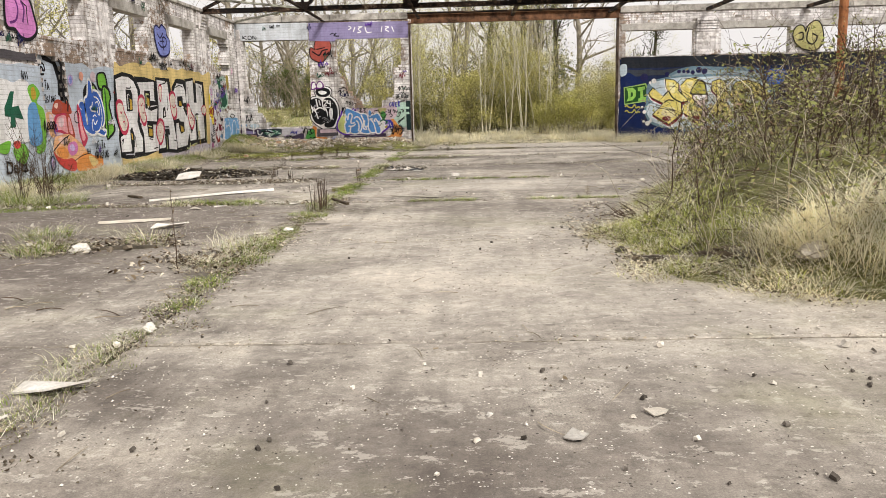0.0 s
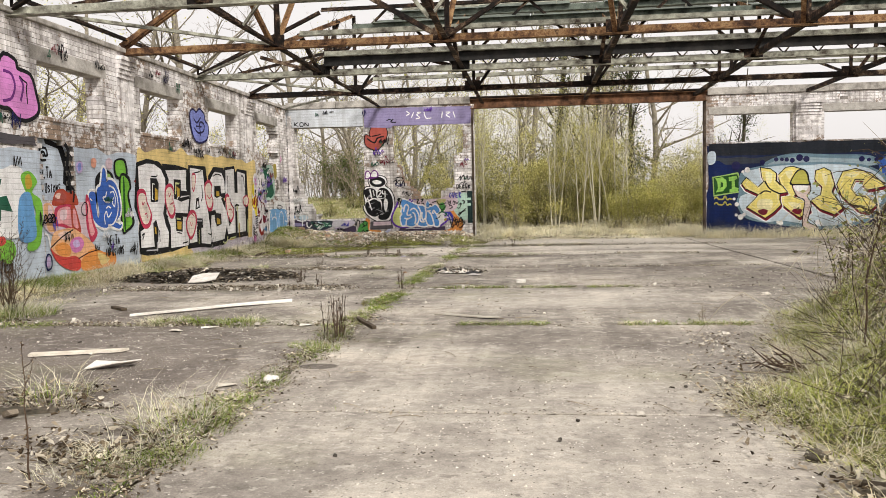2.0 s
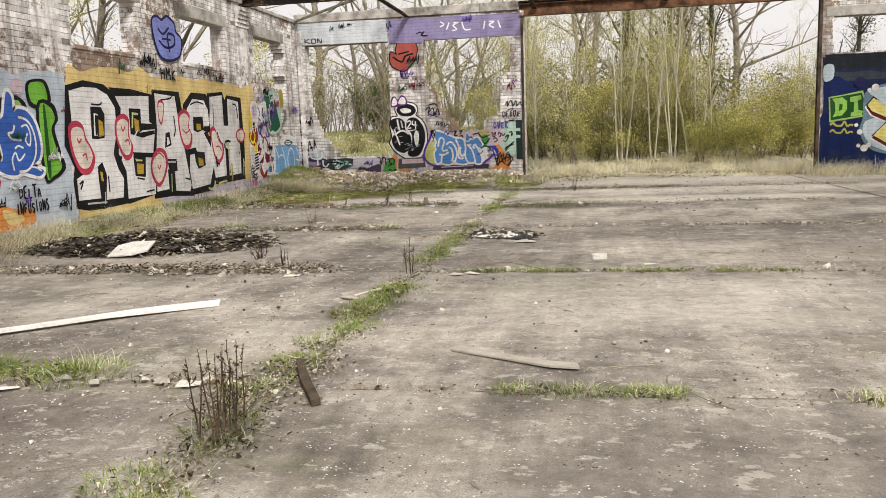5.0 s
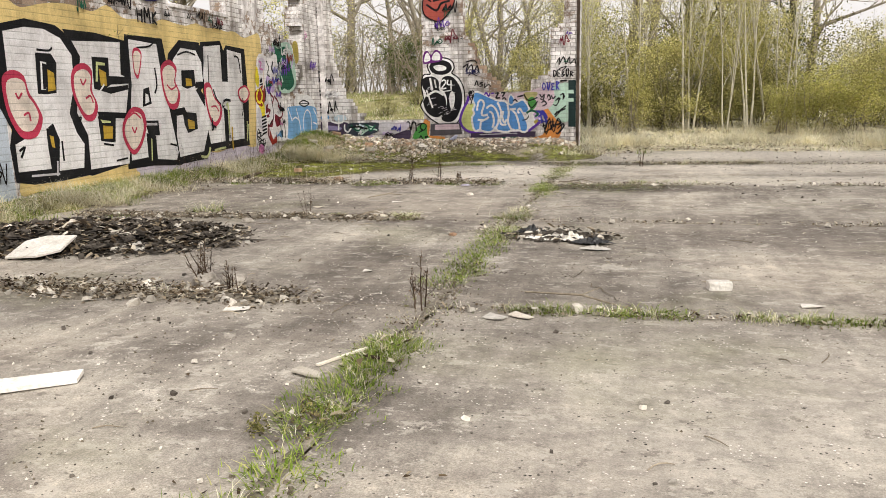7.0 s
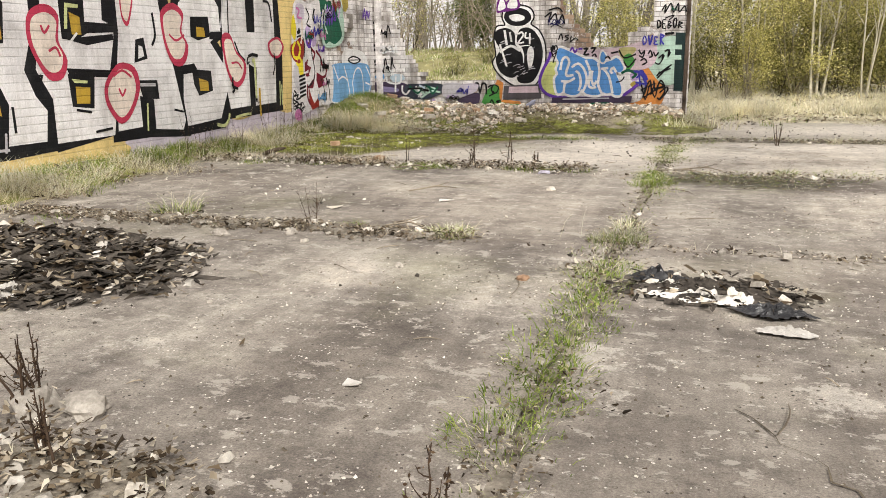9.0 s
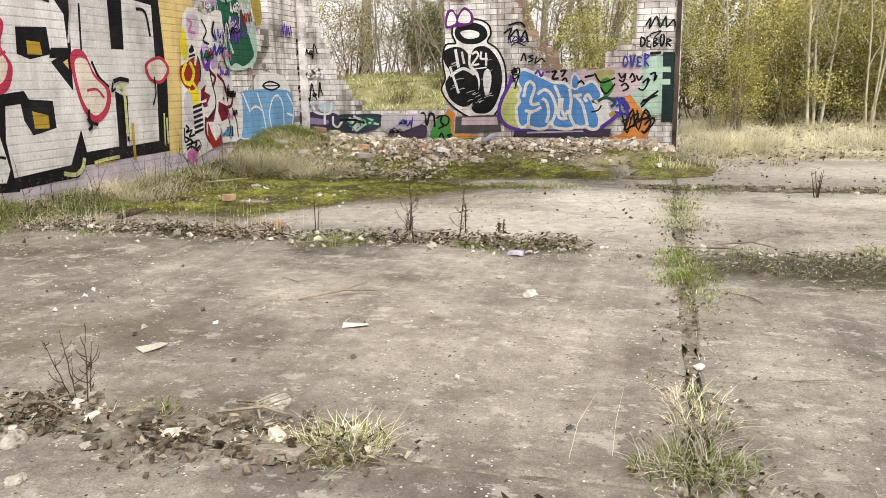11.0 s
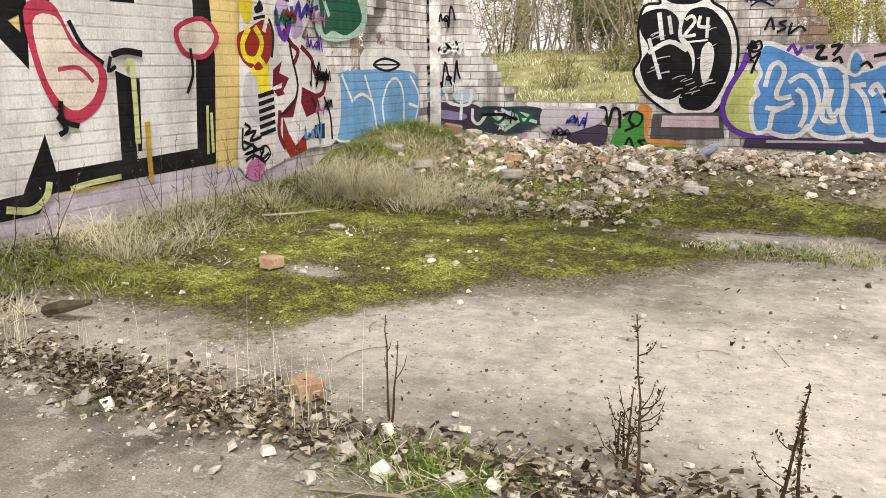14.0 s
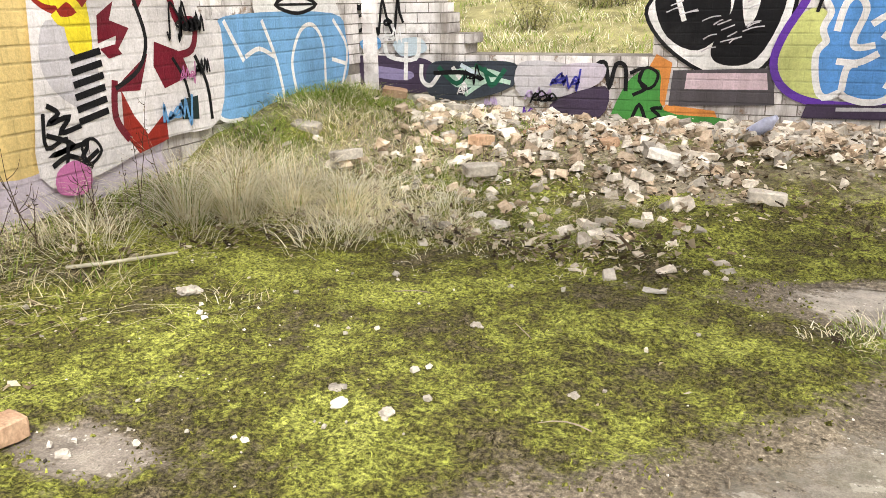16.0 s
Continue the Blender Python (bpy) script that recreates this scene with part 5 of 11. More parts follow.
graffiti("deep yellow painted ground on the brick wall", "L", [("F", "groundyellow", 0, ragged(23.42, 30.70, 0.16, 2.70, 0.06, 1))], start=0.0100)
graffiti("pale blue painted ground on the brick wall", "L", [("P", "groundblue", 0, ragged(21.06, 23.36, 0.14, 2.55, 0.03, 2)), ("P", "groundblue", 0, ragged(13.5, 20.02, 0.12, 2.42, 0.03, 3)), ("P", "groundblue", 0, ragged(20.02, 21.06, 0.14, 1.50, 0.01, 4)), ("F", "panelgrey", 0, ragged(17.4, 19.9, 2.50, 2.66, 0.02, 5))], start=0.0100)
niche = graffiti("pale blue paint and a stepped black edge in the broken recess")
spray(niche, "L", "P", "groundblue", 0, ((20.02, 1.50), (21.06, 1.50), (21.06, 2.60), (20.02, 2.68)), -0.0985)
# black shape paints the shade along the recess's far edge and top
spray(niche, "L", "P", "black", 0, ((20.90, 1.50), (21.04, 1.50), (21.04, 2.30), (20.94, 2.42), (20.86, 2.55), (20.45, 2.66), (20.30, 2.66), (20.34, 2.57), (20.72, 2.50), (20.80, 2.32), (20.86, 2.16), (20.82, 1.86), (20.90, 1.82)), -0.0978)
graffiti("violet sprayed strip along the wall foot", "L", [("F", "groundlilac", 0, ragged(26.0, 31.2, 0.05, 0.42, 0.03, 6))], start=0.0104)
graffiti("navy blue painted mural ground", "B", [("P", "navy", 0, ragged(7.22, 18.4, 0.02, 3.0, 0.02, 7)), ("P", "tarblue", 0, ragged(7.25, 18.4, 2.66, 3.06, 0.012, 8)), ("F", "slate", 0, ragged(7.5, 9.4, 2.36, 2.62, 0.05, 9)), ("F", "deepnavy", 0, ragged(7.24, 8.1, 0.5, 2.36, 0.06, 10)), ("F", "deepnavy", 0, ragged(8.3, 9.5, 0.10, 0.50, 0.06, 11))], start=0.0100)


g = graffiti("silver block-letter graffiti with black shadows and pink bubbles on yellow ground")
spray(g, "L", "P", "black", 0, ((23.36, 2.36), (23.84, 2.47), (24.41, 2.43), (24.67, 2.30), (24.87, 2.07), (24.84, 1.63), (24.71, 1.23), (24.87, 0.90), (24.84, 0.32), (24.17, 0.29), (23.69, 0.30), (23.37, 0.36), (23.33, 0.82), (23.40, 1.04), (23.20, 1.40)))
spray(g, "L", "P", "black", 0, ((24.55, 2.39), (25.24, 2.39), (25.95, 2.32), (25.90, 1.82), (26.07, 1.65), (25.95, 1.20), (26.01, 1.07), (25.91, 0.42), (24.84, 0.30), (24.76, 0.90), (24.61, 1.31), (24.71, 2.18)))
spray(g, "L", "P", "black", 0, ((25.96, 2.42), (27.00, 2.42), (27.08, 2.04), (27.28, 1.27), (27.32, 0.25), (26.46, 0.32), (25.75, 0.32), (25.83, 1.21)))
spray(g, "L", "P", "black", 0, ((27.15, 2.18), (27.52, 2.43), (28.18, 2.43), (28.39, 2.19), (28.37, 1.68), (28.14, 1.57), (28.48, 1.26), (28.47, 0.62), (28.19, 0.30), (27.14, 0.27), (27.09, 0.84), (27.02, 1.75)))
spray(g, "L", "P", "black", 0, ((28.23, 2.44), (28.99, 2.51), (29.09, 2.33), (29.20, 2.44), (29.97, 2.41), (30.02, 1.35), (29.94, 0.45), (28.21, 0.42), (28.22, 1.57)))
spray(g, "L", "P", "silver", 0, ((23.44, 2.28), (23.82, 2.36), (24.18, 2.36), (24.49, 2.26), (24.69, 2.04), (24.68, 1.63), (24.52, 1.23), (24.63, 0.95), (24.77, 0.78), (24.71, 0.44), (24.17, 0.44), (24.18, 0.82), (24.13, 1.05), (24.02, 1.03), (24.02, 0.77), (24.04, 0.48), (23.43, 0.49), (23.43, 0.85), (23.63, 0.92), (23.44, 1.26), (23.44, 1.83)))
spray(g, "L", "P", "silver", 0, ((24.72, 2.24), (25.83, 2.29), (25.78, 1.80), (25.97, 1.73), (25.94, 1.57), (25.83, 1.21), (25.96, 1.10), (25.79, 0.41), (24.86, 0.40), (24.87, 0.90), (24.68, 1.23), (24.87, 2.03)))
spray(g, "L", "P", "silver", 0, ((26.05, 2.35), (26.82, 2.32), (26.88, 1.94), (27.07, 1.18), (27.23, 0.49), (27.16, 0.36), (26.58, 0.42), (26.59, 0.81), (26.32, 0.87), (26.32, 0.47), (25.86, 0.45), (25.92, 1.07), (26.04, 1.65)))
spray(g, "L", "P", "silver", 0, ((27.29, 2.09), (27.56, 2.30), (28.06, 2.28), (28.23, 2.08), (28.24, 1.70), (27.96, 1.57), (28.25, 1.26), (28.31, 0.84), (28.09, 0.45), (27.27, 0.40), (27.22, 0.78), (27.27, 1.13), (27.14, 1.66)))
spray(g, "L", "P", "silver", 0, ((28.34, 2.37), (28.97, 2.43), (28.96, 1.74), (29.19, 1.74), (29.23, 2.36), (29.81, 2.31), (29.79, 1.35), (29.73, 0.60), (29.08, 0.58), (29.10, 1.19), (28.95, 1.25), (28.93, 0.59), (28.36, 0.57), (28.24, 1.15)))
spray(g, "L", "P", "black", 0, ((23.97, 2.04), (24.27, 2.04), (24.36, 1.92), (24.30, 1.51), (24.09, 1.49), (23.94, 1.50)))
spray(g, "L", "P", "white", 0, ((24.05, 1.93), (24.16, 1.92), (24.10, 1.55), (24.01, 1.55)))
spray(g, "L", "P", "black", 0, ((24.08, 1.91), (24.16, 1.89), (24.10, 1.56), (24.05, 1.56)))
spray(g, "L", "P", "gold", 0, ((24.17, 1.83), (24.29, 1.78), (24.29, 1.55), (24.14, 1.53)))
spray(g, "L", "P", "black", 0, ((25.12, 2.04), (25.51, 2.04), (25.49, 1.77), (26.00, 1.76), (25.96, 1.66), (25.52, 1.64), (25.30, 1.55), (25.11, 1.57)))
spray(g, "L", "P", "gold", 0, ((25.26, 1.87), (25.42, 1.82), (25.42, 1.62), (25.27, 1.62)))
spray(g, "L", "P", "lime", 0, ((25.21, 1.97), (25.42, 1.96), (25.41, 1.92), (25.25, 1.92), (25.21, 1.68), (25.16, 1.68)))
spray(g, "L", "P", "black", 0, ((25.13, 1.18), (25.55, 1.13), (25.49, 0.76), (25.15, 0.80)))
spray(g, "L", "P", "gold", 0, ((25.23, 1.03), (25.46, 1.01), (25.43, 0.82), (25.22, 0.83)))
spray(g, "L", "P", "lime", 0, ((25.18, 1.12), (25.43, 1.09), (25.42, 1.06), (25.22, 1.07)))
spray(g, "L", "P", "black", 0, ((25.14, 1.57), (25.94, 1.64), (25.94, 1.57), (25.49, 1.50)))
spray(g, "L", "P", "black", 0, ((25.12, 1.24), (25.97, 1.20), (25.96, 1.11), (25.17, 1.15)))
spray(g, "L", "P", "black", 0, ((26.34, 1.58), (26.50, 1.61), (26.54, 1.34), (26.28, 1.29)))
spray(g, "L", "P", "silver", 0, ((26.39, 1.51), (26.46, 1.49), (26.48, 1.37), (26.36, 1.34)))
spray(g, "L", "P", "black", 0, ((26.31, 1.07), (26.69, 1.06), (26.70, 0.81), (26.38, 0.83)))
spray(g, "L", "P", "lightgrey", 0, ((26.35, 1.03), (26.65, 1.02), (26.65, 0.98), (26.34, 0.99)))
spray(g, "L", "P", "black", 0, ((27.52, 1.91), (27.95, 1.93), (27.97, 1.65), (27.67, 1.59), (27.50, 1.64)))
spray(g, "L", "P", "gold", 0, ((27.65, 1.78), (27.83, 1.77), (27.85, 1.64), (27.64, 1.64)))
spray(g, "L", "P", "black", 0, ((27.98, 1.72), (28.28, 1.73), (28.22, 1.61), (27.94, 1.61)))
spray(g, "L", "P", "black", 0, ((27.46, 1.19), (27.92, 1.16), (27.93, 0.87), (27.59, 0.81), (27.49, 0.97)))
spray(g, "L", "P", "gold", 0, ((27.61, 1.06), (27.83, 1.01), (27.83, 0.87), (27.62, 0.88)))
spray(g, "L", "P", "black", 0, ((27.13, 1.23), (27.53, 1.27), (27.61, 1.15), (27.23, 1.12)))
spray(g, "L", "P", "black", 0, ((24.06, 1.05), (24.16, 1.10), (24.26, 0.87), (24.18, 0.41), (24.07, 0.43)))
spray(g, "L", "P", "gold", 0, ((24.07, 0.94), (24.14, 0.92), (24.15, 0.76), (24.09, 0.78)))
spray(g, "L", "S", "black", 0.035, ((23.48, 0.76), (23.58, 0.80), (23.50, 0.67)))
spray(g, "L", "S", "black", 0.03, ((24.00, 2.08), (24.24, 2.08), (24.30, 2.13)))
spray(g, "L", "S", "black", 0.035, ((24.30, 0.85), (24.30, 0.57)))
spray(g, "L", "S", "lightgrey", 0.03, ((24.17, 0.58), (24.14, 0.37)))
spray(g, "L", "S", "lightgrey", 0.03, ((23.65, 0.42), (24.19, 0.40)))
spray(g, "L", "S", "white", 0.03, ((25.35, 1.64), (25.18, 1.49)))
spray(g, "L", "S", "black", 0.03, ((25.47, 0.48), (25.76, 0.50)))
spray(g, "L", "S", "black", 0.03, ((25.20, 0.76), (25.44, 0.72)))
spray(g, "L", "S", "black", 0.045, ((26.53, 0.74), (26.54, 0.39)))
spray(g, "L", "S", "lime", 0.03, ((26.45, 0.77), (26.41, 0.41)))
spray(g, "L", "S", "black", 0.03, ((26.99, 0.65), (27.19, 0.61)))
spray(g, "L", "S", "black", 0.03, ((27.43, 2.17), (27.73, 2.24), (28.03, 2.20)))
spray(g, "L", "S", "black", 0.03, ((28.48, 2.22), (28.44, 1.68)))
spray(g, "L", "S", "black", 0.04, ((29.15, 1.19), (29.11, 0.64)))
spray(g, "L", "S", "lime", 0.03, ((29.88, 0.95), (29.85, 0.54)))
spray(g, "L", "S", "black", 0.04, ((29.49, 2.24), (29.67, 2.21), (29.73, 1.92)))
spray(g, "L", "S", "black", 0.035, ((28.59, 1.59), (28.69, 1.41), (28.85, 1.30)))
spray(g, "L", "S", "lightgrey", 0.03, ((28.35, 2.19), (28.25, 1.78)))
spray(g, "L", "S", "black", 0.03, ((26.74, 2.35), (26.60, 2.27), (26.25, 2.23)))
spray(g, "L", "S", "black", 0.04, ((26.71, 1.93), (26.73, 1.65), (26.65, 1.51)))
spray(g, "L", "S", "black", 0.03, ((24.63, 1.14), (24.75, 1.16), (24.65, 1.03)))
spray(g, "L", "F", "crimson", 0, ((23.33, 1.70), (23.52, 1.80), (23.71, 1.73), (23.77, 1.52), (23.89, 1.36), (23.97, 1.16), (23.83, 0.94), (23.58, 0.92), (23.42, 1.10), (23.33, 1.37)))
spray(g, "L", "F", "cream", 0, ((23.39, 1.63), (23.54, 1.70), (23.70, 1.65), (23.74, 1.48), (23.84, 1.36), (23.90, 1.20), (23.78, 1.03), (23.59, 1.02), (23.47, 1.16), (23.39, 1.37)))
spray(g, "L", "F", "crimson", 0, ((24.67, 1.84), (24.91, 1.94), (25.09, 1.83), (25.05, 1.55), (25.15, 1.33), (25.05, 1.13), (24.85, 1.12), (24.69, 1.34), (24.61, 1.59)))
spray(g, "L", "F", "cream", 0, ((24.71, 1.78), (24.91, 1.85), (25.05, 1.76), (25.01, 1.55), (25.09, 1.38), (25.02, 1.22), (24.86, 1.21), (24.73, 1.38), (24.67, 1.58)))
spray(g, "L", "F", "crimson", 0, ((25.74, 1.09), (25.99, 1.29), (26.27, 1.23), (26.33, 0.97), (26.14, 0.66), (25.92, 0.54), (25.74, 0.71), (25.68, 0.90)))
spray(g, "L", "F", "cream", 0, ((25.79, 1.05), (25.98, 1.21), (26.20, 1.17), (26.25, 0.96), (26.11, 0.72), (25.93, 0.62), (25.79, 0.76), (25.74, 0.91)))
spray(g, "L", "F", "crimson", 0, ((26.13, 2.17), (26.25, 2.23), (26.37, 2.15), (26.30, 1.89), (26.21, 1.74), (26.12, 1.86)))
spray(g, "L", "F", "cream", 0, ((26.15, 2.13), (26.25, 2.18), (26.34, 2.12), (26.28, 1.92), (26.21, 1.80), (26.14, 1.89)))
spray(g, "L", "F", "crimson", 0, ((26.90, 1.97), (27.15, 2.08), (27.37, 1.95), (27.30, 1.71), (27.42, 1.51), (27.31, 1.27), (27.08, 1.25), (26.93, 1.46), (26.87, 1.76)))
spray(g, "L", "F", "cream", 0, ((26.95, 1.91), (27.15, 1.99), (27.32, 1.89), (27.26, 1.70), (27.36, 1.54), (27.27, 1.36), (27.09, 1.34), (26.97, 1.50), (26.92, 1.74)))
spray(g, "L", "F", "crimson", 0, ((28.25, 1.64), (28.47, 1.70), (28.62, 1.45), (28.86, 1.25), (28.78, 1.00), (28.53, 0.89), (28.33, 1.14)))
spray(g, "L", "F", "cream", 0, ((28.31, 1.57), (28.49, 1.61), (28.60, 1.42), (28.79, 1.26), (28.73, 1.06), (28.54, 0.98), (28.37, 1.18)))
spray(g, "L", "F", "crimson", 0, ((29.57, 1.58), (29.89, 1.68), (30.08, 1.52), (29.90, 1.34), (29.64, 1.37)))
spray(g, "L", "F", "cream", 0, ((29.62, 1.56), (29.88, 1.64), (30.02, 1.52), (29.88, 1.38), (29.68, 1.40)))
spray(g, "L", "S", "crimson", 0.03, ((24.82, 1.71), (24.86, 1.63), (24.94, 1.71)))
spray(g, "L", "S", "crimson", 0.03, ((24.89, 1.43), (25.00, 1.47), (25.05, 1.37)))
spray(g, "L", "S", "crimson", 0.03, ((25.94, 0.98), (25.99, 0.89), (26.06, 0.97)))
spray(g, "L", "S", "crimson", 0.03, ((27.02, 1.66), (27.16, 1.58), (27.35, 1.66)))
spray(g, "L", "S", "crimson", 0.03, ((28.46, 1.26), (28.63, 1.27), (28.74, 1.17)))
spray(g, "L", "S", "crimson", 0.03, ((23.53, 1.51), (23.57, 1.44), (23.64, 1.51)))
spray(g, "L", "S", "crimson", 0.03, ((23.63, 1.22), (23.72, 1.25), (23.74, 1.14)))
spray(g, "L", "S", "crimson", 0.03, ((25.86, 1.13), (26.03, 1.20), (26.19, 1.11)))
g = graffiti("green outlined graffiti letter on pale blue brick")
spray(g, "L", "F", "black", 0, ((22.43, 2.33), (22.66, 2.42), (22.90, 2.39), (22.97, 2.10), (22.76, 1.98), (22.46, 2.02)))
spray(g, "L", "F", "green", 0, ((22.49, 2.31), (22.66, 2.38), (22.84, 2.35), (22.89, 2.12), (22.75, 2.03), (22.52, 2.07)))
spray(g, "L", "F", "black", 0, ((22.61, 2.01), (22.99, 2.07), (23.10, 1.83), (22.99, 1.67), (23.08, 1.33), (23.17, 1.05), (22.88, 0.88), (22.63, 0.92)))
spray(g, "L", "F", "green", 0, ((22.67, 1.97), (22.92, 2.01), (23.02, 1.83), (22.91, 1.65), (23.00, 1.32), (23.07, 1.06), (22.84, 0.93), (22.69, 0.96)))
spray(g, "L", "F", "leafdark", 0, ((22.76, 1.94), (22.82, 1.94), (22.81, 1.00), (22.73, 0.99)))
g = graffiti("blue hand-shaped bubble graffiti with white outline")
HAND = ((21.46, 1.65), (21.58, 1.72), (21.69, 1.66), (21.70, 1.39), (21.74, 1.20), (21.80, 1.30), (21.74, 1.60), (21.77, 1.78), (21.89, 1.85), (21.97, 2.12), (22.02, 2.20), (22.10, 2.13), (22.11, 1.92), (22.20, 1.96), (22.40, 1.92), (22.55, 1.74), (22.62, 1.44), (22.57, 1.23), (22.42, 1.10), (22.63, 1.04), (22.52, 0.95), (22.18, 1.03), (22.04, 0.99), (21.82, 1.02), (21.61, 1.14), (21.50, 1.34))
spray(g, "L", "F", "black", 0, ((21.70, 1.92), (21.86, 2.10), (22.16, 2.16), (22.40, 2.02), (22.30, 1.70), (21.80, 1.60)))
spray(g, "L", "F", "leafgreen", 0, ((22.12, 2.06), (22.24, 2.08), (22.30, 1.98), (22.16, 1.94)))
spray(g, "L", "C", "white", 0.11, HAND)
spray(g, "L", "F", "blue", 0, HAND)
for w, pts in ((0.035, ((22.10, 1.72), (22.05, 1.62), (21.96, 1.60), (22.02, 1.52), (22.22, 1.50))), (0.035, ((22.19, 1.84), (22.36, 1.80), (22.48, 1.66), (22.52, 1.42), (22.46, 1.22), (22.30, 1.06), (22.10, 1.04))),
               (0.03, ((22.24, 1.70), (22.36, 1.72), (22.42, 1.58), (22.38, 1.42), (22.30, 1.50), (22.36, 1.60))), (0.03, ((22.06, 1.38), (22.14, 1.42), (22.24, 1.38))), (0.03, ((22.00, 1.06), (21.98, 1.22), (22.06, 1.32), (22.12, 1.20), (22.26, 1.30))),
               (0.025, ((21.49, 1.58), (21.56, 1.54))), (0.025, ((22.38, 1.10), (22.48, 1.08), (22.58, 1.03)))):
    spray(g, "L", "S", "white", w, pts)
g = graffiti("red, peach and orange fist-shaped graffiti")
for colour, pts in (("palepink", ((20.0, 1.48), (20.4, 1.50), (20.9, 1.49), (21.4, 1.50), (21.56, 1.19), (21.66, 0.96), (21.50, 0.80), (20.9, 0.96), (20.3, 0.92), (20.0, 1.10))),
                    ("peach", ((20.02, 1.46), (20.26, 1.47), (20.32, 1.20), (20.36, 1.02), (20.18, 0.98), (20.08, 1.10))),
                    ("lightpink", ((20.14, 1.44), (20.26, 1.42), (20.26, 1.22), (20.16, 1.16))),
                    ("rust", ((20.29, 1.56), (20.41, 1.72), (20.61, 1.76), (20.78, 1.69), (20.92, 1.73), (21.05, 1.62), (21.08, 1.47), (20.82, 1.45), (20.31, 1.45))),
                    ("brickred", ((20.34, 1.56), (20.46, 1.69), (20.62, 1.71), (20.72, 1.60), (20.60, 1.50))),
                    ("flesh", ((20.36, 1.62), (20.44, 1.68), (20.54, 1.67), (20.48, 1.57))),
                    ("crimson", ((20.33, 1.10), (20.31, 1.30), (20.42, 1.44), (20.86, 1.46), (20.92, 1.20), (21.10, 0.98), (20.85, 0.98), (20.56, 1.06))),
                    ("rose", ((20.40, 1.14), (20.40, 1.30), (20.50, 1.40), (20.80, 1.42), (20.83, 1.20), (20.96, 1.04), (20.80, 1.05), (20.58, 1.12))),
                    ("lightpink", ((20.48, 1.24), (20.52, 1.36), (20.70, 1.37), (20.68, 1.22), (20.56, 1.18))),
                    ("rust", ((20.85, 1.02), (20.84, 1.42), (20.95, 1.46), (21.06, 1.24), (21.14, 0.95), (20.98, 0.96))),
                    ("rose", ((20.90, 1.08), (20.90, 1.36), (20.96, 1.38), (21.02, 1.20), (21.05, 1.02))),
                    ("crimson", ((21.34, 1.62), (21.46, 1.58), (21.58, 1.12), (21.70, 0.90), (21.50, 0.72), (21.40, 0.84), (21.32, 1.10))),
                    ("rose", ((21.38, 1.50), (21.44, 1.48), (21.52, 1.12), (21.60, 0.92), (21.46, 0.86), (21.40, 1.10))),
                    ("peach", ((20.17, 0.71), (20.27, 0.96), (20.58, 1.02), (20.88, 1.02), (21.26, 0.86), (21.54, 0.68), (21.64, 0.58), (21.5, 0.40), (21.16, 0.26), (20.86, 0.34), (20.56, 0.40), (20.31, 0.54))),
                    ("flesh", ((20.40, 0.94), (20.60, 0.98), (20.80, 0.94), (20.74, 0.82), (20.50, 0.84))),
                    ("orange", ((20.28, 0.70), (20.52, 0.78), (20.76, 0.68), (20.72, 0.52), (20.44, 0.54))),
                    ("red", ((20.15, 0.70), (20.31, 0.58), (20.60, 0.50), (20.92, 0.50), (21.10, 0.36), (20.98, 0.22), (20.62, 0.28), (20.30, 0.46))),
                    ("magenta", ((20.75, 0.73), (20.87, 0.84), (21.11, 0.85), (21.21, 0.72), (21.09, 0.59), (20.86, 0.57))),
                    ("lilac", ((20.84, 0.74), (20.92, 0.80), (21.04, 0.78), (21.06, 0.68), (20.92, 0.66))),
                    ("orange", ((21.10, 0.40), (21.40, 0.58), (21.66, 0.58), (21.93, 0.50), (22.3, 0.46), (22.3, 0.24), (21.83, 0.20), (21.16, 0.20))),
                    ("groundyellow", ((21.66, 0.50), (21.90, 0.46), (22.1, 0.34), (21.80, 0.26)))):
    spray(g, "L", "F", colour, 0, pts)
spray(g, "L", "S", "white", 0.04, ((20.02, 0.96), (20.10, 0.92), (20.14, 0.80), (20.16, 0.70)))
spray(g, "L", "S", "black", 0.025, ((20.16, 0.70), (20.52, 0.88), (20.88, 1.00)))
spray(g, "L", "S", "black", 0.02, ((21.00, 0.44), (21.35, 0.53), (21.72, 0.57)))
g = graffiti("green numeral graffiti on a white splash")
spray(g, "L", "F", "white", 0, ((18.32, 2.01), (18.68, 2.12), (18.95, 2.06), (19.25, 2.14), (19.52, 2.02), (19.51, 1.49), (19.34, 0.96), (18.90, 0.94), (18.48, 0.91), (18.12, 1.04)))
spray(g, "L", "F", "green", 0, ((19.43, 1.96), (19.67, 2.05), (19.87, 1.88), (19.72, 1.69), (19.98, 1.49), (19.87, 0.78), (19.50, 0.73), (19.79, 1.32), (19.57, 1.65)))
spray(g, "L", "F", "skyblue", 0, ((19.37, 1.58), (19.66, 1.68), (19.75, 1.32), (19.77, 0.92), (19.48, 0.83), (19.30, 0.98)))
spray(g, "L", "F", "green", 0, ((18.72, 0.82), (19.09, 0.90), (19.22, 0.70), (19.04, 0.51), (18.77, 0.62)))
spray(g, "L", "F", "green", 0, ((18.25, 0.90), (18.64, 0.97), (18.52, 0.74), (18.24, 0.78)))
spray(g, "L", "F", "red", 0, ((18.75, 0.94), (18.94, 0.96), (18.96, 0.85), (18.80, 0.81)))
spray(g, "L", "F", "gold", 0, ((19.55, 1.95), (19.68, 1.99), (19.72, 1.80), (19.57, 1.75)))
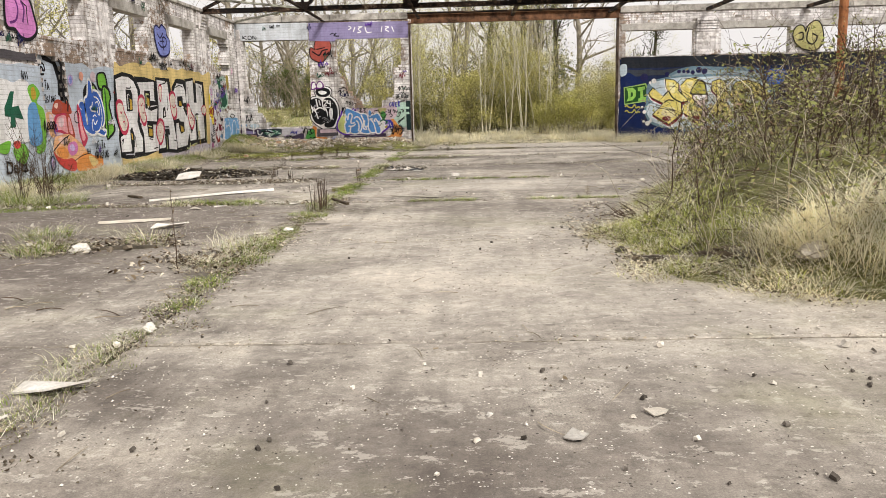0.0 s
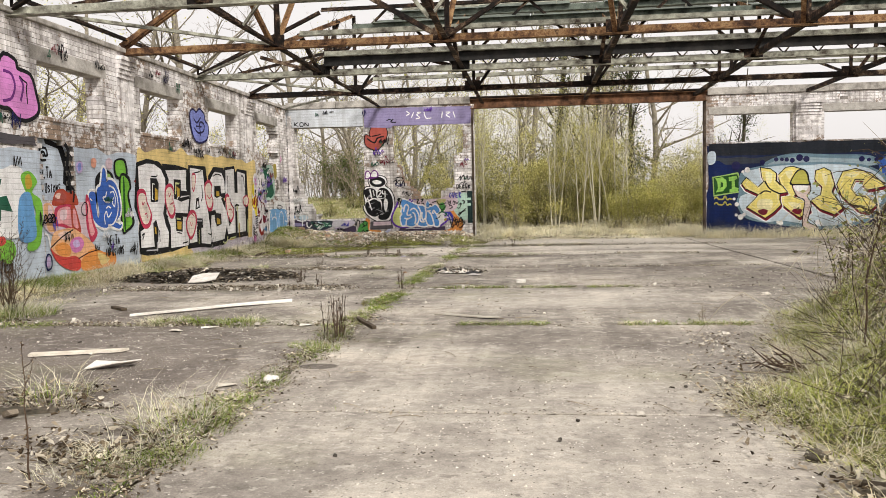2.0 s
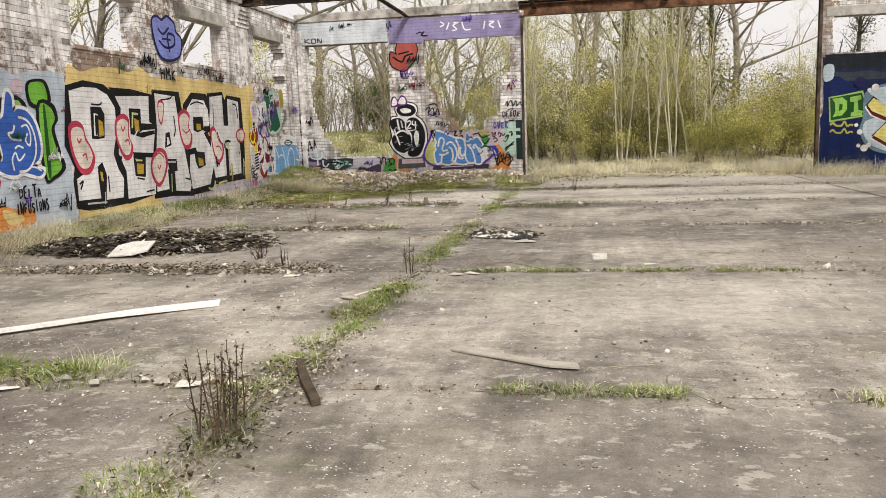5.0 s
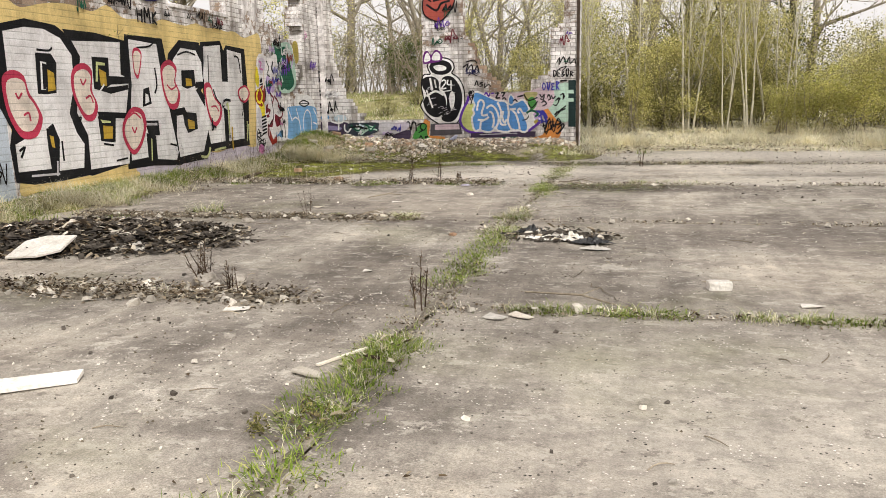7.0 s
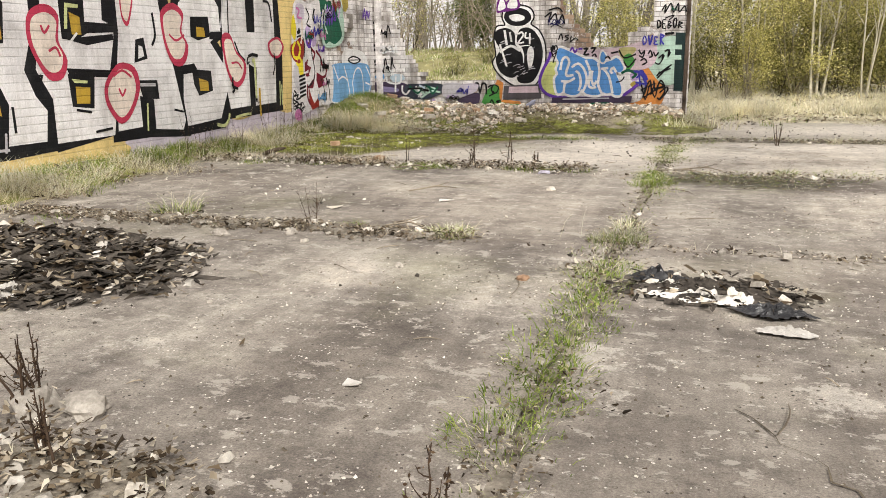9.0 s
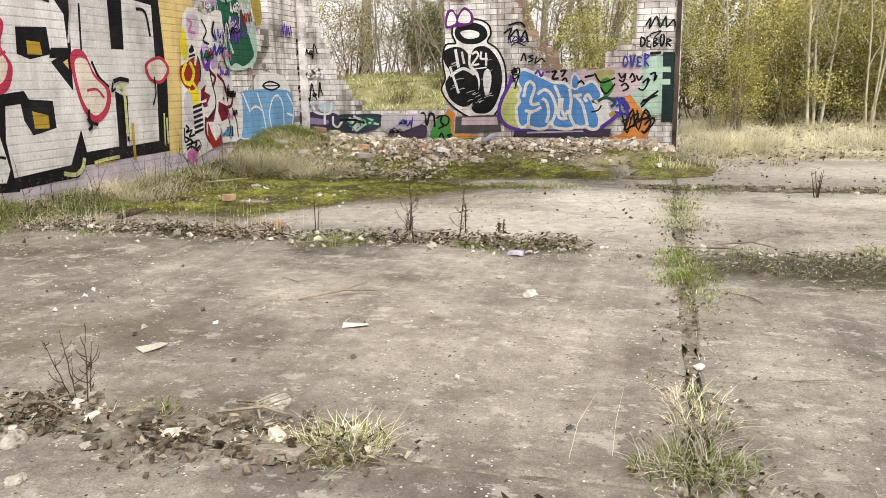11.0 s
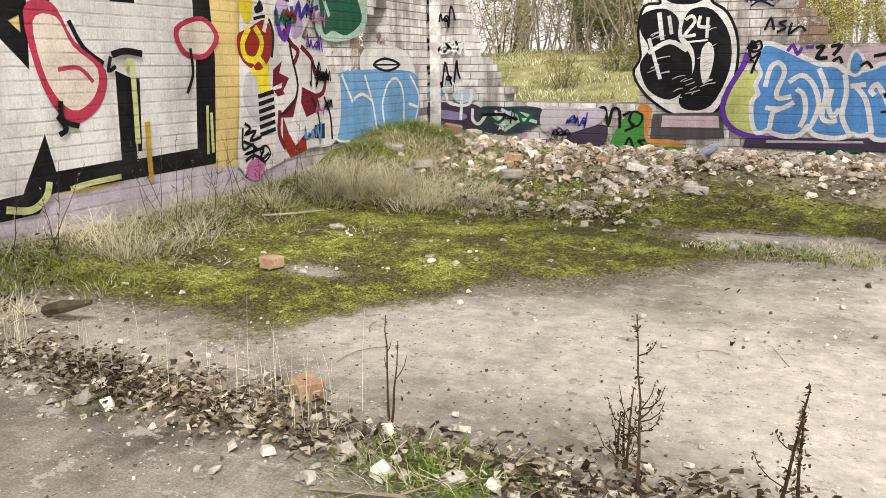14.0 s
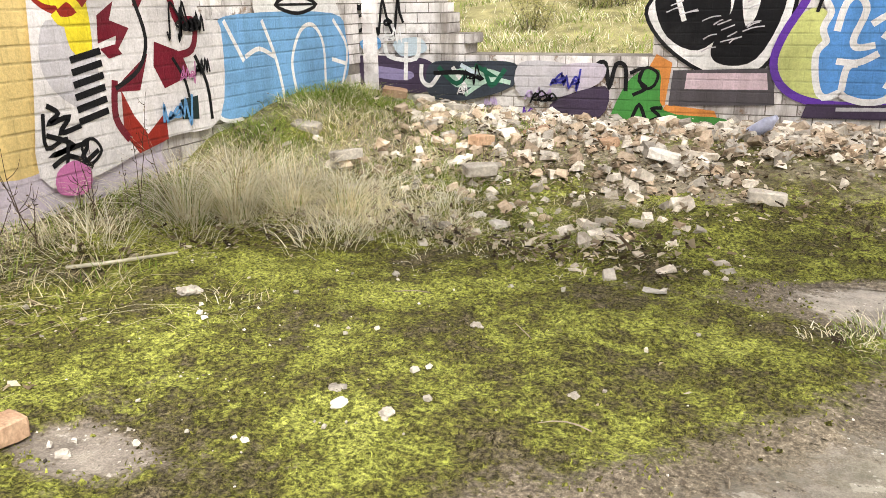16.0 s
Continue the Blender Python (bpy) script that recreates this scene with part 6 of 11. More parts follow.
spray(g, "L", "P", "bottle", 0, ((18.57, 1.58), (18.82, 1.89), (18.95, 1.90), (18.83, 1.60), (19.05, 1.63), (19.18, 1.36), (18.90, 1.40), (18.88, 1.22), (18.69, 1.21), (18.75, 1.41), (18.56, 1.43)))
g = graffiti("pink bubble graffiti with black outline high on the wall")
spray(g, "L", "C", "black", 0.14, ((19.10, 3.87), (19.42, 3.88), (19.49, 3.74), (19.82, 3.68), (19.94, 3.40), (19.99, 3.12), (19.73, 2.96), (19.46, 2.96), (19.25, 3.10), (18.98, 3.17)))
spray(g, "L", "F", "pink", 0, ((19.10, 3.87), (19.42, 3.88), (19.49, 3.74), (19.82, 3.68), (19.94, 3.40), (19.99, 3.12), (19.73, 2.96), (19.46, 2.96), (19.25, 3.10), (18.98, 3.17)))
spray(g, "L", "S", "plum", 0.05, ((19.13, 3.68), (19.33, 3.65), (19.41, 3.46), (19.31, 3.25), (19.09, 3.18)))
spray(g, "L", "S", "plum", 0.05, ((19.54, 3.63), (19.63, 3.49), (19.54, 3.23)))
spray(g, "L", "S", "black", 0.03, ((19.54, 3.65), (19.63, 3.59), (19.73, 3.55), (19.71, 3.45), (19.72, 3.20)))
g = graffiti("small blue bubble graffiti between two windows")
spray(g, "L", "C", "ink", 0.1, ((26.17, 3.72), (26.34, 3.82), (26.53, 3.77), (26.73, 3.87), (26.99, 3.77), (27.03, 3.61), (27.23, 3.48), (27.13, 3.17), (26.74, 3.05), (26.41, 3.09), (26.23, 3.35)))
spray(g, "L", "F", "periw", 0, ((26.17, 3.72), (26.34, 3.82), (26.53, 3.77), (26.73, 3.87), (26.99, 3.77), (27.03, 3.61), (27.23, 3.48), (27.13, 3.17), (26.74, 3.05), (26.41, 3.09), (26.23, 3.35)))
spray(g, "L", "S", "ink", 0.05, ((26.36, 3.62), (26.54, 3.52), (26.78, 3.68)))
spray(g, "L", "S", "ink", 0.05, ((26.37, 3.38), (26.61, 3.27), (26.93, 3.34), (26.97, 3.53), (26.71, 3.53), (26.75, 3.19)))
spray(g, "L", "S", "ink", 0.04, ((26.48, 3.43), (26.82, 3.44)))
g = graffiti("dark green patch graffiti with pale letter")
spray(g, "L", "F", "mint", 0, ((31.25, 2.55), (31.54, 2.61), (32.20, 2.66), (32.43, 2.27), (32.47, 1.75), (32.13, 1.55), (31.55, 1.56), (31.44, 1.96)))
spray(g, "L", "F", "bottle", 0, ((31.34, 2.52), (31.60, 2.50), (31.93, 2.57), (32.08, 2.42), (32.28, 2.00), (32.36, 1.75), (32.05, 1.59), (31.80, 1.63), (31.63, 1.59), (31.58, 1.81), (31.53, 2.05), (31.40, 2.20)))
spray(g, "L", "S", "mint", 0.05, ((31.73, 2.31), (31.61, 2.05), (31.74, 1.77)))
spray(g, "L", "S", "mint", 0.04, ((31.63, 2.14), (31.87, 2.11)))
spray(g, "L", "S", "blueink", 0.05, ((31.15, 1.87), (31.34, 1.80), (31.55, 1.85)))
spray(g, "L", "F", "ochre", 0, ((32.37, 2.65), (32.65, 2.71), (32.70, 2.33), (32.50, 2.23)))
spray(g, "L", "S", "lilac", 0.06, ((32.18, 2.51), (32.32, 2.26), (32.22, 2.09)))
g = graffiti("light blue throw-up graffiti with white lines")
spray(g, "L", "F", "white", 0, ((32.39, 1.45), (33.27, 1.46), (33.60, 1.15), (33.43, 1.01), (32.43, 1.08)))
spray(g, "L", "F", "lightblue", 0, ((31.81, 1.12), (32.11, 1.22), (33.45, 1.20), (33.67, 1.00), (33.67, 0.65), (33.25, 0.47), (32.45, 0.47), (31.82, 0.50), (31.72, 0.80)))
spray(g, "L", "S", "white", 0.035, ((31.93, 1.18), (32.13, 0.88)))
spray(g, "L", "S", "white", 0.035, ((32.15, 0.91), (32.33, 0.96), (32.52, 0.89)))
spray(g, "L", "S", "white", 0.035, ((32.39, 1.17), (32.55, 0.85), (32.64, 0.49)))
spray(g, "L", "S", "white", 0.035, ((32.81, 0.58), (32.77, 0.84), (32.92, 1.07), (33.12, 1.11), (33.27, 0.94), (33.27, 0.58)))
spray(g, "L", "S", "white", 0.035, ((33.40, 0.81), (33.66, 0.75)))
spray(g, "L", "S", "white", 0.035, ((33.45, 1.15), (33.68, 0.88), (33.54, 0.53)))
spray(g, "L", "S", "white", 0.03, ((31.72, 0.80), (31.80, 0.50), (32.07, 0.46)))
spray(g, "L", "C", "black", 0.03, ((32.59, 1.28), (32.85, 1.35), (33.19, 1.28), (32.89, 1.21)))
spray(g, "L", "S", "black", 0.02, ((32.59, 1.28), (33.19, 1.28)))
g = graffiti("black rounded double-letter graffiti with thick white outline")
spray(g, "B", "C", "black", 0.06, ((-4.41, 1.16), (-4.25, 0.92), (-3.95, 0.72), (-3.65, 0.67), (-3.46, 0.81), (-3.33, 1.14), (-3.33, 1.51), (-3.45, 1.79), (-3.63, 1.93), (-3.57, 2.07), (-3.64, 2.23), (-3.88, 2.30), (-4.15, 2.25), (-4.21, 2.09), (-4.15, 1.92), (-4.33, 1.89), (-4.38, 1.63), (-4.34, 1.34)))
spray(g, "B", "F", "white", 0, ((-4.41, 1.16), (-4.25, 0.92), (-3.95, 0.72), (-3.65, 0.67), (-3.46, 0.81), (-3.33, 1.14), (-3.33, 1.51), (-3.45, 1.79), (-3.63, 1.93), (-3.57, 2.07), (-3.64, 2.23), (-3.88, 2.30), (-4.15, 2.25), (-4.21, 2.09), (-4.15, 1.92), (-4.33, 1.89), (-4.38, 1.63), (-4.34, 1.34)))
spray(g, "B", "F", "black", 0, ((-4.18, 2.07), (-4.11, 2.22), (-3.88, 2.26), (-3.67, 2.18), (-3.62, 2.02), (-3.79, 1.91), (-4.05, 1.93)))
spray(g, "B", "F", "white", 0, ((-4.08, 2.10), (-3.93, 2.14), (-3.76, 2.09), (-3.79, 2.01), (-3.98, 2.00)))
spray(g, "B", "F", "black", 0, ((-4.36, 1.81), (-4.13, 1.87), (-3.96, 1.76), (-3.94, 1.54), (-3.79, 1.33), (-3.80, 1.05), (-4.00, 0.87), (-4.25, 0.98), (-4.36, 1.25), (-4.27, 1.44), (-4.37, 1.63)))
spray(g, "B", "F", "black", 0, ((-3.84, 1.84), (-3.60, 1.84), (-3.40, 1.56), (-3.38, 1.19), (-3.55, 0.81), (-3.80, 0.76), (-3.90, 0.88), (-3.76, 1.19), (-3.78, 1.43), (-3.91, 1.60)))
spray(g, "B", "F", "white", 0, ((-3.68, 1.43), (-3.61, 1.50), (-3.55, 1.38), (-3.58, 1.14), (-3.65, 1.06), (-3.69, 1.24)))
spray(g, "B", "S", "white", 0.05, ((-4.17, 1.83), (-4.12, 1.53)))
spray(g, "B", "S", "white", 0.04, ((-4.06, 1.79), (-4.02, 1.59)))
spray(g, "B", "S", "white", 0.04, ((-4.27, 1.55), (-4.12, 1.10)))
spray(g, "B", "S", "white", 0.05, ((-4.27, 1.39), (-4.04, 1.51), (-3.84, 1.41)))
spray(g, "B", "S", "white", 0.035, ((-3.88, 1.74), (-3.81, 1.78), (-3.78, 1.71), (-3.88, 1.57), (-3.76, 1.58)))
spray(g, "B", "S", "white", 0.035, ((-3.72, 1.78), (-3.73, 1.67), (-3.61, 1.66)))
spray(g, "B", "S", "white", 0.035, ((-3.64, 1.76), (-3.64, 1.54)))
spray(g, "B", "S", "white", 0.02, ((-3.86, 1.50), (-3.63, 1.52)))
spray(g, "B", "F", "plum", 0, ((-4.34, 2.20), (-4.31, 2.44), (-4.21, 2.48), (-4.13, 2.39), (-4.01, 2.51), (-3.87, 2.40), (-3.88, 2.24), (-4.23, 2.18)))
spray(g, "B", "F", "white", 0, ((-4.31, 2.22), (-4.27, 2.41), (-4.20, 2.43), (-4.15, 2.27)))
spray(g, "B", "F", "white", 0, ((-4.11, 2.27), (-4.08, 2.39), (-4.00, 2.46), (-3.91, 2.39), (-3.92, 2.26)))
g = graffiti("orange, green and grey painted panels with black tags")
spray(g, "B", "F", "orange", 0, ((-1.38, 1.04), (-1.18, 1.11), (-1.04, 0.84), (-0.93, 0.61), (-1.05, 0.30), (-1.65, 0.17), (-1.69, 0.32), (-1.39, 0.42), (-1.30, 0.66)))
spray(g, "B", "P", "orange", 0, ((-4.32, 0.84), (-4.19, 0.77), (-4.23, 0.42), (-4.54, 0.42)))
spray(g, "B", "P", "orange", 0, ((-4.22, 0.43), (-3.83, 0.39), (-3.79, 0.30), (-4.28, 0.32)))
spray(g, "B", "F", "grass", 0, ((-4.70, 0.27), (-4.53, 0.63), (-4.29, 0.71), (-4.23, 0.38), (-3.75, 0.33), (-3.73, 0.21), (-4.70, 0.21)))
spray(g, "B", "P", "panelgrey", 0, ((-4.18, 0.71), (-3.42, 0.74), (-3.38, 0.45), (-4.20, 0.42)))
spray(g, "B", "P", "palepink", 0, ((-4.07, 0.69), (-3.46, 0.70), (-3.44, 0.57), (-4.08, 0.56)))
spray(g, "B", "F", "mint", 0, ((-1.43, 1.36), (-0.85, 1.65), (-0.71, 1.37), (-0.73, 0.79), (-0.99, 0.73), (-1.23, 1.00)))
spray(g, "B", "F", "lemon", 0, ((-1.86, 1.39), (-1.64, 1.46), (-1.48, 1.25), (-1.58, 1.01), (-1.81, 1.12)))
spray(g, "B", "S", "bottle", 0.06, ((-1.77, 1.39), (-1.61, 1.21), (-1.67, 0.98), (-1.45, 1.07)))
spray(g, "B", "S", "black", 0.025, ((-1.40, 0.80), (-1.30, 0.43), (-1.22, 0.71), (-1.12, 0.48), (-1.04, 0.75), (-0.93, 0.61), (-1.03, 0.43)))
spray(g, "B", "S", "black", 0.03, ((-1.09, 0.84), (-0.92, 1.02), (-0.83, 1.10)))
spray(g, "B", "S", "blueink", 0.05, ((-1.63, 0.89), (-1.49, 0.98), (-1.33, 0.84), (-1.29, 0.66)))
spray(g, "B", "S", "blueink", 0.05, ((-1.47, 0.95), (-1.37, 0.97), (-1.33, 0.80)))
# dark upright patch paints the shade of a niche on the flat wall
spray(g, "B", "P", "niche", 0, ((-0.78, 1.70), (-0.60, 1.69), (-0.60, 0.60), (-0.77, 0.60)))
spray(g, "B", "P", "mint", 0, ((-0.79, 1.47), (-0.66, 1.47), (-0.65, 1.38), (-0.79, 1.39)))
spray(g, "B", "P", "mint", 0, ((-0.78, 1.28), (-0.66, 1.28), (-0.65, 1.19), (-0.78, 1.19)))
spray(g, "B", "S", "black", 0.04, ((-0.98, 1.68), (-0.81, 1.69)))
spray(g, "B", "S", "black", 0.025, ((-1.21, 1.20), (-1.07, 1.11), (-0.97, 1.28)))
spray(g, "B", "S", "black", 0.035, ((-4.84, 0.53), (-4.82, 0.73), (-4.74, 0.76), (-4.70, 0.56), (-4.65, 0.75), (-4.57, 0.73), (-4.56, 0.53)))
spray(g, "B", "S", "black", 0.03, ((-4.53, 0.68), (-4.43, 0.72), (-4.45, 0.62), (-4.39, 0.56), (-4.50, 0.50)))
spray(g, "B", "C", "black", 0.025, ((-4.45, 0.66), (-4.39, 0.73), (-4.30, 0.68), (-4.33, 0.58), (-4.41, 0.56)))
spray(g, "B", "S", "black", 0.03, ((-4.50, 0.29), (-4.44, 0.42), (-4.38, 0.29)))
spray(g, "B", "S", "black", 0.03, ((-4.25, 0.40), (-4.33, 0.39), (-4.27, 0.33), (-4.34, 0.29)))
spray(g, "B", "S", "black", 0.03, ((-4.44, 0.25), (-4.13, 0.29)))
spray(g, "B", "S", "black", 0.025, ((-1.06, 2.11), (-0.99, 2.22), (-1.00, 2.07), (-0.90, 2.24), (-0.84, 2.08), (-0.76, 2.23), (-0.74, 2.08), (-0.64, 2.18), (-0.61, 2.07)))
spray(g, "B", "S", "black", 0.02, ((-1.00, 1.97), (-0.83, 2.02), (-0.92, 1.93)))
spray(g, "B", "S", "black", 0.03, ((-3.34, 2.06), (-3.21, 2.14), (-3.26, 1.97), (-3.12, 2.12), (-3.07, 1.94), (-2.98, 2.09), (-2.93, 1.91)))
spray(g, "B", "S", "black", 0.03, ((-3.26, 2.19), (-3.07, 2.23), (-2.98, 2.15)))
spray(g, "B", "S", "black", 0.02, ((-3.21, 1.86), (-3.12, 1.91), (-2.98, 1.85)))
spray(g, "B", "S", "black", 0.025, ((-3.05, 1.61), (-3.00, 1.73), (-2.96, 1.61)))
spray(g, "B", "S", "black", 0.025, ((-2.84, 1.70), (-2.91, 1.68), (-2.85, 1.63), (-2.93, 1.59)))
spray(g, "B", "S", "black", 0.025, ((-2.79, 1.68), (-2.81, 1.57), (-2.71, 1.64), (-2.65, 1.59)))
spray(g, "B", "S", "purple", 0.04, ((-3.21, 1.37), (-2.88, 1.41), (-2.69, 1.33)))
spray(g, "B", "S", "black", 0.03, ((-2.58, 1.31), (-2.46, 1.36), (-2.52, 1.24), (-2.41, 1.22)))
spray(g, "B", "S", "black", 0.03, ((-3.21, 1.42), (-3.15, 1.49), (-3.09, 1.32), (-3.18, 1.30)))
spray(g, "B", "S", "black", 0.03, ((-3.17, 1.51), (-3.12, 1.34)))
spray(g, "B", "S", "black", 0.05, ((-6.99, 2.02), (-7.09, 2.06), (-7.14, 1.97), (-7.08, 1.87), (-6.99, 1.90)))
spray(g, "B", "S", "black", 0.05, ((-6.99, 1.81), (-7.10, 1.84), (-7.16, 1.71), (-7.10, 1.58), (-6.99, 1.62)))
spray(g, "B", "S", "black", 0.05, ((-7.00, 1.46), (-7.11, 1.49), (-7.17, 1.37), (-7.11, 1.24), (-7.00, 1.28)))
spray(g, "B", "S", "black", 0.03, ((-7.16, 1.14), (-7.05, 1.17), (-7.03, 1.07), (-7.15, 1.01)))
g = graffiti("dark red bird-like graffiti outlined in black")
spray(g, "B", "C", "black", 0.06, ((-4.28, 3.70), (-4.09, 3.63), (-4.13, 3.77), (-3.98, 4.13), (-3.81, 4.26), (-3.68, 4.12), (-3.52, 3.83), (-3.58, 3.51), (-3.84, 3.21), (-4.06, 3.22), (-4.28, 3.38)))
spray(g, "B", "F", "brickred", 0, ((-4.28, 3.70), (-4.09, 3.63), (-4.13, 3.77), (-3.98, 4.13), (-3.81, 4.26), (-3.68, 4.12), (-3.52, 3.83), (-3.58, 3.51), (-3.84, 3.21), (-4.06, 3.22), (-4.28, 3.38)))
spray(g, "B", "S", "black", 0.05, ((-4.22, 3.58), (-3.97, 3.43), (-3.85, 3.59), (-3.63, 3.64)))
spray(g, "B", "S", "black", 0.04, ((-4.06, 3.65), (-3.74, 3.71)))
spray(g, "B", "S", "black", 0.03, ((-4.02, 3.18), (-3.99, 3.00)))
spray(g, "B", "S", "black", 0.03, ((-3.90, 3.18), (-3.86, 3.02)))
g = graffiti("purple and pale blue painted band with white scribbles")
spray(g, "B", "P", "purpleband", 0, ((-4.32, 4.62), (-0.58, 4.58), (-0.62, 3.99), (-3.30, 4.00), (-3.37, 3.92), (-4.31, 3.97)))
spray(g, "B", "P", "bluewash", 0, ((-7.19, 4.68), (-4.36, 4.62), (-4.35, 4.01), (-6.86, 4.04), (-7.20, 4.17)))
spray(g, "B", "S", "white", 0.035, ((-2.82, 4.47), (-2.72, 4.39), (-2.83, 4.33)))
spray(g, "B", "S", "white", 0.035, ((-2.57, 4.43), (-2.65, 4.25)))
spray(g, "B", "S", "white", 0.035, ((-2.46, 4.42), (-2.32, 4.42), (-2.46, 4.35), (-2.36, 4.24), (-2.50, 4.21)))
spray(g, "B", "S", "white", 0.035, ((-2.21, 4.43), (-2.14, 4.22), (-1.96, 4.22)))
spray(g, "B", "S", "white", 0.035, ((-1.57, 4.42), (-1.61, 4.21)))
spray(g, "B", "S", "white", 0.035, ((-1.46, 4.40), (-1.32, 4.39), (-1.45, 4.31), (-1.32, 4.22)))
spray(g, "B", "S", "white", 0.035, ((-1.21, 4.41), (-1.14, 4.21)))
spray(g, "B", "S", "black", 0.03, ((-7.01, 4.20), (-6.89, 4.20)))
spray(g, "B", "S", "black", 0.03, ((-6.95, 4.20), (-6.95, 4.09)))
spray(g, "B", "S", "black", 0.03, ((-6.80, 4.22), (-6.80, 4.09)))
spray(g, "B", "S", "black", 0.03, ((-6.66, 4.21), (-6.78, 4.14), (-6.65, 4.08)))
spray(g, "B", "C", "black", 0.03, ((-6.59, 4.19), (-6.49, 4.19), (-6.49, 4.08), (-6.59, 4.08)))
spray(g, "B", "S", "black", 0.03, ((-6.42, 4.08), (-6.42, 4.19), (-6.31, 4.08), (-6.30, 4.18)))
spray(g, "B", "S", "black", 0.03, ((-3.52, 4.17), (-3.41, 4.22), (-3.32, 4.16)))
spray(g, "B", "S", "black", 0.04, ((-3.28, 4.23), (-3.37, 4.13), (-3.19, 4.11)))
spray(g, "B", "S", "black", 0.035, ((-7.07, 3.75), (-6.96, 3.71), (-7.07, 3.60)))
spray(g, "B", "S", "black", 0.035, ((-7.08, 3.53), (-6.94, 3.49), (-7.06, 3.39)))
spray(g, "B", "S", "black", 0.035, ((-7.08, 3.31), (-6.93, 3.27), (-7.06, 3.17), (-6.93, 3.09)))
def discs(g, wall, colour, spots):
    for u, z, r in spots:
        spray(g, wall, "F", colour, 0, tuple((u + r * math.cos(0.785 * k), z + r * math.sin(0.785 * k)) for k in range(8)))


g = graffiti("green two-letter graffiti with a black edge on the navy mural")
spray(g, "B", "P", "leafgreen", 0, ((7.36, 1.98), (7.72, 2.03), (8.18, 2.12), (8.24, 1.94), (8.31, 1.88), (8.30, 1.46), (7.40, 1.33)))
spray(g, "B", "P", "leafdark", 0, ((7.40, 1.95), (7.74, 2.00), (8.15, 2.06), (8.20, 1.92), (8.26, 1.86), (8.26, 1.50), (7.43, 1.38)))
spray(g, "B", "P", "limegreen", 0, ((7.45, 1.93), (7.70, 1.96), (7.81, 1.86), (7.82, 1.65), (7.70, 1.50), (7.47, 1.46), (7.54, 1.59), (7.52, 1.82)))
spray(g, "B", "P", "leafdark", 0, ((7.63, 1.80), (7.71, 1.78), (7.70, 1.65), (7.62, 1.61)))
spray(g, "B", "P", "limegreen", 0, ((7.88, 1.96), (8.13, 2.00), (8.16, 1.90), (8.07, 1.86), (8.09, 1.63), (8.20, 1.59), (8.18, 1.49), (7.91, 1.46), (7.91, 1.56), (7.98, 1.58), (7.98, 1.83), (7.89, 1.83)))
for z, w in ((1.26, 0.05), (1.08, 0.045)):
    spray(g, "B", "S", "oldgold", w, tuple((7.42 + 0.07 * k, z + 0.09 * math.sin(2.3 * k) * math.cos(0.7 * k)) for k in range(9)))
g = graffiti("scattered paint bubbles on the pale blue wall")
spray(g, "L", "F", "lilac", 0, ((21.06, 2.20), (21.16, 2.30), (21.28, 2.26), (21.26, 2.11), (21.12, 2.06)))
spray(g, "L", "F", "periw", 0, ((21.11, 2.19), (21.17, 2.26), (21.23, 2.23), (21.22, 2.14), (21.14, 2.10)))
spray(g, "L", "F", "salmon", 0, ((21.58, 2.33), (21.68, 2.38), (21.77, 2.32), (21.71, 2.19), (21.59, 2.21)))
spray(g, "L", "F", "palepink", 0, ((22.10, 2.32), (22.23, 2.41), (22.36, 2.34), (22.30, 2.18), (22.13, 2.19)))
spray(g, "L", "C", "black", 0.02, ((21.17, 1.40), (21.29, 1.51), (21.38, 1.43), (21.34, 1.27), (21.20, 1.28)))
spray(g, "L", "C", "ink", 0.03, ((19.99, 0.45), (20.05, 0.58), (20.15, 0.55), (20.16, 0.37), (20.04, 0.31)))
spray(g, "L", "F", "lilac", 0, ((20.02, 0.45), (20.06, 0.55), (20.13, 0.52), (20.12, 0.39), (20.04, 0.35)))
# these strokes stand for black paint and for shade at the recess edge
spray(g, "L", "S", "black", 0.03, ((20.77, 2.43), (20.91, 2.36), (20.88, 2.17)))
spray(g, "L", "S", "black", 0.05, ((20.84, 2.36), (20.76, 2.18), (20.87, 2.02), (20.77, 1.86), (20.95, 1.74), (20.91, 1.51)))
spray(g, "L", "S", "black", 0.09, ((20.73, 2.59), (20.83, 2.45), (20.76, 2.18)))
spray(g, "L", "S", "black", 0.06, ((20.78, 2.07), (20.83, 1.86), (20.86, 1.67)))
g = graffiti("mixed layered graffiti in white, purple and red")
spray(g, "L", "F", "whitewash", 0, ((30.47, 2.25), (31.03, 2.29), (31.46, 2.36), (31.41, 1.80), (31.25, 1.54), (31.58, 1.49), (31.69, 1.21), (31.89, 1.13), (31.79, 0.50), (31.22, 0.45), (30.28, 0.31), (30.27, 0.92)))
spray(g, "L", "F", "lilac", 0, ((30.86, 1.84), (31.00, 1.91), (31.06, 1.72), (30.94, 1.54), (30.83, 1.62)))
spray(g, "L", "F", "groundlilac", 0, ((30.54, 2.23), (30.82, 2.25), (30.83, 2.02), (30.59, 1.94)))
spray(g, "L", "F", "lilac", 0, ((31.08, 1.72), (31.23, 1.78), (31.26, 1.60), (31.10, 1.53)))
spray(g, "L", "F", "lightgrey", 0, ((30.41, 1.22), (30.70, 1.12), (30.69, 0.71), (30.45, 0.79), (30.33, 0.98)))
spray(g, "L", "F", "yellow", 0, ((30.38, 1.96), (30.46, 2.08), (30.53, 1.82), (30.46, 1.64), (30.35, 1.74)))
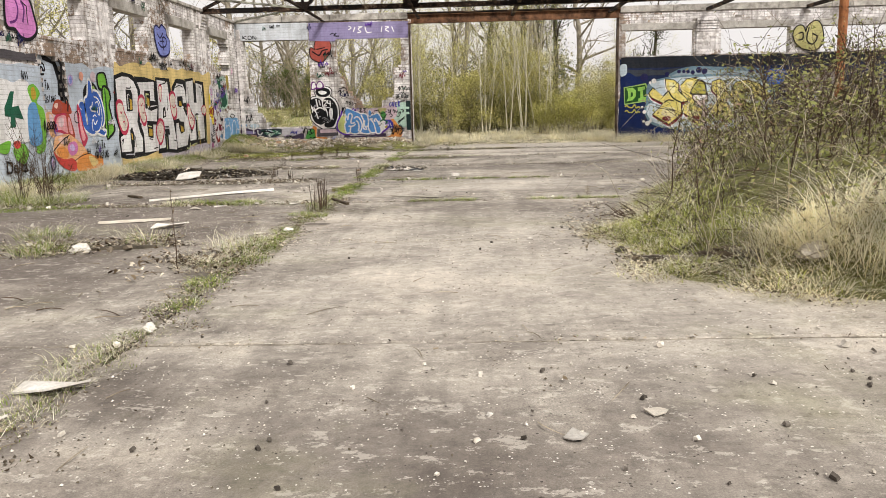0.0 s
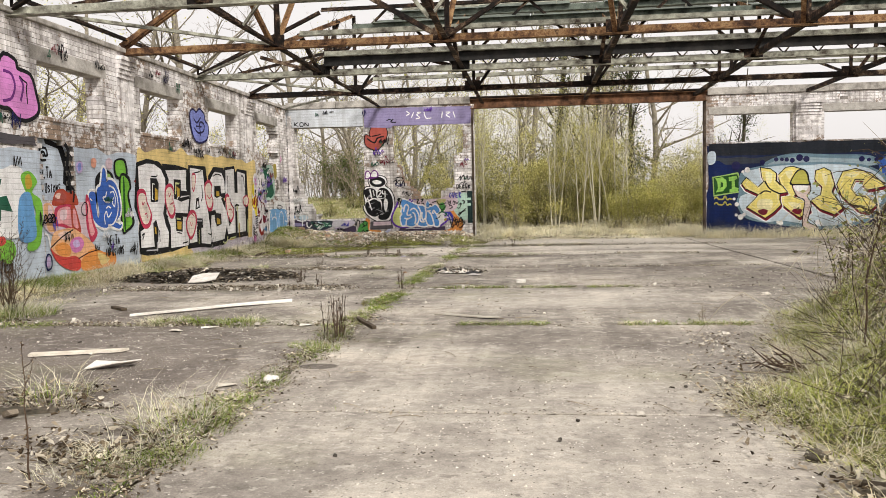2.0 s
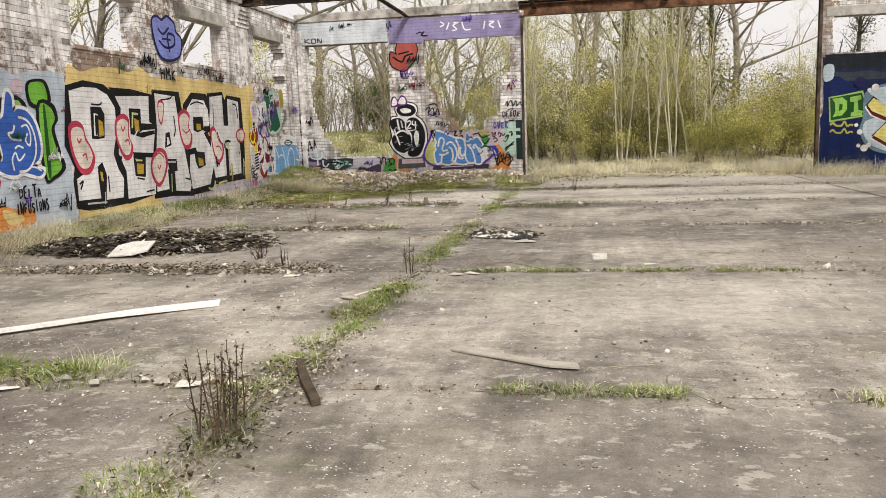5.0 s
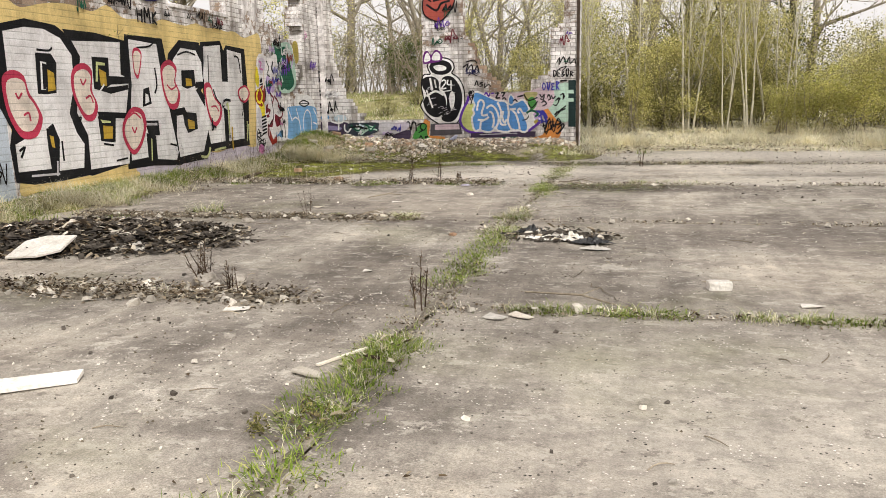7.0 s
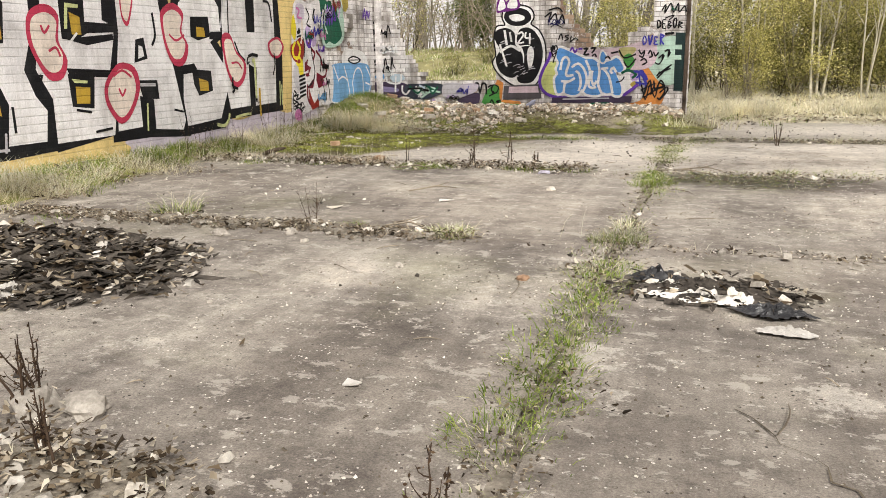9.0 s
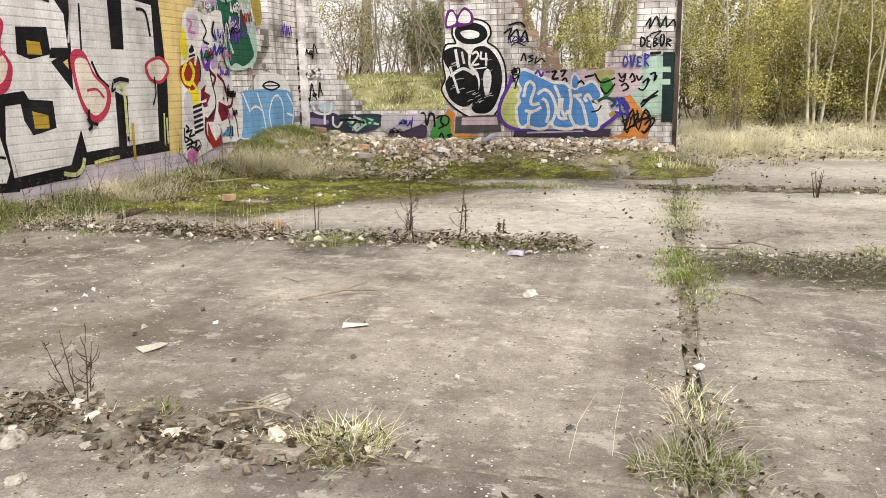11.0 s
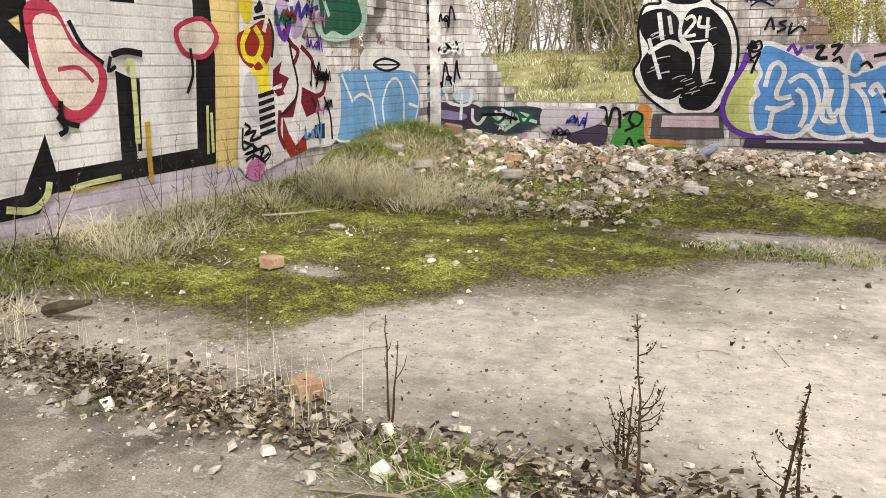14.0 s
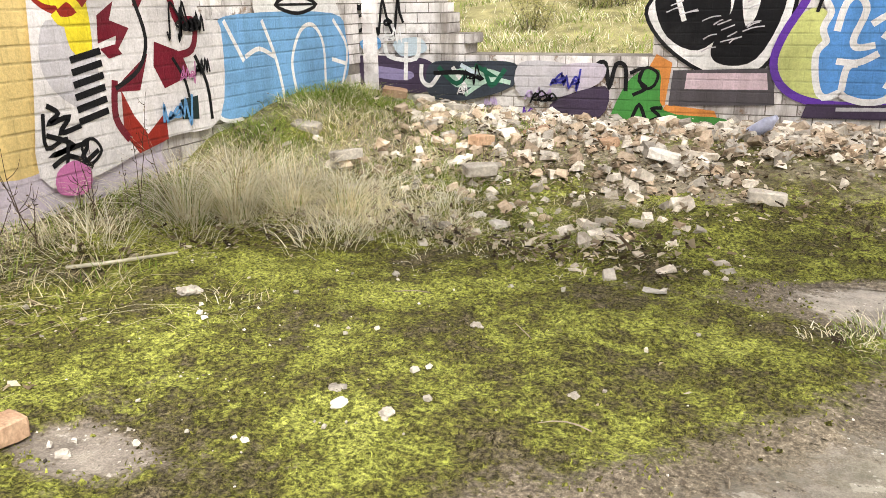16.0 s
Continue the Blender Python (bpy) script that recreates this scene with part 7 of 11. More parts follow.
spray(g, "L", "F", "yellow", 0, ((30.54, 1.35), (30.69, 1.40), (30.70, 1.03), (30.55, 1.06)))
spray(g, "L", "F", "darkred", 0, ((30.30, 1.54), (30.47, 1.61), (30.68, 1.69), (30.78, 1.59), (30.75, 1.37), (30.59, 1.24), (30.42, 1.27), (30.31, 1.37)))
spray(g, "L", "S", "yellow", 0.06, ((30.46, 1.61), (30.36, 1.47), (30.40, 1.35), (30.54, 1.34), (30.63, 1.49), (30.54, 1.62)))
spray(g, "L", "S", "yellow", 0.05, ((30.49, 1.30), (30.58, 1.34), (30.66, 1.24), (30.52, 1.21), (30.47, 1.26)))
spray(g, "L", "S", "black", 0.03, ((30.53, 1.69), (30.72, 1.71), (30.80, 1.56), (30.76, 1.35)))
spray(g, "L", "F", "black", 0, ((30.55, 1.79), (30.65, 1.83), (30.67, 1.77), (30.57, 1.74)))
spray(g, "L", "S", "black", 0.04, ((30.56, 1.75), (30.64, 1.85)))
spray(g, "L", "P", "maroon", 0, ((30.77, 1.24), (30.91, 1.32), (30.86, 1.21), (31.01, 1.16), (30.86, 0.99), (30.90, 1.12), (30.75, 1.08)))
spray(g, "L", "P", "maroon", 0, ((30.91, 0.86), (31.14, 1.00), (31.04, 0.78), (30.83, 0.79)))
spray(g, "L", "P", "maroon", 0, ((31.21, 1.07), (31.45, 0.99), (31.52, 0.83), (31.26, 0.77), (31.18, 0.92)))
spray(g, "L", "P", "darkred", 0, ((30.88, 0.80), (30.96, 0.63), (31.06, 0.50), (31.24, 0.62), (31.24, 0.44), (30.97, 0.39), (30.86, 0.53)))
spray(g, "L", "P", "maroon", 0, ((30.76, 1.05), (30.88, 1.07), (30.93, 1.01), (30.82, 0.99)))
spray(g, "L", "S", "maroon", 0.05, ((30.95, 1.61), (31.07, 1.48), (31.17, 1.41), (31.08, 1.28)))
spray(g, "L", "S", "maroon", 0.05, ((31.22, 1.46), (31.39, 1.34), (31.44, 1.20), (31.61, 1.18), (31.56, 1.00), (31.36, 0.97)))
spray(g, "L", "S", "maroon", 0.05, ((30.84, 0.86), (30.81, 0.64), (30.90, 0.49)))
spray(g, "L", "S", "black", 0.03, ((30.97, 1.72), (31.03, 1.53), (31.07, 1.35), (31.14, 1.09), (31.05, 0.91), (30.84, 0.81)))
spray(g, "L", "S", "black", 0.025, ((31.36, 0.96), (31.46, 0.80), (31.50, 0.59)))
spray(g, "L", "S", "black", 0.03, ((31.58, 0.96), (31.68, 0.76), (31.70, 0.51)))
spray(g, "L", "S", "black", 0.04, ((30.53, 1.00), (30.76, 1.04)))
spray(g, "L", "S", "black", 0.04, ((30.53, 0.93), (30.76, 0.97)))
spray(g, "L", "S", "black", 0.04, ((30.53, 0.86), (30.76, 0.90)))
spray(g, "L", "S", "black", 0.04, ((30.53, 0.79), (30.76, 0.83)))
spray(g, "L", "S", "black", 0.04, ((30.53, 0.72), (30.76, 0.76)))
spray(g, "L", "S", "black", 0.04, ((30.53, 0.65), (30.76, 0.69)))
spray(g, "L", "S", "black", 0.03, ((30.32, 0.77), (30.39, 0.72), (30.32, 0.67), (30.46, 0.69), (30.39, 0.61), (30.54, 0.63)))
spray(g, "L", "S", "black", 0.03, ((30.29, 0.61), (30.46, 0.53), (30.30, 0.49), (30.56, 0.52), (30.46, 0.39), (30.64, 0.47)))
spray(g, "L", "S", "black", 0.025, ((30.29, 0.73), (30.28, 0.54), (30.42, 0.57), (30.40, 0.42)))
spray(g, "L", "C", "black", 0.02, ((30.52, 0.52), (30.61, 0.54), (30.66, 0.46), (30.56, 0.40)))
spray(g, "L", "F", "magenta", 0, ((30.32, 0.39), (30.45, 0.44), (30.56, 0.37), (30.52, 0.24), (30.32, 0.27)))
spray(g, "L", "S", "black", 0.03, ((30.30, 0.43), (30.43, 0.47), (30.58, 0.38)))
spray(g, "L", "S", "purple", 0.06, ((30.85, 1.78), (30.90, 1.58), (30.99, 1.54), (31.08, 1.75)))
spray(g, "L", "S", "blueink", 0.05, ((31.09, 1.83), (31.13, 1.74), (31.21, 1.86), (31.24, 1.74), (31.35, 1.85), (31.38, 1.76)))
spray(g, "L", "S", "black", 0.03, ((30.91, 2.21), (31.02, 2.06), (30.92, 1.93), (31.06, 1.88)))
spray(g, "L", "S", "black", 0.05, ((31.24, 2.21), (31.17, 2.05), (31.25, 1.95)))
# small dark patch put in for a niche's shade, no recess is cut
spray(g, "L", "P", "niche", 0, ((31.39, 0.68), (31.57, 0.69), (31.56, 0.53), (31.39, 0.55)))
spray(g, "L", "S", "cream", 0.05, ((30.74, 2.01), (30.73, 1.77), (30.66, 1.58)))
spray(g, "L", "S", "magenta", 0.04, ((30.55, 2.19), (30.66, 2.15), (30.59, 2.04), (30.74, 2.02)))
g = graffiti("blue bubble-letter graffiti outlined in white over a purple line")
spray(g, "B", "F", "palepink", 0, ((-3.24, 1.39), (-2.65, 1.40), (-1.85, 1.44), (-1.52, 1.52), (-1.16, 1.55), (-1.14, 1.15), (-1.50, 1.00), (-2.64, 1.08)))
spray(g, "B", "F", "lemon", 0, ((-3.39, 0.91), (-3.24, 1.16), (-3.08, 1.16), (-3.03, 0.85), (-3.06, 0.66), (-2.98, 0.53), (-3.15, 0.51), (-3.35, 0.64)))
spray(g, "B", "F", "white", 0, ((-1.81, 0.88), (-1.57, 0.98), (-1.40, 0.81), (-1.48, 0.70), (-1.74, 0.56)))
spray(g, "B", "F", "dullyellow", 0, ((-1.84, 1.42), (-1.52, 1.43), (-1.58, 1.30), (-1.77, 1.22)))
spray(g, "B", "F", "grass", 0, ((-1.75, 1.24), (-1.62, 1.32), (-1.53, 1.14), (-1.68, 0.99)))
spray(g, "B", "F", "lilac", 0, ((-1.61, 0.92), (-1.50, 0.96), (-1.43, 0.85), (-1.55, 0.77)))
spray(g, "B", "F", "ochre", 0, ((-1.60, 0.73), (-1.52, 0.79), (-1.43, 0.73), (-1.54, 0.67)))
spray(g, "B", "S", "purple", 0.06, ((-3.20, 1.38), (-3.24, 1.24), (-3.37, 0.99), (-3.42, 0.77), (-3.32, 0.58), (-3.07, 0.48), (-2.55, 0.46), (-1.85, 0.48), (-1.62, 0.59), (-1.45, 0.73)))
# flat dark strip and pale upper line stand in for a ledge
spray(g, "B", "P", "ledge", 0, ((-3.15, 0.47), (-1.55, 0.50), (-1.58, 0.37), (-3.18, 0.36)))
spray(g, "B", "P", "lightgrey", 0, ((-2.94, 0.45), (-2.01, 0.47), (-2.00, 0.45), (-2.94, 0.42)))
spray(g, "B", "P", "bottle", 0, ((-2.44, 0.36), (-2.01, 0.38), (-2.00, 0.20), (-2.42, 0.19)))
spray(g, "B", "C", "white", 0.1, ((-3.06, 1.41), (-3.00, 1.45), (-2.84, 1.39), (-2.65, 1.30), (-2.49, 1.23), (-2.34, 1.22), (-2.24, 1.15), (-2.17, 1.15), (-1.99, 1.19), (-1.88, 1.24), (-1.79, 1.15), (-1.74, 1.04), (-1.80, 0.96), (-1.89, 0.96), (-1.83, 0.81), (-1.77, 0.66), (-1.79, 0.53), (-1.89, 0.52), (-1.95, 0.57), (-2.05, 0.55), (-2.12, 0.57), (-2.20, 0.53), (-2.32, 0.52), (-2.47, 0.55), (-2.55, 0.64), (-2.63, 0.54), (-2.75, 0.52), (-2.87, 0.55), (-2.93, 0.59), (-3.03, 0.55), (-3.08, 0.65), (-3.10, 0.85), (-3.04, 0.94), (-3.07, 1.04), (-3.03, 1.16), (-3.08, 1.28)))
spray(g, "B", "F", "white", 0, ((-3.08, 1.42), (-3.01, 1.46), (-2.85, 1.40), (-2.65, 1.31), (-2.49, 1.24), (-2.34, 1.22), (-2.24, 1.16), (-2.16, 1.16), (-1.98, 1.20), (-1.87, 1.25), (-1.78, 1.16), (-1.73, 1.04), (-1.78, 0.96), (-1.88, 0.96), (-1.82, 0.81), (-1.76, 0.65), (-1.78, 0.52), (-1.88, 0.51), (-1.94, 0.57), (-2.04, 0.54), (-2.12, 0.56), (-2.20, 0.52), (-2.31, 0.52), (-2.47, 0.54), (-2.56, 0.63), (-2.63, 0.54), (-2.75, 0.51), (-2.88, 0.54), (-2.94, 0.58), (-3.04, 0.54), (-3.10, 0.65), (-3.11, 0.85), (-3.05, 0.94), (-3.08, 1.05), (-3.04, 1.17), (-3.09, 1.28)))
spray(g, "B", "F", "cobalt", 0, ((-3.06, 1.41), (-3.00, 1.45), (-2.84, 1.39), (-2.65, 1.30), (-2.49, 1.23), (-2.34, 1.22), (-2.24, 1.15), (-2.17, 1.15), (-1.99, 1.19), (-1.88, 1.24), (-1.79, 1.15), (-1.74, 1.04), (-1.80, 0.96), (-1.89, 0.96), (-1.83, 0.81), (-1.77, 0.66), (-1.79, 0.53), (-1.89, 0.52), (-1.95, 0.57), (-2.05, 0.55), (-2.12, 0.57), (-2.20, 0.53), (-2.32, 0.52), (-2.47, 0.55), (-2.55, 0.64), (-2.63, 0.54), (-2.75, 0.52), (-2.87, 0.55), (-2.93, 0.59), (-3.03, 0.55), (-3.08, 0.65), (-3.10, 0.85), (-3.04, 0.94), (-3.07, 1.04), (-3.03, 1.16), (-3.08, 1.28)))
spray(g, "B", "C", "white", 0.06, ((-2.20, 1.28), (-2.16, 1.37), (-2.09, 1.27), (-2.13, 1.16), (-2.19, 1.18)))
spray(g, "B", "F", "cobalt", 0, ((-2.20, 1.28), (-2.16, 1.37), (-2.09, 1.27), (-2.13, 1.16), (-2.19, 1.18)))
spray(g, "B", "S", "white", 0.05, ((-3.00, 1.02), (-2.96, 1.22), (-2.88, 1.27), (-2.82, 1.17), (-2.88, 0.97), (-2.85, 0.90), (-2.73, 0.92)))
spray(g, "B", "S", "white", 0.05, ((-2.98, 0.80), (-2.83, 0.79), (-2.70, 0.86)))
spray(g, "B", "S", "white", 0.05, ((-2.92, 0.58), (-2.90, 0.75), (-2.83, 0.78)))
spray(g, "B", "S", "white", 0.05, ((-2.77, 1.07), (-2.64, 1.14), (-2.52, 1.03), (-2.46, 0.83), (-2.51, 0.63), (-2.60, 0.54)))
spray(g, "B", "S", "white", 0.05, ((-2.69, 1.00), (-2.61, 0.93), (-2.58, 0.74), (-2.62, 0.60)))
spray(g, "B", "S", "white", 0.05, ((-2.49, 1.21), (-2.40, 0.99), (-2.42, 0.73), (-2.35, 0.66), (-2.27, 0.68)))
spray(g, "B", "S", "white", 0.05, ((-2.35, 1.00), (-2.37, 0.85), (-2.32, 0.72), (-2.26, 0.80)))
spray(g, "B", "S", "white", 0.05, ((-2.24, 1.15), (-2.21, 0.96), (-2.23, 0.73), (-2.15, 0.55)))
spray(g, "B", "S", "white", 0.05, ((-2.13, 1.03), (-2.02, 0.88), (-1.94, 0.56)))
spray(g, "B", "S", "white", 0.05, ((-2.18, 1.03), (-2.04, 1.05)))
spray(g, "B", "S", "white", 0.05, ((-1.88, 0.96), (-1.94, 1.05), (-1.99, 0.99), (-1.95, 0.94)))
spray(g, "B", "S", "black", 0.03, ((-1.84, 1.39), (-1.73, 1.24), (-1.51, 1.31)))
spray(g, "B", "S", "black", 0.03, ((-1.74, 1.17), (-1.65, 1.06), (-1.51, 1.22)))
spray(g, "B", "S", "black", 0.025, ((-1.88, 0.77), (-1.77, 0.80), (-1.72, 0.88)))
spray(g, "B", "S", "bottle", 0.05, ((-1.78, 0.94), (-1.65, 1.00), (-1.50, 0.92), (-1.57, 0.85)))
spray(g, "B", "S", "blueink", 0.035, ((-1.54, 0.98), (-1.38, 0.92), (-1.28, 0.74)))
spray(g, "B", "S", "blueink", 0.035, ((-1.49, 0.85), (-1.35, 0.94), (-1.27, 0.81)))
spray(g, "B", "S", "blueink", 0.035, ((-1.44, 0.98), (-1.41, 0.70)))
spray(g, "B", "S", "blueink", 0.035, ((-1.36, 0.95), (-1.29, 0.68)))
spray(g, "B", "S", "blueink", 0.035, ((-1.50, 0.77), (-1.32, 0.73)))
spray(g, "B", "S", "purple", 0.035, ((-2.81, 1.39), (-2.76, 1.45), (-2.71, 1.36), (-2.67, 1.43)))
spray(g, "B", "S", "purple", 0.035, ((-2.64, 1.43), (-2.56, 1.43)))
spray(g, "B", "S", "black", 0.04, ((-2.54, 1.42), (-2.47, 1.43), (-2.52, 1.32), (-2.42, 1.32)))
spray(g, "B", "S", "black", 0.035, ((-2.40, 1.43), (-2.31, 1.44), (-2.37, 1.34)))
spray(g, "B", "S", "black", 0.03, ((-2.37, 1.28), (-2.31, 1.32), (-2.28, 1.26)))
spray(g, "B", "S", "black", 0.03, ((-2.11, 1.23), (-2.05, 1.27), (-2.00, 1.21)))
spray(g, "B", "S", "black", 0.035, ((-2.00, 1.33), (-1.85, 1.36)))
spray(g, "B", "C", "black", 0.025, ((-3.17, 1.45), (-3.09, 1.50), (-3.07, 1.42), (-3.15, 1.39)))
spray(g, "B", "S", "black", 0.025, ((-3.20, 1.47), (-3.16, 1.32), (-3.08, 1.38), (-3.13, 1.24), (-3.15, 1.16)))
spray(g, "B", "S", "black", 0.03, ((-1.46, 1.39), (-1.41, 1.31), (-1.35, 1.37), (-1.38, 1.25), (-1.45, 1.28)))
spray(g, "B", "S", "black", 0.03, ((-1.42, 1.18), (-1.35, 1.22), (-1.30, 1.15), (-1.39, 1.10)))
spray(g, "B", "S", "black", 0.03, ((-1.28, 1.30), (-1.24, 1.37), (-1.20, 1.27), (-1.26, 1.24)))
spray(g, "B", "S", "black", 0.03, ((-1.18, 1.35), (-1.14, 1.27), (-1.08, 1.34)))
spray(g, "B", "S", "black", 0.03, ((-1.08, 1.22), (-1.00, 1.29), (-1.01, 1.21)))
spray(g, "B", "S", "black", 0.03, ((-1.08, 0.91), (-0.87, 1.07)))
spray(g, "B", "S", "black", 0.03, ((-1.10, 0.88), (-1.04, 0.97)))
spray(g, "B", "S", "black", 0.03, ((-1.07, 0.94), (-0.84, 1.03)))
spray(g, "B", "S", "black", 0.03, ((-0.97, 1.35), (-0.89, 1.38), (-0.90, 1.26), (-0.86, 1.34)))
spray(g, "B", "S", "black", 0.03, ((-1.33, 0.56), (-1.22, 0.80), (-1.18, 0.53)))
spray(g, "B", "S", "black", 0.03, ((-1.26, 0.67), (-1.13, 0.73), (-1.21, 0.53)))
spray(g, "B", "S", "black", 0.03, ((-1.15, 0.80), (-1.11, 0.61), (-1.02, 0.80), (-0.95, 0.68), (-1.11, 0.65)))
spray(g, "B", "S", "black", 0.03, ((-1.31, 0.48), (-1.08, 0.64), (-0.93, 0.70)))
spray(g, "B", "S", "black", 0.03, ((-1.07, 0.47), (-1.01, 0.44), (-0.88, 0.61), (-0.91, 0.67), (-1.03, 0.56)))
spray(g, "B", "S", "black", 0.03, ((-1.39, 0.61), (-1.29, 0.65), (-1.35, 0.47)))
g = graffiti("smoky purple, teal and grey sprays on the low wall")
spray(g, "B", "F", "ledge", 0, ((-7.21, 0.78), (-6.74, 0.80), (-6.35, 0.75), (-6.38, 0.48), (-6.94, 0.49), (-7.17, 0.57)))
spray(g, "B", "F", "purpleband", 0, ((-7.02, 0.71), (-6.56, 0.66), (-6.61, 0.58), (-6.98, 0.61)))
spray(g, "B", "F", "slate", 0, ((-6.37, 0.73), (-6.01, 0.76), (-5.54, 0.75), (-5.56, 0.55), (-6.02, 0.41), (-6.37, 0.44)))
spray(g, "B", "F", "mint", 0, ((-6.19, 0.66), (-5.90, 0.71), (-5.65, 0.65), (-5.88, 0.55), (-6.11, 0.53)))
spray(g, "B", "F", "icebl", 0, ((-6.73, 0.93), (-6.47, 0.97), (-6.40, 0.85), (-6.65, 0.80)))
spray(g, "B", "F", "lightgrey", 0, ((-5.50, 0.75), (-5.12, 0.76), (-4.93, 0.67), (-5.04, 0.49), (-5.49, 0.47)))
spray(g, "B", "F", "groundlilac", 0, ((-5.12, 0.73), (-4.75, 0.75), (-4.79, 0.59), (-5.05, 0.52)))
spray(g, "B", "F", "ledge", 0, ((-5.18, 0.43), (-4.73, 0.57), (-4.76, 0.31), (-5.16, 0.28)))
spray(g, "B", "F", "skyblue", 0, ((-7.09, 0.93), (-6.91, 0.98), (-6.87, 0.88), (-7.02, 0.83)))
spray(g, "B", "S", "white", 0.04, ((-6.60, 0.93), (-6.62, 0.58)))
spray(g, "B", "S", "white", 0.04, ((-6.45, 0.73), (-6.45, 0.59), (-6.36, 0.54), (-6.25, 0.68)))
spray(g, "B", "S", "white", 0.04, ((-6.82, 0.97), (-6.79, 0.80), (-6.51, 0.78), (-6.47, 0.97)))
spray(g, "B", "S", "white", 0.04, ((-6.14, 0.71), (-6.01, 0.53)))
spray(g, "B", "S", "bottle", 0.04, ((-6.28, 0.71), (-6.10, 0.56), (-5.96, 0.71)))
spray(g, "B", "S", "bottle", 0.04, ((-5.92, 0.73), (-5.65, 0.58)))
spray(g, "B", "S", "black", 0.04, ((-6.33, 0.65), (-6.01, 0.66), (-5.81, 0.58)))
spray(g, "B", "S", "mint", 0.04, ((-6.02, 0.46), (-5.79, 0.60), (-5.58, 0.58)))
spray(g, "B", "S", "cloud", 0.04, ((-6.06, 0.73), (-5.90, 0.65)))
spray(g, "B", "S", "bottle", 0.04, ((-5.83, 0.71), (-5.76, 0.55), (-5.63, 0.70)))
g = graffiti("yellow angular lettering mural with a helmeted figure")
for colour, grow_by in (("mist", 0.0), ("haze", 0.12)):
    spray(g, "B", "F", colour, 0, ((9.06 + grow_by, 2.30), (9.22 + grow_by, 2.52 - grow_by * 0.6), (9.87, 2.68 - grow_by), (11.1, 2.62 - grow_by), (12.3 - grow_by, 2.55 - grow_by), (12.5 - grow_by, 2.24), (10.4, 2.2)))
spray(g, "B", "F", "icebl", 0, ((7.22, 2.77), (7.45, 2.79), (7.45, 2.46), (7.24, 2.39)))
discs(g, "B", "ink", ((9.38, 2.5, 0.07), (9.56, 2.5, 0.06), (9.71, 2.49, 0.07), (9.88, 2.46, 0.08), (10.11, 2.54, 0.11), (10.32, 2.49, 0.10), (8.11, 2.33, 0.14), (8.95, 2.42, 0.08), (12.03, 2.45, 0.09), (12.25, 2.42, 0.06), (12.48, 2.42, 0.07)))
spray(g, "B", "F", "blue", 0, ((12.53, 2.39), (12.89, 2.53), (13.34, 2.40), (13.26, 2.0), (12.73, 1.92)))
spray(g, "B", "F", "mist", 0, ((8.24, 2.06), (8.68, 2.26), (9.55, 2.36), (11.1, 2.37), (12.3, 2.20), (12.95, 1.62), (12.66, 0.84), (12.06, 0.36), (10.8, 0.20), (9.5, 0.36), (8.62, 0.52), (8.30, 0.72), (8.13, 1.10), (8.20, 1.42)))
spray(g, "B", "F", "cloud", 0, ((8.33, 2.06), (8.72, 2.20), (9.55, 2.30), (10.35, 2.29), (11.1, 2.31), (12.25, 2.14), (12.80, 1.60), (12.55, 0.90), (12.02, 0.46), (10.8, 0.30), (10.05, 0.42), (9.53, 0.50), (9.08, 0.46), (8.67, 0.60), (8.39, 0.75), (8.22, 1.05), (8.26, 1.32), (8.55, 1.46), (8.62, 1.80)))


def letter(g, wall, pts, fill, dark, glow, drop=(0.03, -0.11)):
    """A block letter: a dark drop, a pale rim, a black edge, the fill and a lighter bloom inside it."""
    cu, cz = sum(p[0] for p in pts) / len(pts), sum(p[1] for p in pts) / len(pts)
    spray(g, wall, "K", "white", 0.13, tuple((u + 0.5 * drop[0], z + 0.6 * drop[1]) for u, z in pts))
    spray(g, wall, "P", dark, 0, tuple((u + drop[0], z + drop[1]) for u, z in pts))
    spray(g, wall, "K", dark, 0.07, tuple((u + drop[0] * 0.5, z + drop[1] * 0.5) for u, z in pts))
    spray(g, wall, "K", "black", 0.06, pts)
    spray(g, wall, "P", fill, 0, pts)
    spray(g, wall, "K", glow, 0.02, tuple((cu + 0.86 * (u - cu), cz + 0.86 * (z - cz)) for u, z in pts))


N_SHAPE = ((8.9, 2.23), (9.19, 2.19), (9.37, 2.05), (9.37, 1.81), (9.59, 1.6), (9.72, 1.43), (9.49, 1.4), (9.48, 1.19), (9.53, 1.02), (9.32, 0.8), (9.04, 0.60), (8.47, 0.96), (8.71, 1.2), (8.84, 1.37), (8.41, 1.58), (8.3, 1.74), (8.44, 1.92), (8.81, 1.59), (9.02, 1.81), (8.93, 1.99))
E_SHAPE = ((9.44, 1.97), (9.68, 2.22), (9.9, 2.25), (10.19, 2.15), (10.04, 1.87), (9.94, 1.7), (10.1, 1.5), (9.91, 1.26), (10.2, 1.14), (10.4, 0.98), (10.45, 0.81), (10.11, 0.60), (9.82, 0.82), (9.56, 1.04), (9.55, 1.26), (9.72, 1.47), (9.53, 1.71))
W_SHAPE = ((10.62, 2.10), (10.87, 2.18), (11.06, 2.08), (11.19, 1.64), (11.11, 1.4), (11.33, 1.07), (11.48, 0.90), (11.21, 0.68), (10.75, 0.87), (10.49, 1.13), (10.78, 1.31), (10.83, 1.59), (10.60, 1.82))
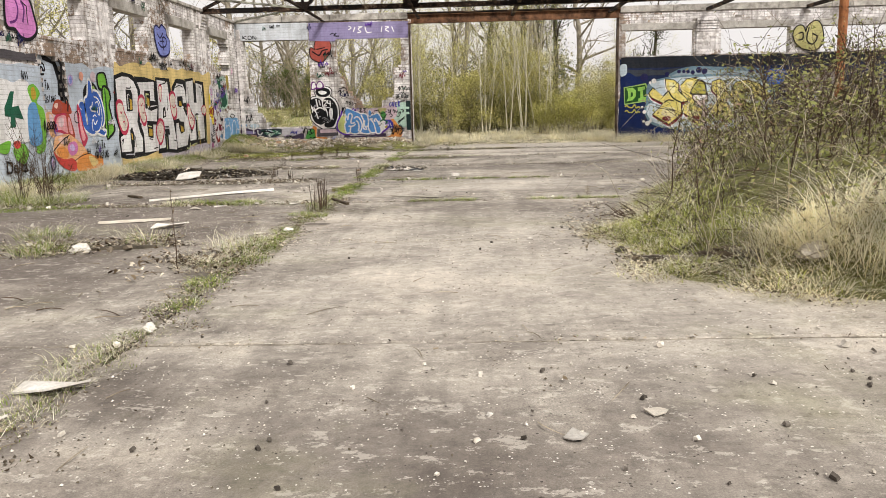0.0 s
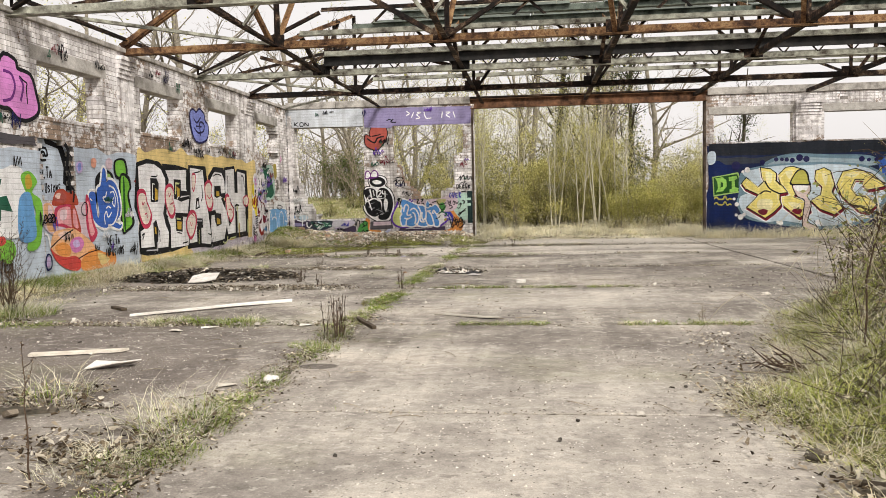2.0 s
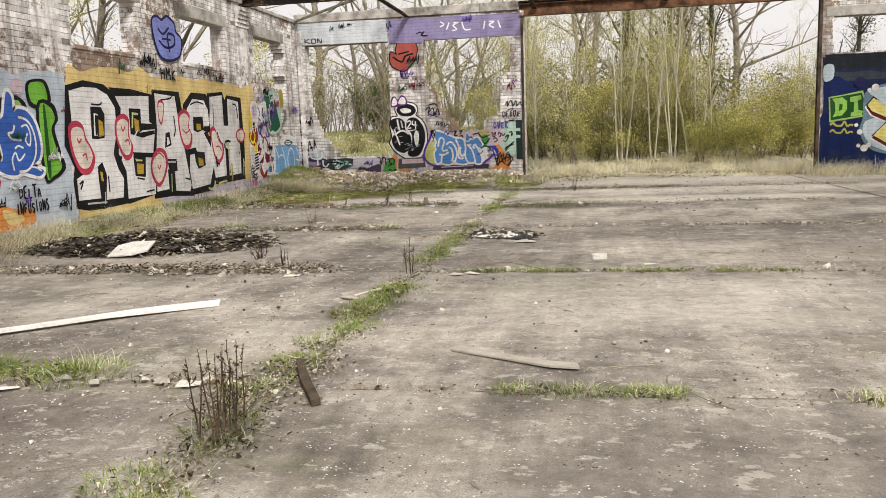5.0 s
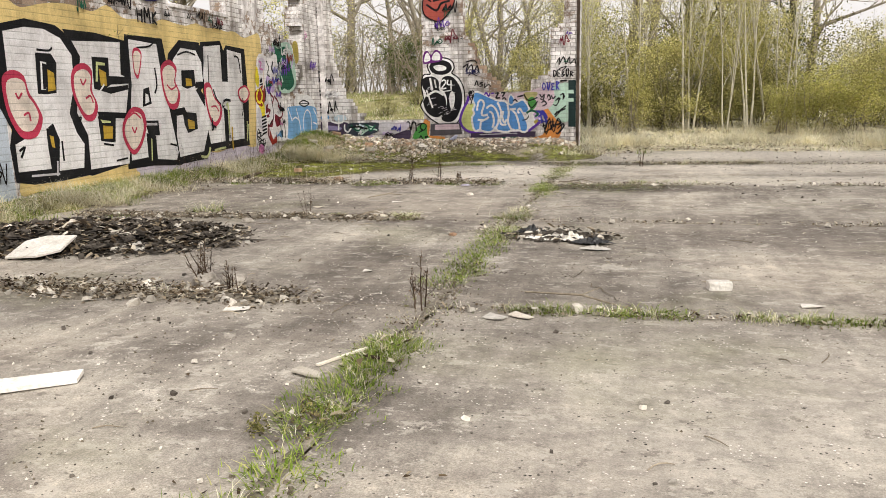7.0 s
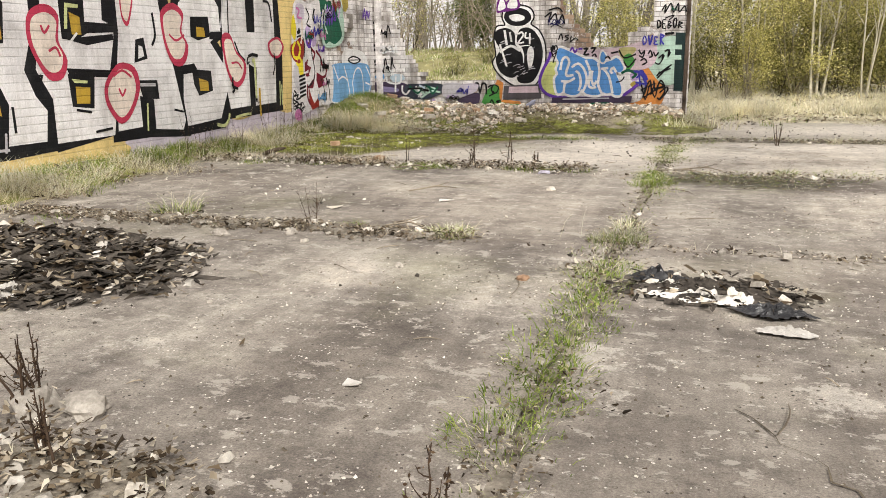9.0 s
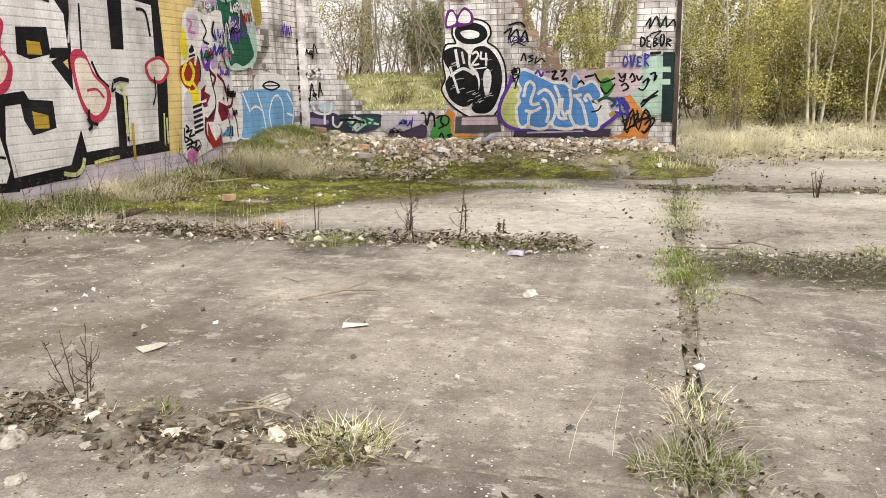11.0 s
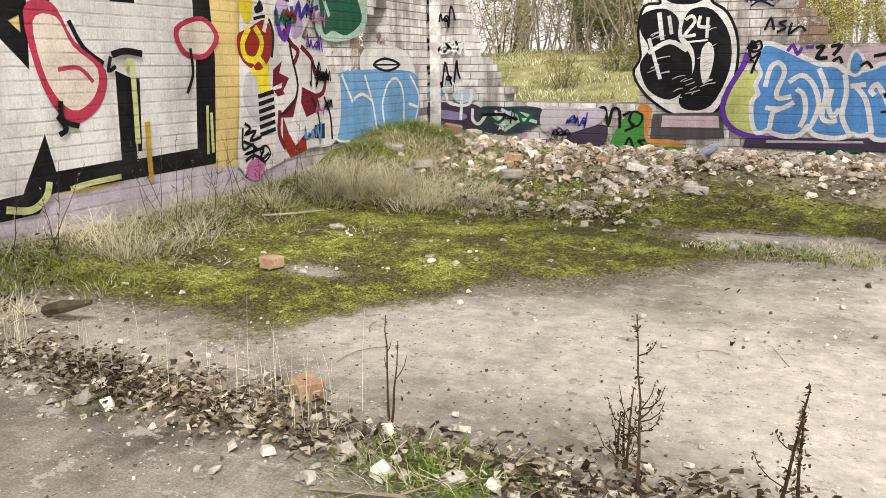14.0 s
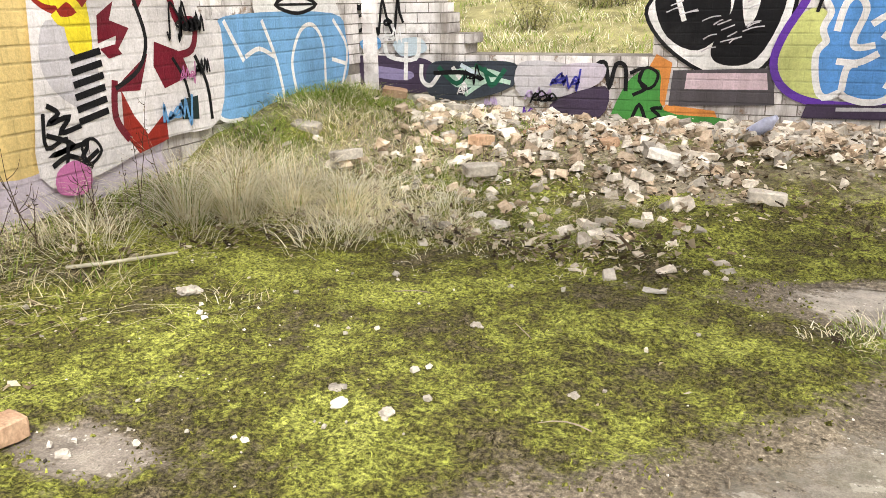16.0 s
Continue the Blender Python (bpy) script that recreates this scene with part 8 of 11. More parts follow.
S_SHAPE = ((11.28, 1.64), (11.46, 2.05), (11.85, 2.13), (12.33, 1.97), (12.64, 1.68), (12.74, 1.56), (12.23, 1.46), (12.08, 1.62), (12.12, 1.8), (11.82, 1.81), (11.69, 1.51), (11.88, 1.25), (12.2, 1.24), (12.48, 0.97), (12.26, 0.73), (11.96, 0.79), (11.66, 1.06), (11.44, 1.26))
for shape in (S_SHAPE, W_SHAPE, E_SHAPE, N_SHAPE):
    letter(g, "B", shape, "letteryellow", "maroon", "paleyellow")
for pts in (((9.05, 2.10), (9.25, 2.02), (9.22, 1.75), (9.08, 1.78)), ((8.85, 1.20), (9.25, 1.18), (9.20, 0.86), (8.80, 0.92)), ((9.66, 2.10), (9.90, 2.10), (9.80, 1.85)), ((9.75, 1.10), (10.15, 1.02), (10.05, 0.80)), ((10.80, 2.02), (10.98, 1.95), (10.92, 1.60)), ((11.55, 1.95), (11.95, 1.98), (11.75, 1.85))):
    spray(g, "B", "F", "paleyellow", 0, pts)
for pts in (((9.02, 1.81), (9.18, 1.55), (9.49, 1.38)), ((9.37, 1.83), (9.52, 1.66)), ((8.86, 1.38), (9.02, 1.48), (9.22, 1.44)), ((11.19, 1.62), (11.28, 1.45), (11.36, 1.30))):
    spray(g, "B", "S", "black", 0.045, pts)
for u, z in ((9.0, 0.76), (10.08, 0.76)):
    spray(g, "B", "F", "maroon", 0, ((u - 0.2, z + 0.06), (u - 0.05, z + 0.13), (u + 0.12, z + 0.08), (u + 0.05, z - 0.06), (u - 0.1, z - 0.05)))
spray(g, "B", "F", "skin", 0, ((9.91, 1.67), (10.39, 1.67), (10.46, 1.46), (10.36, 1.29), (10.48, 1.01), (10.40, 0.60), (10.40, 0.43), (10.69, 0.26), (10.37, 0.19), (10.21, 0.36), (10.24, 0.81), (10.27, 1.15), (10.07, 1.26), (9.96, 1.43)))
spray(g, "B", "C", "black", 0.03, ((9.91, 1.67), (10.39, 1.67), (10.46, 1.46), (10.36, 1.29), (10.48, 1.01), (10.40, 0.60), (10.40, 0.43), (10.69, 0.26), (10.37, 0.19), (10.21, 0.36), (10.24, 0.81), (10.27, 1.15), (10.07, 1.26), (9.96, 1.43)))
spray(g, "B", "F", "white", 0, ((9.95, 1.64), (10.36, 1.65), (10.33, 1.48), (10.14, 1.42), (9.99, 1.50)))
spray(g, "B", "F", "black", 0, ((9.80, 1.68), (9.92, 1.98), (10.06, 2.15), (10.24, 2.17), (10.38, 2.02), (10.42, 1.80), (10.46, 1.64), (10.13, 1.64)))
spray(g, "B", "F", "oldgold", 0, ((9.86, 1.72), (9.95, 1.96), (10.07, 2.10), (10.22, 2.13), (10.33, 2.0), (10.37, 1.80), (10.40, 1.69), (10.13, 1.69)))
discs(g, "B", "white", ((8.33, 2.12, 0.05), (8.47, 2.18, 0.09), (8.05, 1.24, 0.05), (8.14, 1.06, 0.07), (8.12, 0.71, 0.05), (8.26, 0.64, 0.09), (8.37, 0.72, 0.06), (9.44, 0.45, 0.05), (9.53, 0.42, 0.08), (10.69, 0.43, 0.08), (10.79, 0.36, 0.05)))
spray(g, "B", "F", "greybeige", 0, ((13.26, 1.82), (13.66, 2.15), (14.21, 2.37), (15.05, 2.42), (15.13, 1.03), (14.25, 1.60), (13.50, 1.54)))
spray(g, "B", "F", "groundlilac", 0, ((13.61, 1.58), (14.15, 1.74), (14.45, 1.36), (14.24, 1.02), (13.80, 1.11)))
spray(g, "B", "S", "periw", 0.06, ((13.68, 1.61), (14.01, 1.22), (14.25, 1.67), (14.46, 1.21)))
spray(g, "B", "S", "white", 0.05, ((13.83, 1.69), (13.93, 1.14), (14.35, 1.05)))
g = graffiti("yellow bubble graffiti between two windows")
spray(g, "B", "C", "black", 0.08, ((13.48, 3.68), (13.58, 3.98), (13.80, 4.01), (13.92, 3.78), (14.02, 4.04), (14.31, 4.18), (14.51, 3.87), (14.52, 3.38), (14.21, 3.15), (13.70, 3.30)))
spray(g, "B", "F", "dullyellow", 0, ((13.48, 3.68), (13.58, 3.98), (13.80, 4.01), (13.92, 3.78), (14.02, 4.04), (14.31, 4.18), (14.51, 3.87), (14.52, 3.38), (14.21, 3.15), (13.70, 3.30)))
spray(g, "B", "S", "black", 0.05, ((13.66, 3.75), (13.81, 3.78), (13.82, 3.56), (13.67, 3.52)))
spray(g, "B", "S", "black", 0.05, ((14.03, 3.97), (13.97, 3.52), (14.20, 3.36), (14.34, 3.62), (14.15, 3.74)))
g = graffiti("scratchy pale highlights on the black letters")
spray(g, "B", "S", "lightgrey", 0.01, ((-4.24, 1.54), (-4.19, 1.56), (-4.14, 1.58)))
spray(g, "B", "S", "lightgrey", 0.01, ((-4.25, 1.58), (-4.19, 1.61), (-4.14, 1.62)))
spray(g, "B", "S", "lightgrey", 0.01, ((-4.16, 1.15), (-4.09, 1.17), (-4.02, 1.19)))
spray(g, "B", "S", "lightgrey", 0.01, ((-4.17, 1.55), (-4.13, 1.57), (-4.08, 1.58)))
spray(g, "B", "S", "lightgrey", 0.01, ((-4.23, 1.57), (-4.19, 1.60), (-4.15, 1.61)))
spray(g, "B", "S", "lightgrey", 0.01, ((-4.16, 1.15), (-4.08, 1.17), (-4.01, 1.18)))
spray(g, "B", "S", "lightgrey", 0.01, ((-4.23, 1.22), (-4.18, 1.24), (-4.13, 1.26)))
spray(g, "B", "S", "lightgrey", 0.01, ((-4.17, 1.32), (-4.10, 1.34), (-4.02, 1.35)))
spray(g, "B", "S", "lightgrey", 0.01, ((-4.26, 1.17), (-4.19, 1.20), (-4.13, 1.21)))
spray(g, "B", "S", "lightgrey", 0.01, ((-3.64, 1.19), (-3.60, 1.21), (-3.56, 1.22)))
spray(g, "B", "S", "lightgrey", 0.01, ((-3.72, 1.32), (-3.65, 1.35), (-3.57, 1.36)))
spray(g, "B", "S", "lightgrey", 0.01, ((-3.64, 1.05), (-3.59, 1.08), (-3.55, 1.09)))
spray(g, "B", "S", "lightgrey", 0.01, ((-3.67, 1.02), (-3.59, 1.05), (-3.51, 1.06)))
spray(g, "B", "S", "lightgrey", 0.01, ((-3.65, 1.06), (-3.60, 1.09), (-3.54, 1.10)))
spray(g, "B", "S", "lightgrey", 0.01, ((-3.65, 1.24), (-3.61, 1.26), (-3.57, 1.28)))
spray(g, "B", "S", "lightgrey", 0.01, ((-3.60, 1.44), (-3.56, 1.46), (-3.53, 1.48)))
spray(g, "B", "S", "lightgrey", 0.01, ((-3.63, 1.61), (-3.59, 1.64), (-3.54, 1.65)))
spray(g, "B", "S", "lightgrey", 0.01, ((-3.65, 1.28), (-3.60, 1.30), (-3.55, 1.32)))
spray(g, "B", "S", "lightgrey", 0.01, ((-3.97, 0.86), (-3.92, 0.89), (-3.86, 0.90)))
spray(g, "B", "S", "lightgrey", 0.01, ((-3.86, 1.07), (-3.81, 1.09), (-3.76, 1.11)))
spray(g, "B", "S", "lightgrey", 0.01, ((-3.83, 1.03), (-3.78, 1.05), (-3.73, 1.07)))
spray(g, "B", "S", "lightgrey", 0.01, ((-3.78, 0.98), (-3.74, 1.00), (-3.71, 1.02)))
spray(g, "B", "S", "lightgrey", 0.01, ((-3.98, 1.10), (-3.91, 1.13), (-3.84, 1.14)))
spray(g, "B", "S", "lightgrey", 0.01, ((-3.96, 0.96), (-3.91, 0.99), (-3.86, 1.00)))
spray(g, "B", "S", "lightgrey", 0.01, ((-3.89, 1.07), (-3.85, 1.10), (-3.82, 1.11)))
spray(g, "B", "S", "lightgrey", 0.01, ((-3.83, 0.94), (-3.75, 0.96), (-3.67, 0.98)))
spray(g, "B", "S", "lightgrey", 0.01, ((-3.76, 0.93), (-3.73, 0.96), (-3.70, 0.97)))
g = graffiti("lime and gold sprayed highlights along the letters")
spray(g, "L", "S", "lime", 0.05, ((29.02, 1.28), (29.09, 1.27), (29.08, 0.70)))
spray(g, "L", "S", "gold", 0.05, ((29.19, 0.86), (29.18, 0.62), (29.18, 0.41)))
spray(g, "L", "S", "lime", 0.05, ((27.94, 0.37), (28.12, 0.34), (28.24, 0.41), (28.28, 0.51)))
spray(g, "L", "S", "lime", 0.04, ((28.44, 0.44), (28.64, 0.46), (28.89, 0.47)))
spray(g, "L", "S", "black", 0.04, ((28.44, 1.05), (28.44, 0.92), (28.57, 0.87)))
spray(g, "L", "S", "black", 0.05, ((28.91, 1.36), (29.04, 1.39), (29.20, 1.37)))
spray(g, "L", "S", "black", 0.03, ((29.71, 1.42), (29.72, 1.22), (29.64, 1.06)))
spray(g, "L", "S", "lime", 0.035, ((29.90, 0.89), (29.89, 0.55)))
spray(g, "L", "S", "black", 0.03, ((28.90, 1.35), (28.87, 1.25), (28.94, 1.28)))
spray(g, "L", "S", "black", 0.04, ((28.40, 0.95), (28.46, 0.86), (28.40, 0.82)))


def tag(text, wall, u, z, size, colour, depth=None, slant=0.0):
    """Readable words sprayed on a wall."""
    depth = PAINT_DEPTH[wall] + 0.001 if depth is None else depth
    c = bpy.data.curves.new("tag", "FONT")
    c.body, c.size, c.shear = text, size, slant
    c.offset = size * 0.02
    tmp = bpy.data.objects.new("tag", c)
    me = bpy.data.meshes.new_from_object(tmp)
    bpy.data.objects.remove(tmp)
    for v in me.vertices:
        wob = 0.03 * size * math.sin(v.co.x * 9 / size)
        v.co = place_left(u + v.co.x, -depth, z + v.co.y + wob) if wall == "L" else place_back(u + v.co.x, -depth, z + v.co.y + wob)
    me.materials.append(paint(colour))
    return tagged(part("graffiti_tag", me, None), colour + " sprayed tag on the brick wall", "graffiti", "sprayed tags")


tag("Delta", "L", 18.35, 0.36, 0.34, "black", None, 0.2)

STROKES = {"D": (((0.1, 0), (0.1, 1)), ((0.1, 1), (0.6, 0.8), (0.62, 0.3), (0.1, 0))), "E": (((0.6, 1), (0.1, 0.95), (0.12, 0.5), (0.1, 0.05), (0.62, 0)), ((0.1, 0.52), (0.5, 0.5))), "L": (((0.12, 1), (0.1, 0), (0.6, 0.06)),), "T": (((0, 0.98), (0.7, 1)), ((0.36, 1), (0.32, 0))),
           "A": (((0.02, 0), (0.32, 1), (0.62, 0)), ((0.14, 0.36), (0.54, 0.4))), "I": (((0.3, 0), (0.3, 1)),), "N": (((0.06, 0), (0.1, 1), (0.55, 0.04), (0.6, 1)),), "F": (((0.6, 1), (0.1, 0.96), (0.1, 0)), ((0.1, 0.52), (0.5, 0.54))), "U": (((0.08, 1), (0.1, 0.15), (0.36, 0), (0.58, 0.2), (0.6, 1)),),
           "S": (((0.6, 0.9), (0.25, 1), (0.1, 0.72), (0.52, 0.4), (0.45, 0.05), (0.06, 0.08)),), "O": (((0.32, 1), (0.06, 0.6), (0.22, 0.04), (0.56, 0.3), (0.54, 0.85), (0.32, 1)),), "H": (((0.08, 0), (0.1, 1)), ((0.56, 0), (0.6, 1)), ((0.08, 0.5), (0.58, 0.54))), "M": (((0.02, 0), (0.12, 1), (0.34, 0.4), (0.58, 1), (0.66, 0)),), "K": (((0.1, 0), (0.1, 1)), ((0.6, 1), (0.12, 0.5), (0.62, 0))),
           "B": (((0.1, 0), (0.1, 1)), ((0.1, 1), (0.52, 0.85), (0.14, 0.54), (0.6, 0.3), (0.1, 0))), "R": (((0.1, 0), (0.1, 1)), ((0.1, 1), (0.58, 0.8), (0.14, 0.5), (0.62, 0))), "V": (((0.04, 1), (0.3, 0), (0.62, 1)),), "@": (((0.5, 0.42), (0.3, 0.4), (0.3, 0.66), (0.5, 0.68), (0.54, 0.4), (0.74, 0.5), (0.62, 0.96), (0.2, 0.92), (0.04, 0.5), (0.2, 0.06), (0.6, 0.08)),)}


def hand_lettered(text, wall, u, z, width, height, colour, depth=None, seed=1):
    """Words sprayed by hand: one stroke of paint for each stroke of a letter."""
    r = random.Random(seed)
    g = graffiti(colour.replace("blueink", "blue") + " hand-sprayed letters on the brick wall")
    step = width / len(text)
    for i, ch in enumerate(text):
        for k, line in enumerate(STROKES[ch]):
            pts = tuple((u + step * (i + 1.15 * a) + r.gauss(0, 0.03 * step), z + height * (b * (0.9 + 0.2 * math.sin(2.7 * i)) + r.gauss(0, 0.025))) for a, b in line)
            spray(g, wall, "S", colour, 0.15 * height * r.uniform(0.85, 1.2), pts, depth if depth is None else depth + 0.0002 * (i % 3) + 0.0001 * k)


hand_lettered("@", "L", 20.14, 2.26, 0.28, 0.26, "black", -0.0965, 1)
hand_lettered("DELTA", "L", 20.03, 1.96, 0.48, 0.18, "black", -0.0965, 2)
hand_lettered("INFUSIONS", "L", 20.03, 1.70, 0.72, 0.15, "black", -0.0965, 3)
hand_lettered("DELTA", "L", 22.02, 0.64, 0.50, 0.18, "black", None, 4)
hand_lettered("INFUSIONS", "L", 21.94, 0.42, 0.72, 0.18, "black", None, 5)
hand_lettered("HMK", "L", 26.3, 2.64, 0.62, 0.24, "black", None, 6)
hand_lettered("DEBOR", "B", -1.14, 1.78, 0.50, 0.17, "black", None, 7)
hand_lettered("OVER", "B", -1.40, 1.48, 0.44, 0.18, "blueink", None, 8)


def scrawl(rng, u, z, size):
    """One run of quick hand-style letters."""
    pts, x = [(u, z)], u
    for k in range(rng.randint(3, 6)):
        kind = rng.random()
        if kind < 0.45:
            pts += [(x + 0.12 * size, z + size * rng.uniform(0.7, 1.1)), (x + 0.28 * size, z + size * rng.uniform(-0.15, 0.2))]
        elif kind < 0.8:
            r = size * rng.uniform(0.2, 0.42)
            pts += [(x + r, z + 2 * r), (x + 2 * r, z + r), (x + r, z + 0.02), (x + 0.3 * r, z + 0.8 * r), (x + 1.2 * r, z + 1.2 * r)]
        else:
            pts += [(x + 0.1 * size, z - 0.3 * size), (x + 0.3 * size, z + 1.25 * size)]
        x += size * rng.uniform(0.28, 0.5)
    return tuple((a + rng.gauss(0, 0.02 * size), b + rng.gauss(0, 0.03 * size)) for a, b in pts)


rng = random.Random(31)
DARKS = ("black", "black", "black", "ink", "purple", "bottle", "maroon")
MIXED = ("black", "black", "blueink", "purple", "magenta", "white", "lilac", "skyblue", "darkred", "bottle", "white")
for wall, u0, u1, z0, z1, n, size, colours in (
        ("L", 20.3, 22.0, 4.05, 4.4, 5, 0.14, DARKS), ("L", 24.0, 25.5, 4.05, 4.45, 7, 0.16, DARKS), ("L", 24.0, 29.0, 2.70, 2.9, 10, 0.16, DARKS), ("L", 17.0, 19.6, 2.7, 2.95, 7, 0.16, DARKS),
        ("L", 30.8, 33.7, 1.9, 2.9, 26, 0.2, MIXED), ("L", 30.8, 31.6, 0.5, 1.8, 10, 0.14, MIXED), ("L", 20.1, 23.2, 0.3, 2.3, 10, 0.12, MIXED), ("L", 14.5, 20.0, 0.4, 2.3, 14, 0.22, MIXED),
        ("B", -7.0, -6.45, 0.9, 3.6, 16, 0.16, MIXED), ("B", -4.3, -3.5, 2.55, 3.9, 9, 0.16, DARKS), ("B", -3.3, -2.8, 1.6, 2.4, 4, 0.14, DARKS), ("B", -6.4, -4.6, 0.3, 0.7, 8, 0.10, MIXED),
        ("B", -1.05, -0.75, 1.9, 3.6, 8, 0.12, DARKS), ("B", -6.5, -1.0, 4.3, 4.55, 10, 0.12, DARKS), ("B", 10.0, 10.8, 3.1, 3.9, 4, 0.15, ("lightgrey",))):
    for k in range(n):
        u, z = rng.uniform(u0, u1), rng.uniform(z0, z1)
        s = size * rng.uniform(0.6, 1.3)
        runs = [("S", rng.choice(colours), s * rng.uniform(0.10, 0.17), scrawl(rng, u, z, s))]
        solid = left_solid if wall == "L" else back_solid
        runs = [r for r in runs if all(solid(a, b) and b < 4.6 and (wall == "L" and a < 33.95 or wall == "B" and (a < -0.6 or a > 7.3)) for a, b in r[3])]
        if runs:
            graffiti("quick illegible tag in " + runs[0][1].replace("blueink", "blue").replace("skyblue", "light blue").replace("ink", "dark blue").replace("bottle", "dark green").replace("darkred", "dark red") + " spray paint", wall, runs)

# ---------------------------------------------------------------- trees and shrubs
def grow(m, leaves, base, direction, length, radius, depth, rng, leaf, count, spread=0.6, up=0.25, sides=5, bits=5):
    """One limb with its side limbs; leaves gather on the last two orders."""
    pts, rad = [], []
    p, d = Vector(base), Vector(direction).normalized()
    for i in range(bits):
        pts.append(tuple(p))
        rad.append(radius * (1 - 0.75 * i / (bits - 1)))
        d = (d + Vector((rng.gauss(0, 0.16), rng.gauss(0, 0.16), rng.gauss(0, 0.10) + 0.05 * up))).normalized()
        p = p + d * length / (bits - 1)
    m.tube(pts, rad, sides)
    if depth > 0:
        for k in range(count[0]):
            f = rng.uniform(0.25, 0.98)
            i = min(bits - 2, int(f * (bits - 1)))
            q = Vector(pts[i]).lerp(Vector(pts[i + 1]), f * (bits - 1) - i)
            side = Vector((rng.gauss(0, 1), rng.gauss(0, 1), rng.gauss(up, 0.5))).normalized()
            nd = (d * (1 - spread) + side * spread).normalized()
            grow(m, leaves, q, nd, length * rng.uniform(0.35, 0.6) * (1.1 - 0.4 * f), max(0.004, rad[i] * 0.5), depth - 1, rng, leaf, count[1:] or [2], spread, up, 4 if depth > 1 else 3, 4 if depth > 1 else (3 if leaf else 2))
    if leaf and depth <= 1:
        for k in range(leaf[0]):
            i = rng.randrange(1, bits)
            c = Vector(pts[i]) + Vector((rng.gauss(0, 1), rng.gauss(0, 1), rng.gauss(0, 1))) * leaf[2]
            leaves.sprig(c, leaf[1] * rng.uniform(0.6, 1.2), rng)


def tree(name, label, seed, height, radius, stems, bark, leafmat, leaf, count, depth, spread, up, lean=0.12, ivy=0):
    rng = random.Random(seed)
    root = thing(name, label, "tree" if height > 4.5 else "shrub")
    limbs, leaves = Mesh(), Mesh()
    for s in range(stems):
        trunk = Mesh()
        a = rng.uniform(0, 6.28)
        r = 0 if stems == 1 else rng.uniform(0.05, 0.55)
        base = Vector((math.cos(a) * r, math.sin(a) * r, -0.1))
        h = height * rng.uniform(0.7, 1.0) if stems > 1 else height
        p, d = base.copy(), Vector((rng.gauss(0, lean), rng.gauss(0, lean), 1)).normalized()
        pts, rad = [], []
        n = 8
        for i in range(n):
            pts.append(tuple(p))
            rad.append(radius * (1 - 0.85 * i / (n - 1)) * (1.25 if i == 0 else 1))
            d = (d + Vector((rng.gauss(0, 0.06), rng.gauss(0, 0.06), 0.05))).normalized()
            p = p + d * h / (n - 1)
        trunk.tube(pts, rad, 7 if radius > 0.08 else 5)
        part("trunk" if stems == 1 else "stem", trunk, bark, root, smooth=True)
        for k in range(count[0]):
            f = rng.uniform(0.22 if height > 7 else 0.12, 0.97)
            i = min(n - 2, int(f * (n - 1)))
            q = Vector(pts[i]).lerp(Vector(pts[i + 1]), f * (n - 1) - i)
            side = Vector((rng.gauss(0, 1), rng.gauss(0, 1), up + rng.gauss(0, 0.3))).normalized()
            grow(limbs, leaves, q, (Vector((0, 0, 1)) * (1 - spread) + side * spread), h * rng.uniform(0.18, 0.40) * (1.15 - 0.6 * f), max(0.006, rad[i] * 0.45), depth, rng, leaf, count[1:], 0.6, up)
        if ivy:
            for k in range(ivy):
                f = rng.random() ** 0.8 * 0.85
                i = min(n - 2, int(f * (n - 1)))
                q = Vector(pts[i]).lerp(Vector(pts[i + 1]), f * (n - 1) - i)
                c = q + Vector((rng.gauss(0, 1), rng.gauss(0, 1), rng.gauss(0, 1))) * (radius * 0.9 + 0.08 + 0.12 * rng.random())
                leaves.sprig(c, 0.07 * rng.uniform(0.6, 1.4), rng)
    part("crown", limbs, bark, root)
    if leaves.v:
        part("foliage", leaves, leafmat, root)
    return root


rng = random.Random(3)
far = Matrix.Translation((0, 0, 0))
saplings = [
    tree("sapling", "slender olive-stemmed sapling with thin yellow-green leaves", 11, 6.3, 0.032, 3, OLIVEBARK, THICKET, (22, 0.042, 0.15), [12, 3, 2], 2, 0.92, 0.15, 0.22),
    tree("sapling", "slender olive-stemmed sapling with thin yellow-green leaves", 12, 5.2, 0.026, 4, OLIVEBARK, THICKET, (22, 0.042, 0.15), [10, 3, 2], 2, 0.95, 0.1, 0.28),
    tree("sapling", "bare pale sapling with a few yellowing leaves", 13, 7.5, 0.05, 2, PALEBARK, YELLOWLEAF, (11, 0.038, 0.2), [12, 3, 2], 2, 0.5, 0.7),
    tree("sapling", "leafy multi-stemmed willow sapling", 14, 4.4, 0.022, 5, OLIVEBARK, THICKET, (22, 0.040, 0.14), [8, 3, 2], 2, 0.95, 0.1, 0.32),
]
shrubs = [
    tree("shrub", "dense shrub with dull green leaves", 21, 2.6, 0.03, 9, BARK, THICKET, (20, 0.038, 0.16), [5, 3, 2], 2, 0.75, 0.2),
    tree("shrub", "shrub turning yellow in autumn", 22, 2.4, 0.025, 8, BARK, YELLOWLEAF, (18, 0.044, 0.18), [5, 3, 2], 2, 0.75, 0.3, 0.28),
]
